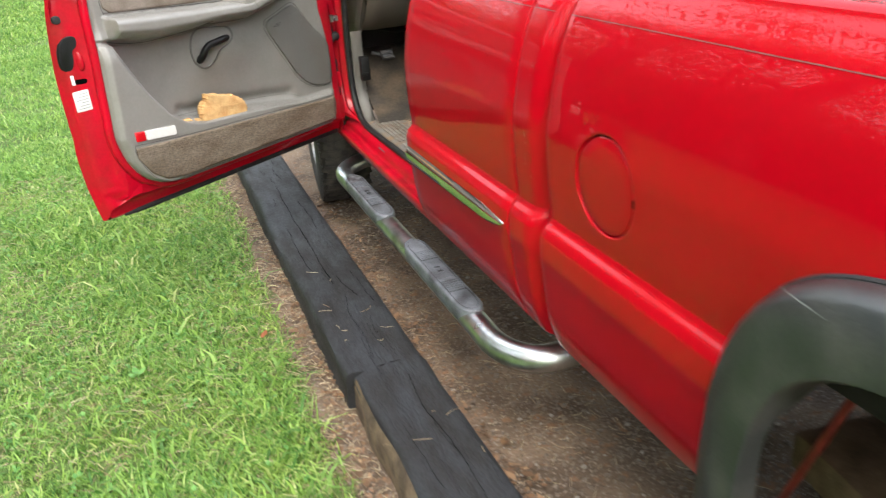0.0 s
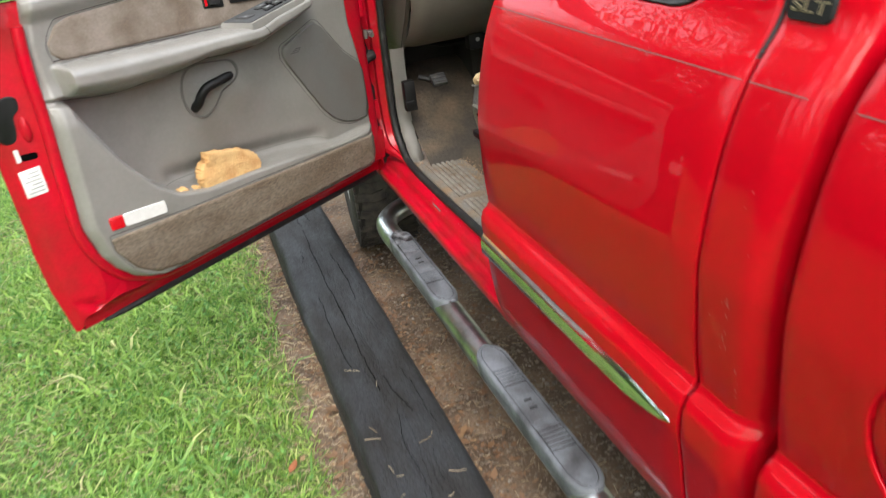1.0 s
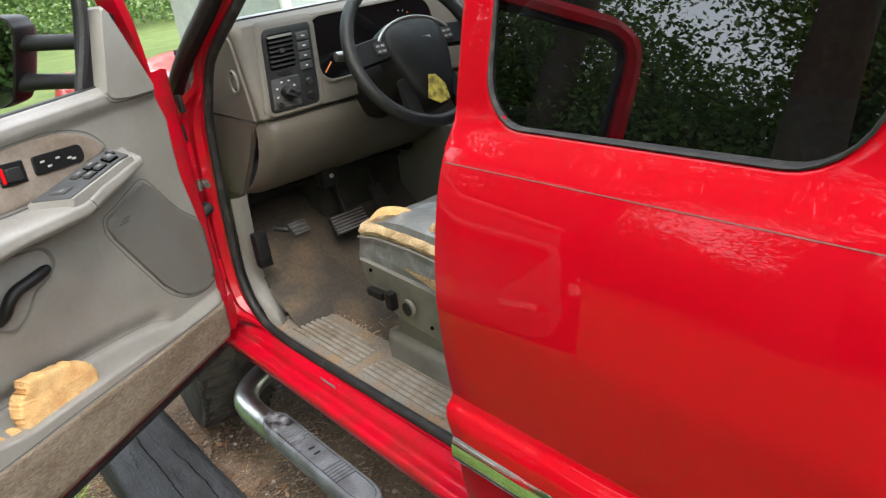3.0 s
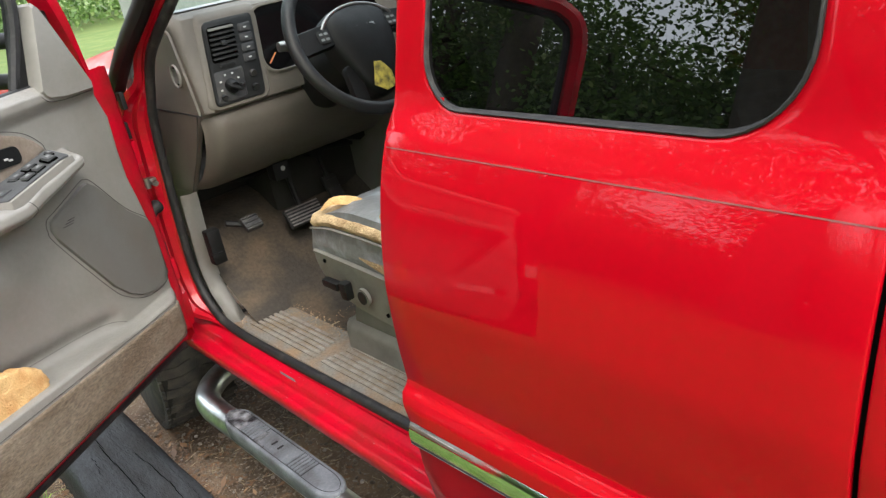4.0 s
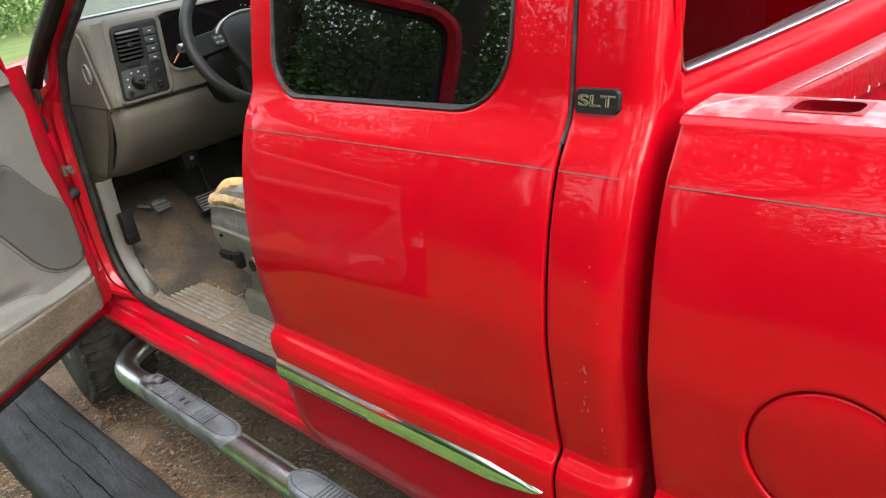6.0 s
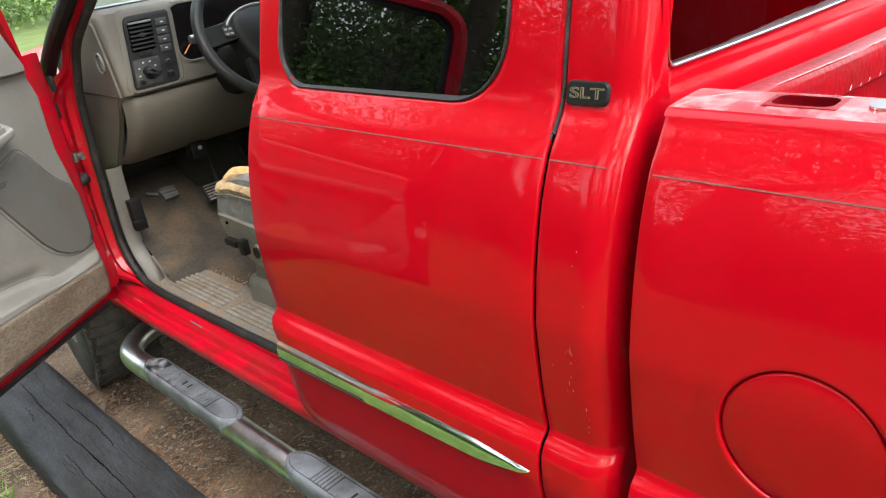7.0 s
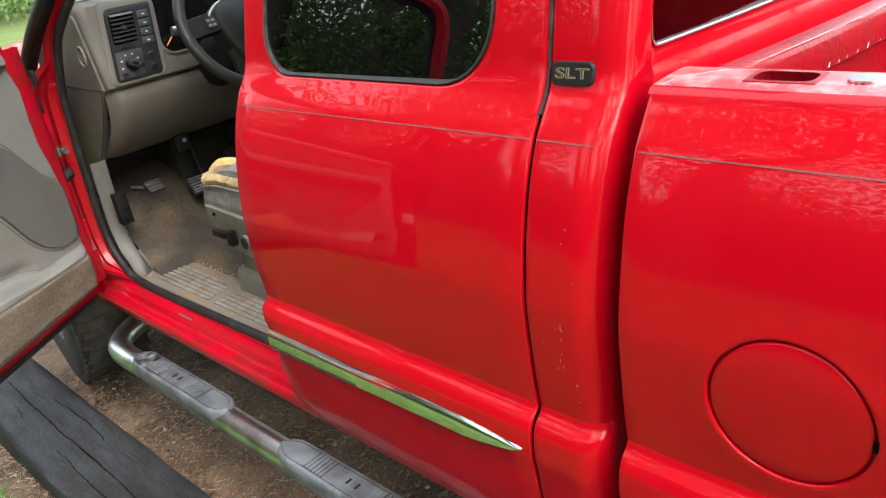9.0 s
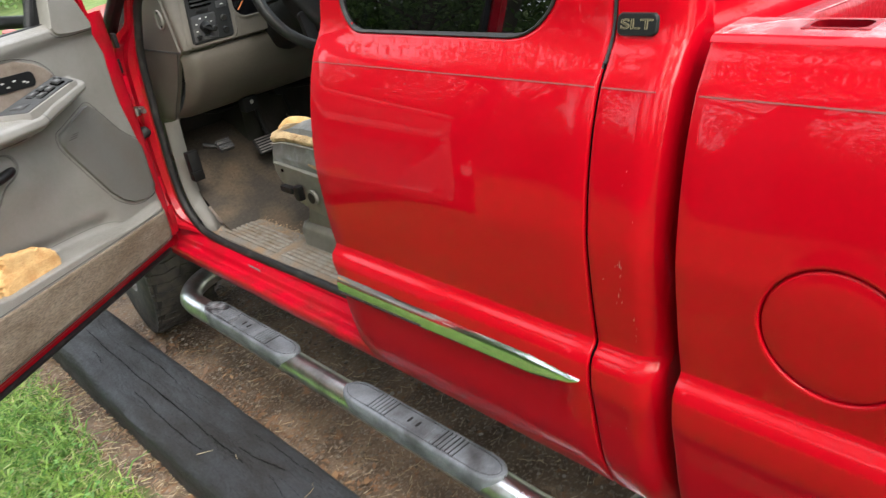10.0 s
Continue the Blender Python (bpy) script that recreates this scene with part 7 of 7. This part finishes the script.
STRAW = leaf_mat("dry_straw", (0.20, 0.125, 0.065), (0.34, 0.24, 0.13), (0.48, 0.40, 0.26), 0.1)
straws("straw_litter", 800, (-0.16, 0.5, -0.6, 2.3), 0.010, 0.05, 0.0007, STRAW, "dry straw and pine needles on the gravel")
straws("straw_litter", 4500, (-1.9, -0.45, 0.0, 3.6), 0.02, 0.07, 0.0009, STRAW, "dead straw lying in the lawn", 0.018)
straws("straw_litter", 1500, (-0.53, -0.37, -0.4, 3.3), 0.008, 0.04, 0.0009, STRAW, "dry clippings along the timber")

# flakes of dead leaf along the timber
LITTER = leaf_mat("leaf_litter", (0.10, 0.055, 0.030), (0.34, 0.22, 0.12), (0.22, 0.12, 0.06), 0.1)
V, F = [], []
for k in range(1700):
    x, y = -0.115 + abs(rng.normal(0, 0.07)), rng.uniform(-0.6, 2.3)
    if k > 900:
        x, y = -0.37 - abs(rng.normal(0, 0.06)), rng.uniform(-0.4, 3.2)
    a, s, t = rng.uniform(0, 6.28), rng.uniform(0.004, 0.013) * (1 + 0.8 * (rng.uniform(0, 1) > 0.88)), rng.uniform(-0.4, 0.4)
    c, q = np.array([np.cos(a), np.sin(a), t]), np.array([-np.sin(a), np.cos(a), -t * 0.5])
    o, b = np.array([x, y, 0.004 + 0.4 * s]), len(V)
    V += [tuple(o - c * s), tuple(o + q * s * 0.5 + c * s * 0.2), tuple(o + c * s), tuple(o - q * s * 0.45 - c * s * 0.1)]
    F.append((b, b + 1, b + 2, b + 3))
soup("leaf_litter", V, F, LITTER, "brown leaf flakes on the gravel beside the timber", "litter")

# ---- timber border ----
def timber(name, x0, x1, y0, y1, h, m, label, seed, cracks):
    b = bmesh.new()
    ny, sec = 130, [(0, -0.02), (0, 0.3), (0, 0.8), (0.04, 0.95), *[(0.10 + 0.05 * k, 1.0) for k in range(17)], (0.96, 0.95), (1, 0.8), (1, 0.3), (1, -0.02)]
    rows = []
    for k in range(ny + 1):
        y = y0 + (y1 - y0) * k / ny
        r = []
        for i, (s, q) in enumerate(sec):
            n1 = noise.noise((seed + s * 2, y * 1.6, q))
            n2 = noise.noise((seed + s * 9, y * 5, q * 3))
            wob = 0.013 * n1 + 0.008 * n2
            dent = 0.0
            for cx, cy0, cy1, dp in cracks:
                if cy0 < y < cy1:
                    dent += dp * math.exp(-((s - cx - 0.03 * noise.noise((seed, y * 4, 9))) / 0.035) ** 2)
            edge = 0.010 * max(0.0, noise.noise((seed + 5, y * 3.1, s * 2))) * (1 if s < 0.12 or s > 0.9 else 0)
            r.append((x0 + (x1 - x0) * s + wob * (1 if i < 4 else -1 if i > 20 else 0.3) + 0.008 * noise.noise((seed, y * 0.8, 7)), y + 0.006 * noise.noise((s * 6, q * 3, seed)), max(-0.03, q * h + (0.007 * n1 + 0.006 * n2 - dent) * (q > 0.5) - edge * (q > 0.9))))
        rows.append(r)
    vs = grid(b, rows)
    b.faces.new(vs[0])
    b.faces.new(vs[-1])
    return part(name, b, m, None, label, 50, category="timber", group="timber border", kind="")


front_tie = timber("landscape_timber", -0.378, -0.122, 0.46, 3.35, 0.125, TIE, "black creosoted timber with long cracks, edging the lawn", 2.0, ())
near_tie = timber("landscape_timber", -0.345, -0.118, -1.6, 0.456, 0.128, TIE, "black creosoted timber with a weathered grey-brown side", 11.0, ())
# long drying cracks: narrow dark grooves let into the top
TIES = {}


def tie_top(parent, x, y):
    x0, x1, h, sd = TIES[parent.name]
    s = (x - x0) / (x1 - x0)
    return h + 0.007 * noise.noise((sd + s * 2, y * 1.6, 1.0)) + 0.006 * noise.noise((sd + s * 9, y * 5, 3.0)) + 0.0032


TIES[front_tie.name], TIES[near_tie.name] = (-0.378, -0.122, 0.125, 2.0), (-0.352, -0.118, 0.128, 11.0)


def crack(parent, pts, wmax, seed):
    """A jagged crack of short slivers, each stepping a little to the side."""
    b = bmesh.new()
    path = smooth_path(pts, 24)
    i, k = 0, 0
    while i < len(path) - 4:
        n = min(len(path) - 1 - i, 7 + int(6 * abs(noise.noise((seed, k * 1.7, 3)))) )
        side_step = 0.007 * noise.noise((seed, k * 1.31, 8))
        rows = []
        for q in range(n + 1):
            p, s = path[i + q], q / n
            w = wmax * (0.12 + math.sin(math.pi * s) ** 0.8) * (0.6 + 0.9 * abs(noise.noise((seed, k * 0.9, 0))))
            x = p.x + side_step + 0.010 * (s - 0.5) * noise.noise((seed, k * 2.3, 5)) + 0.0025 * noise.noise((seed, (i + q) * 0.8, 2))
            z = tie_top(parent, x, p.y)
            rows.append([(x - w, p.y, z), (x, p.y, z - 0.0006), (x + w, p.y, z)])
        grid(b, rows)
        i += max(3, n - 2)
        k += 1
    part("crack", b, SEAM, parent, "open drying crack")


crack(front_tie, [(-0.255, 2.3, 0), (-0.262, 1.9, 0), (-0.258, 1.5, 0), (-0.262, 1.2, 0), (-0.26, 1.05, 0)], 0.0017, 1)
crack(front_tie, [(-0.232, 1.13, 0), (-0.22, 1.0, 0), (-0.205, 0.92, 0)], 0.0015, 4)
crack(front_tie, [(-0.20, 2.0, 0), (-0.19, 1.8, 0), (-0.195, 1.6, 0)], 0.0014, 8)
crack(front_tie, [(-0.24, 0.95, 0), (-0.265, 0.8, 0), (-0.255, 0.66, 0), (-0.27, 0.5, 0)], 0.0009, 9)
crack(near_tie, [(-0.20, 0.40, 0), (-0.215, 0.2, 0), (-0.20, 0.0, 0), (-0.21, -0.4, 0)], 0.0009, 12)
crack(front_tie, [(-0.31, 1.7, 0), (-0.315, 1.4, 0), (-0.31, 1.2, 0)], 0.0012, 6)
for k in range(22):
    tie, lo, hi = (front_tie, 0.55, 2.9) if k < 15 else (near_tie, -0.9, 0.35)
    x, y, ln = rng.uniform(-0.345, -0.15), rng.uniform(lo, hi), rng.uniform(0.08, 0.32)
    crack(tie, [(x, y, 0), (x + rng.uniform(-0.01, 0.01), y - ln * 0.5, 0), (x + rng.uniform(-0.015, 0.015), y - ln, 0)], rng.uniform(0.0003, 0.0008), 30 + k)
# weathered end and side of the near timber, where the black has split off
b = bmesh.new()
rows = []
for k in range(30):
    y = 0.435 - 0.02 * k
    rows.append([(-0.358 + 0.010 * noise.noise((y * 6, z * 12, 0)) + (0.012 if z > 0.1 else 0), y, z + 0.01 * noise.noise((y * 5, 3, z))) for z in (-0.01, 0.03, 0.06, 0.09, 0.115)])
grid(b, rows)
part("weathered_side", b, TIE_RAW, near_tie, "split weathered timber side")
straws("straw_litter", 16, (-0.36, -0.14, -0.3, 1.4), 0.006, 0.05, 0.0007, STRAW, "clippings on the timber", 0.131)

# ---- blocks and rod in the empty wheel well ----
def block(lo, hi, turn, label):
    b = bmesh.new()
    box(b, lo, hi, 0.006, 2)
    c = (Vector(lo) + Vector(hi)) / 2
    bmesh.ops.rotate(b, verts=b.verts, cent=c, matrix=Matrix.Rotation(radians(turn), 3, "Z"))
    return part("wood_block", b, WOODB, None, label, category="wood block", group="cribbing")


block((0.12, -1.30, -0.012), (0.85, -0.98, 0.14), 4, "rough brown timber block under the axle")
block((0.15, -0.90, -0.012), (0.85, -0.62, 0.14), -3, "rough brown timber block on the gravel")
block((0.16, -1.28, 0.14), (0.34, -0.60, 0.26), 6, "split brown plank laid across the blocks")
block((0.46, -1.30, 0.14), (0.66, -0.58, 0.26), -5, "split brown plank laid across the blocks")
block((0.17, -0.88, 0.26), (0.80, -0.66, 0.36), 9, "rough brown timber block stacked under the frame")
block((0.15, -1.24, 0.26), (0.76, -1.02, 0.37), -4, "rough brown timber block stacked under the axle")
block((0.22, -1.10, 0.37), (0.40, -0.62, 0.45), -9, "pale split plank on top of the stack")
block((0.48, -1.06, 0.37), (0.66, -0.60, 0.46), 5, "grey-brown plank on top of the stack")
bm = bmesh.new()
tube(bm, [(0.45, ARCH_Y, 0.48), (1.45, ARCH_Y, 0.48)], 0.05, 14)
tube(bm, [(0.34, ARCH_Y, 0.48), (0.36, ARCH_Y, 0.48), (0.45, ARCH_Y, 0.48)], [0.15, 0.16, 0.16], 24)
part("rear_axle", bm, UNDER, truck, "rusty rear axle and drum")
bm = bmesh.new()
tube(bm, [(0.25, -0.506, -0.01), (0.25, -0.636, 0.36), (0.25, -0.80, 0.82)], 0.0085, 10)
part("steel_rod", bm, RODRED, None, "rusty red steel rod leaning in the wheel well", category="rod")

# ---- crumbs and soil on the sill and mat ----
CRUMB = leaf_mat("crumbs", (0.16, 0.08, 0.04), (0.28, 0.15, 0.075), (0.45, 0.32, 0.18), 0.0)
V, F = [], []
for k in range(1500):
    s = rng.uniform(0.0008, 0.0020) * (1 + 0.9 * (rng.uniform(0, 1) > 0.9))
    t = rng.uniform(0, 1)
    if k < 900:
        x, y, z = 0.250 + rng.normal(0, 0.015), 0.75 + 0.95 * t, 0.5452
    elif k < 1080:
        x, y, z = rng.uniform(0.115, 0.25), 1.69 - abs(rng.normal(0, 0.05)), 0.5455
    else:
        x, y, z = rng.uniform(0.27, 0.62), rng.uniform(1.25, 1.62), 0.510
    b = len(V)
    V += [(x - s, y - s * 0.6, z), (x + s, y - s, z), (x + s * 0.4, y + s, z), (x, y, z + s)]
    F += [(b, b + 1, b + 3), (b + 1, b + 2, b + 3), (b + 2, b, b + 3)]
soup("soil_crumbs", V, F, CRUMB, "soil crumbs and bits of straw on the sill", "crumbs")
straws("straw_litter", 26, (0.28, 0.60, 1.28, 1.58), 0.01, 0.05, 0.0010, STRAW, "bits of straw on the floor mat", 0.512)

# ---- trees, hedge and buildings round the lawn ----
BARK = mat("bark", (0.085, 0.068, 0.052), 0.95, 0, 0.4, 10.0, 1.0, 30.0)
LEAF = leaf_mat("tree_leaf", (0.055, 0.115, 0.028), (0.30, 0.38, 0.15), (0.16, 0.26, 0.07), 0.45)


def tree(h, rad, seed, label, leaves=5200, low=0.18, leaf=1.0):
    rg = np.random.default_rng(seed)
    t = tagged(new("tree"), label, "tree", "trees round the lawn")
    b = bmesh.new()
    n = 9
    tube(b, [(0.25 * math.sin(seed + k * 0.6) * k / n, 0.25 * math.cos(seed * 1.3 + k * 0.5) * k / n, -0.3 + h * 0.85 * k / n) for k in range(n + 1)], [0.03 * h * (1 - 0.85 * k / n) ** 0.8 + 0.02 for k in range(n + 1)], 10)
    ends = []
    for k in range(16):
        z = h * (low + 0.6 * k / 16)
        a, ln = rg.uniform(0, 6.28), rad * rg.uniform(0.6, 1.0) * (1 - 0.5 * k / 16)
        e = Vector((math.cos(a) * ln, math.sin(a) * ln, z + ln * rg.uniform(0.2, 0.6)))
        tube(b, smooth_path([(0, 0, z), tuple(e * 0.5 + Vector((0, 0, z * 0.55))), tuple(e)], 3), [0.012 * h * (1 - 0.13 * q) * 0.6 for q in range(7)], 6)
        ends.append(e)
        ends.append(e * 0.65 + Vector((0, 0, z * 0.4)))
    ends.append(Vector((0, 0, h * 0.9)))
    part("trunk", b, BARK, t)
    cen = np.array([e[:] for e in ends])
    idx = rg.integers(0, len(cen), leaves)
    pos = cen[idx] + rg.normal(0, 1, (leaves, 3)) * np.array([rad * 0.22, rad * 0.22, rad * 0.17])
    s = leaf * rg.uniform(0.045, 0.095, leaves)[:, None]
    a = rg.normal(0, 1, (leaves, 3))
    a /= np.linalg.norm(a, axis=1)[:, None]
    c = np.cross(a, rg.normal(0, 1, (leaves, 3)))
    c /= np.linalg.norm(c, axis=1)[:, None]
    v = np.stack([pos - a * s, pos + c * s * 0.55, pos + a * s, pos - c * s * 0.55], 1).reshape(-1, 3)
    f = np.arange(leaves)[:, None] * 4 + np.array([[0, 1, 2, 3]])
    soup("crown", v, f, LEAF, "", "", "", t)
    return t


kinds = [tree(11, 3.6, 3, "tall leafy green tree at the lawn's edge", 8500, 0.10, 1.15), tree(8, 3.0, 8, "leafy green tree at the lawn's edge", 7500, 0.10, 1.15), tree(5, 2.6, 13, "low spreading green tree at the lawn's edge", 9000, 0.04, 1.15)]
spots = []
# tall sparse trees that overhang the lawn
tall = tree(14, 4.2, 21, "tall tree overhanging the lawn", 19000, 0.36, 1.05)
tall.matrix_basis = Matrix.Translation((-7.2, -1.6, 0.1))
for x, y, a in ((-7.8, -7.5, 1.3), (-8.0, 3.4, 2.9), (-6.8, -13.0, 4.4), (-9.0, 13.5, 0.6), (-10.0, 9.0, 2.1), (-0.5, 17.5, 3.7)):
    copy_thing(tall, Matrix.Translation((x, y, 0.1)) @ Matrix.Rotation(a, 4, "Z"))
for k in range(24):
    spots.append((-10.0 - 2.0 * rng.uniform(0, 1) - (3.5 if k % 2 else 0), -17 + 1.8 * k + rng.uniform(-0.6, 0.6)))
for k in range(10):
    spots.append((-13 + 4.6 * k + rng.uniform(-1, 1), 24 + rng.uniform(-2, 4)))
for k in range(6):
    spots.append((-9 + 6 * k, -19 + rng.uniform(-2, 2)))
for k in range(5):
    spots.append((44 + rng.uniform(-2, 3), -24 + 12 * k))
for k, (x, y) in enumerate(spots):
    src = kinds[(k * 2 + k // 3) % 3]
    s = float(rng.uniform(0.85, 1.2))
    m = Matrix.Translation((x, y, 0.3)) @ Matrix.Rotation(float(rng.uniform(0, 6.28)), 4, "Z")
    if k < 3:
        kinds[k].matrix_basis = m
    else:
        copy_thing(src, m)
# undergrowth between the trees
N = 90000
rg = np.random.default_rng(77)
side = rg.uniform(0, 1, N)
px = np.where(side < 0.5, -12.8 + rg.normal(0, 1.2, N), rg.uniform(-16, 26, N))
py = np.where(side < 0.5, rg.uniform(-20, 26, N), np.where(side < 0.8, 24 + rg.normal(0, 1.3, N), -20 + rg.normal(0, 1.3, N)))
pz = np.abs(rg.normal(0, 1.1, N)) + 0.2
pos = np.stack([px, py, pz], 1)
s = rg.uniform(0.04, 0.10, N)[:, None]
a = rg.normal(0, 1, (N, 3))
a /= np.linalg.norm(a, axis=1)[:, None]
c = np.cross(a, rg.normal(0, 1, (N, 3)))
c /= np.linalg.norm(c, axis=1)[:, None]
soup("undergrowth", np.stack([pos - a * s, pos + c * s * 0.6, pos + a * s, pos - c * s * 0.6], 1).reshape(-1, 3), np.arange(N)[:, None] * 4 + np.array([[0, 1, 2, 3]]), LEAF, "dense green undergrowth below the trees", "undergrowth")
# deep woods behind, clump on clump, with gaps towards the top
def woods(name, count, clumps, x0, x1, y0, y1, top, label, seed):
    q = np.random.default_rng(seed)
    cx, cy = q.uniform(x0, x1, clumps), q.uniform(y0, y1, clumps)
    cz = top * q.uniform(0, 1, clumps) ** 1.15
    i = q.integers(0, clumps, count)
    pos = np.stack([cx[i], cy[i], cz[i]], 1) + q.normal(0, 1, (count, 3)) * np.array([0.6, 0.6, 0.45])
    pos[:, 2] = np.abs(pos[:, 2])
    s = q.uniform(0.06, 0.12, count)[:, None]
    a = q.normal(0, 1, (count, 3))
    a /= np.linalg.norm(a, axis=1)[:, None]
    c = np.cross(a, q.normal(0, 1, (count, 3)))
    c /= np.linalg.norm(c, axis=1)[:, None]
    soup(name, np.stack([pos - a * s, pos + c * s * 0.6, pos + a * s, pos - c * s * 0.6], 1).reshape(-1, 3), np.arange(count)[:, None] * 4 + np.array([[0, 1, 2, 3]]), LEAF, label, "woods")


woods("woods", 160000, 750, -18, -12.5, -24, 30, 5.6, "deep green woods along the lawn", 5)
woods("woods", 60000, 400, -14, 26, 27, 31, 6.0, "deep green woods beyond the lawn", 6)
# grey outbuilding seen through the windscreen
SIDING = mat("grey_siding", (0.30, 0.33, 0.32), 0.8, 0, 0.15, 2.0, 0.2, 30.0)
shed = tagged(new("outbuilding"), "plain grey outbuilding with a pale corner post", "outbuilding")
shed.location = (6.6, 11.0, 0)
bm = bmesh.new()
box(bm, (4.3, 9.0, -0.1), (9.0, 13.0, 2.9))
part("wall", bm, SIDING, shed)
for k in range(14):
    bm = bmesh.new()
    box(bm, (4.28, 8.972, 0.05 + 0.2 * k), (9.02, 9.0, 0.24 + 0.2 * k), 0.004, 1)
    part("siding_board", bm, SIDING, shed)
bm = bmesh.new()
box(bm, (4.20, 8.94, -0.1), (4.32, 9.02, 2.9), 0.01)
part("corner_post", bm, PAPER, shed, "pale corner post")
bm = bmesh.new()
rows = [[(x, y, z) for x in (3.9, 9.4)] for y, z in ((8.6, 2.85), (8.6, 2.93), (11.0, 4.0), (13.4, 2.93), (13.4, 2.85), (8.6, 2.85))]
grid(bm, rows)
part("roof", bm, UNDER, shed, "dark roof")
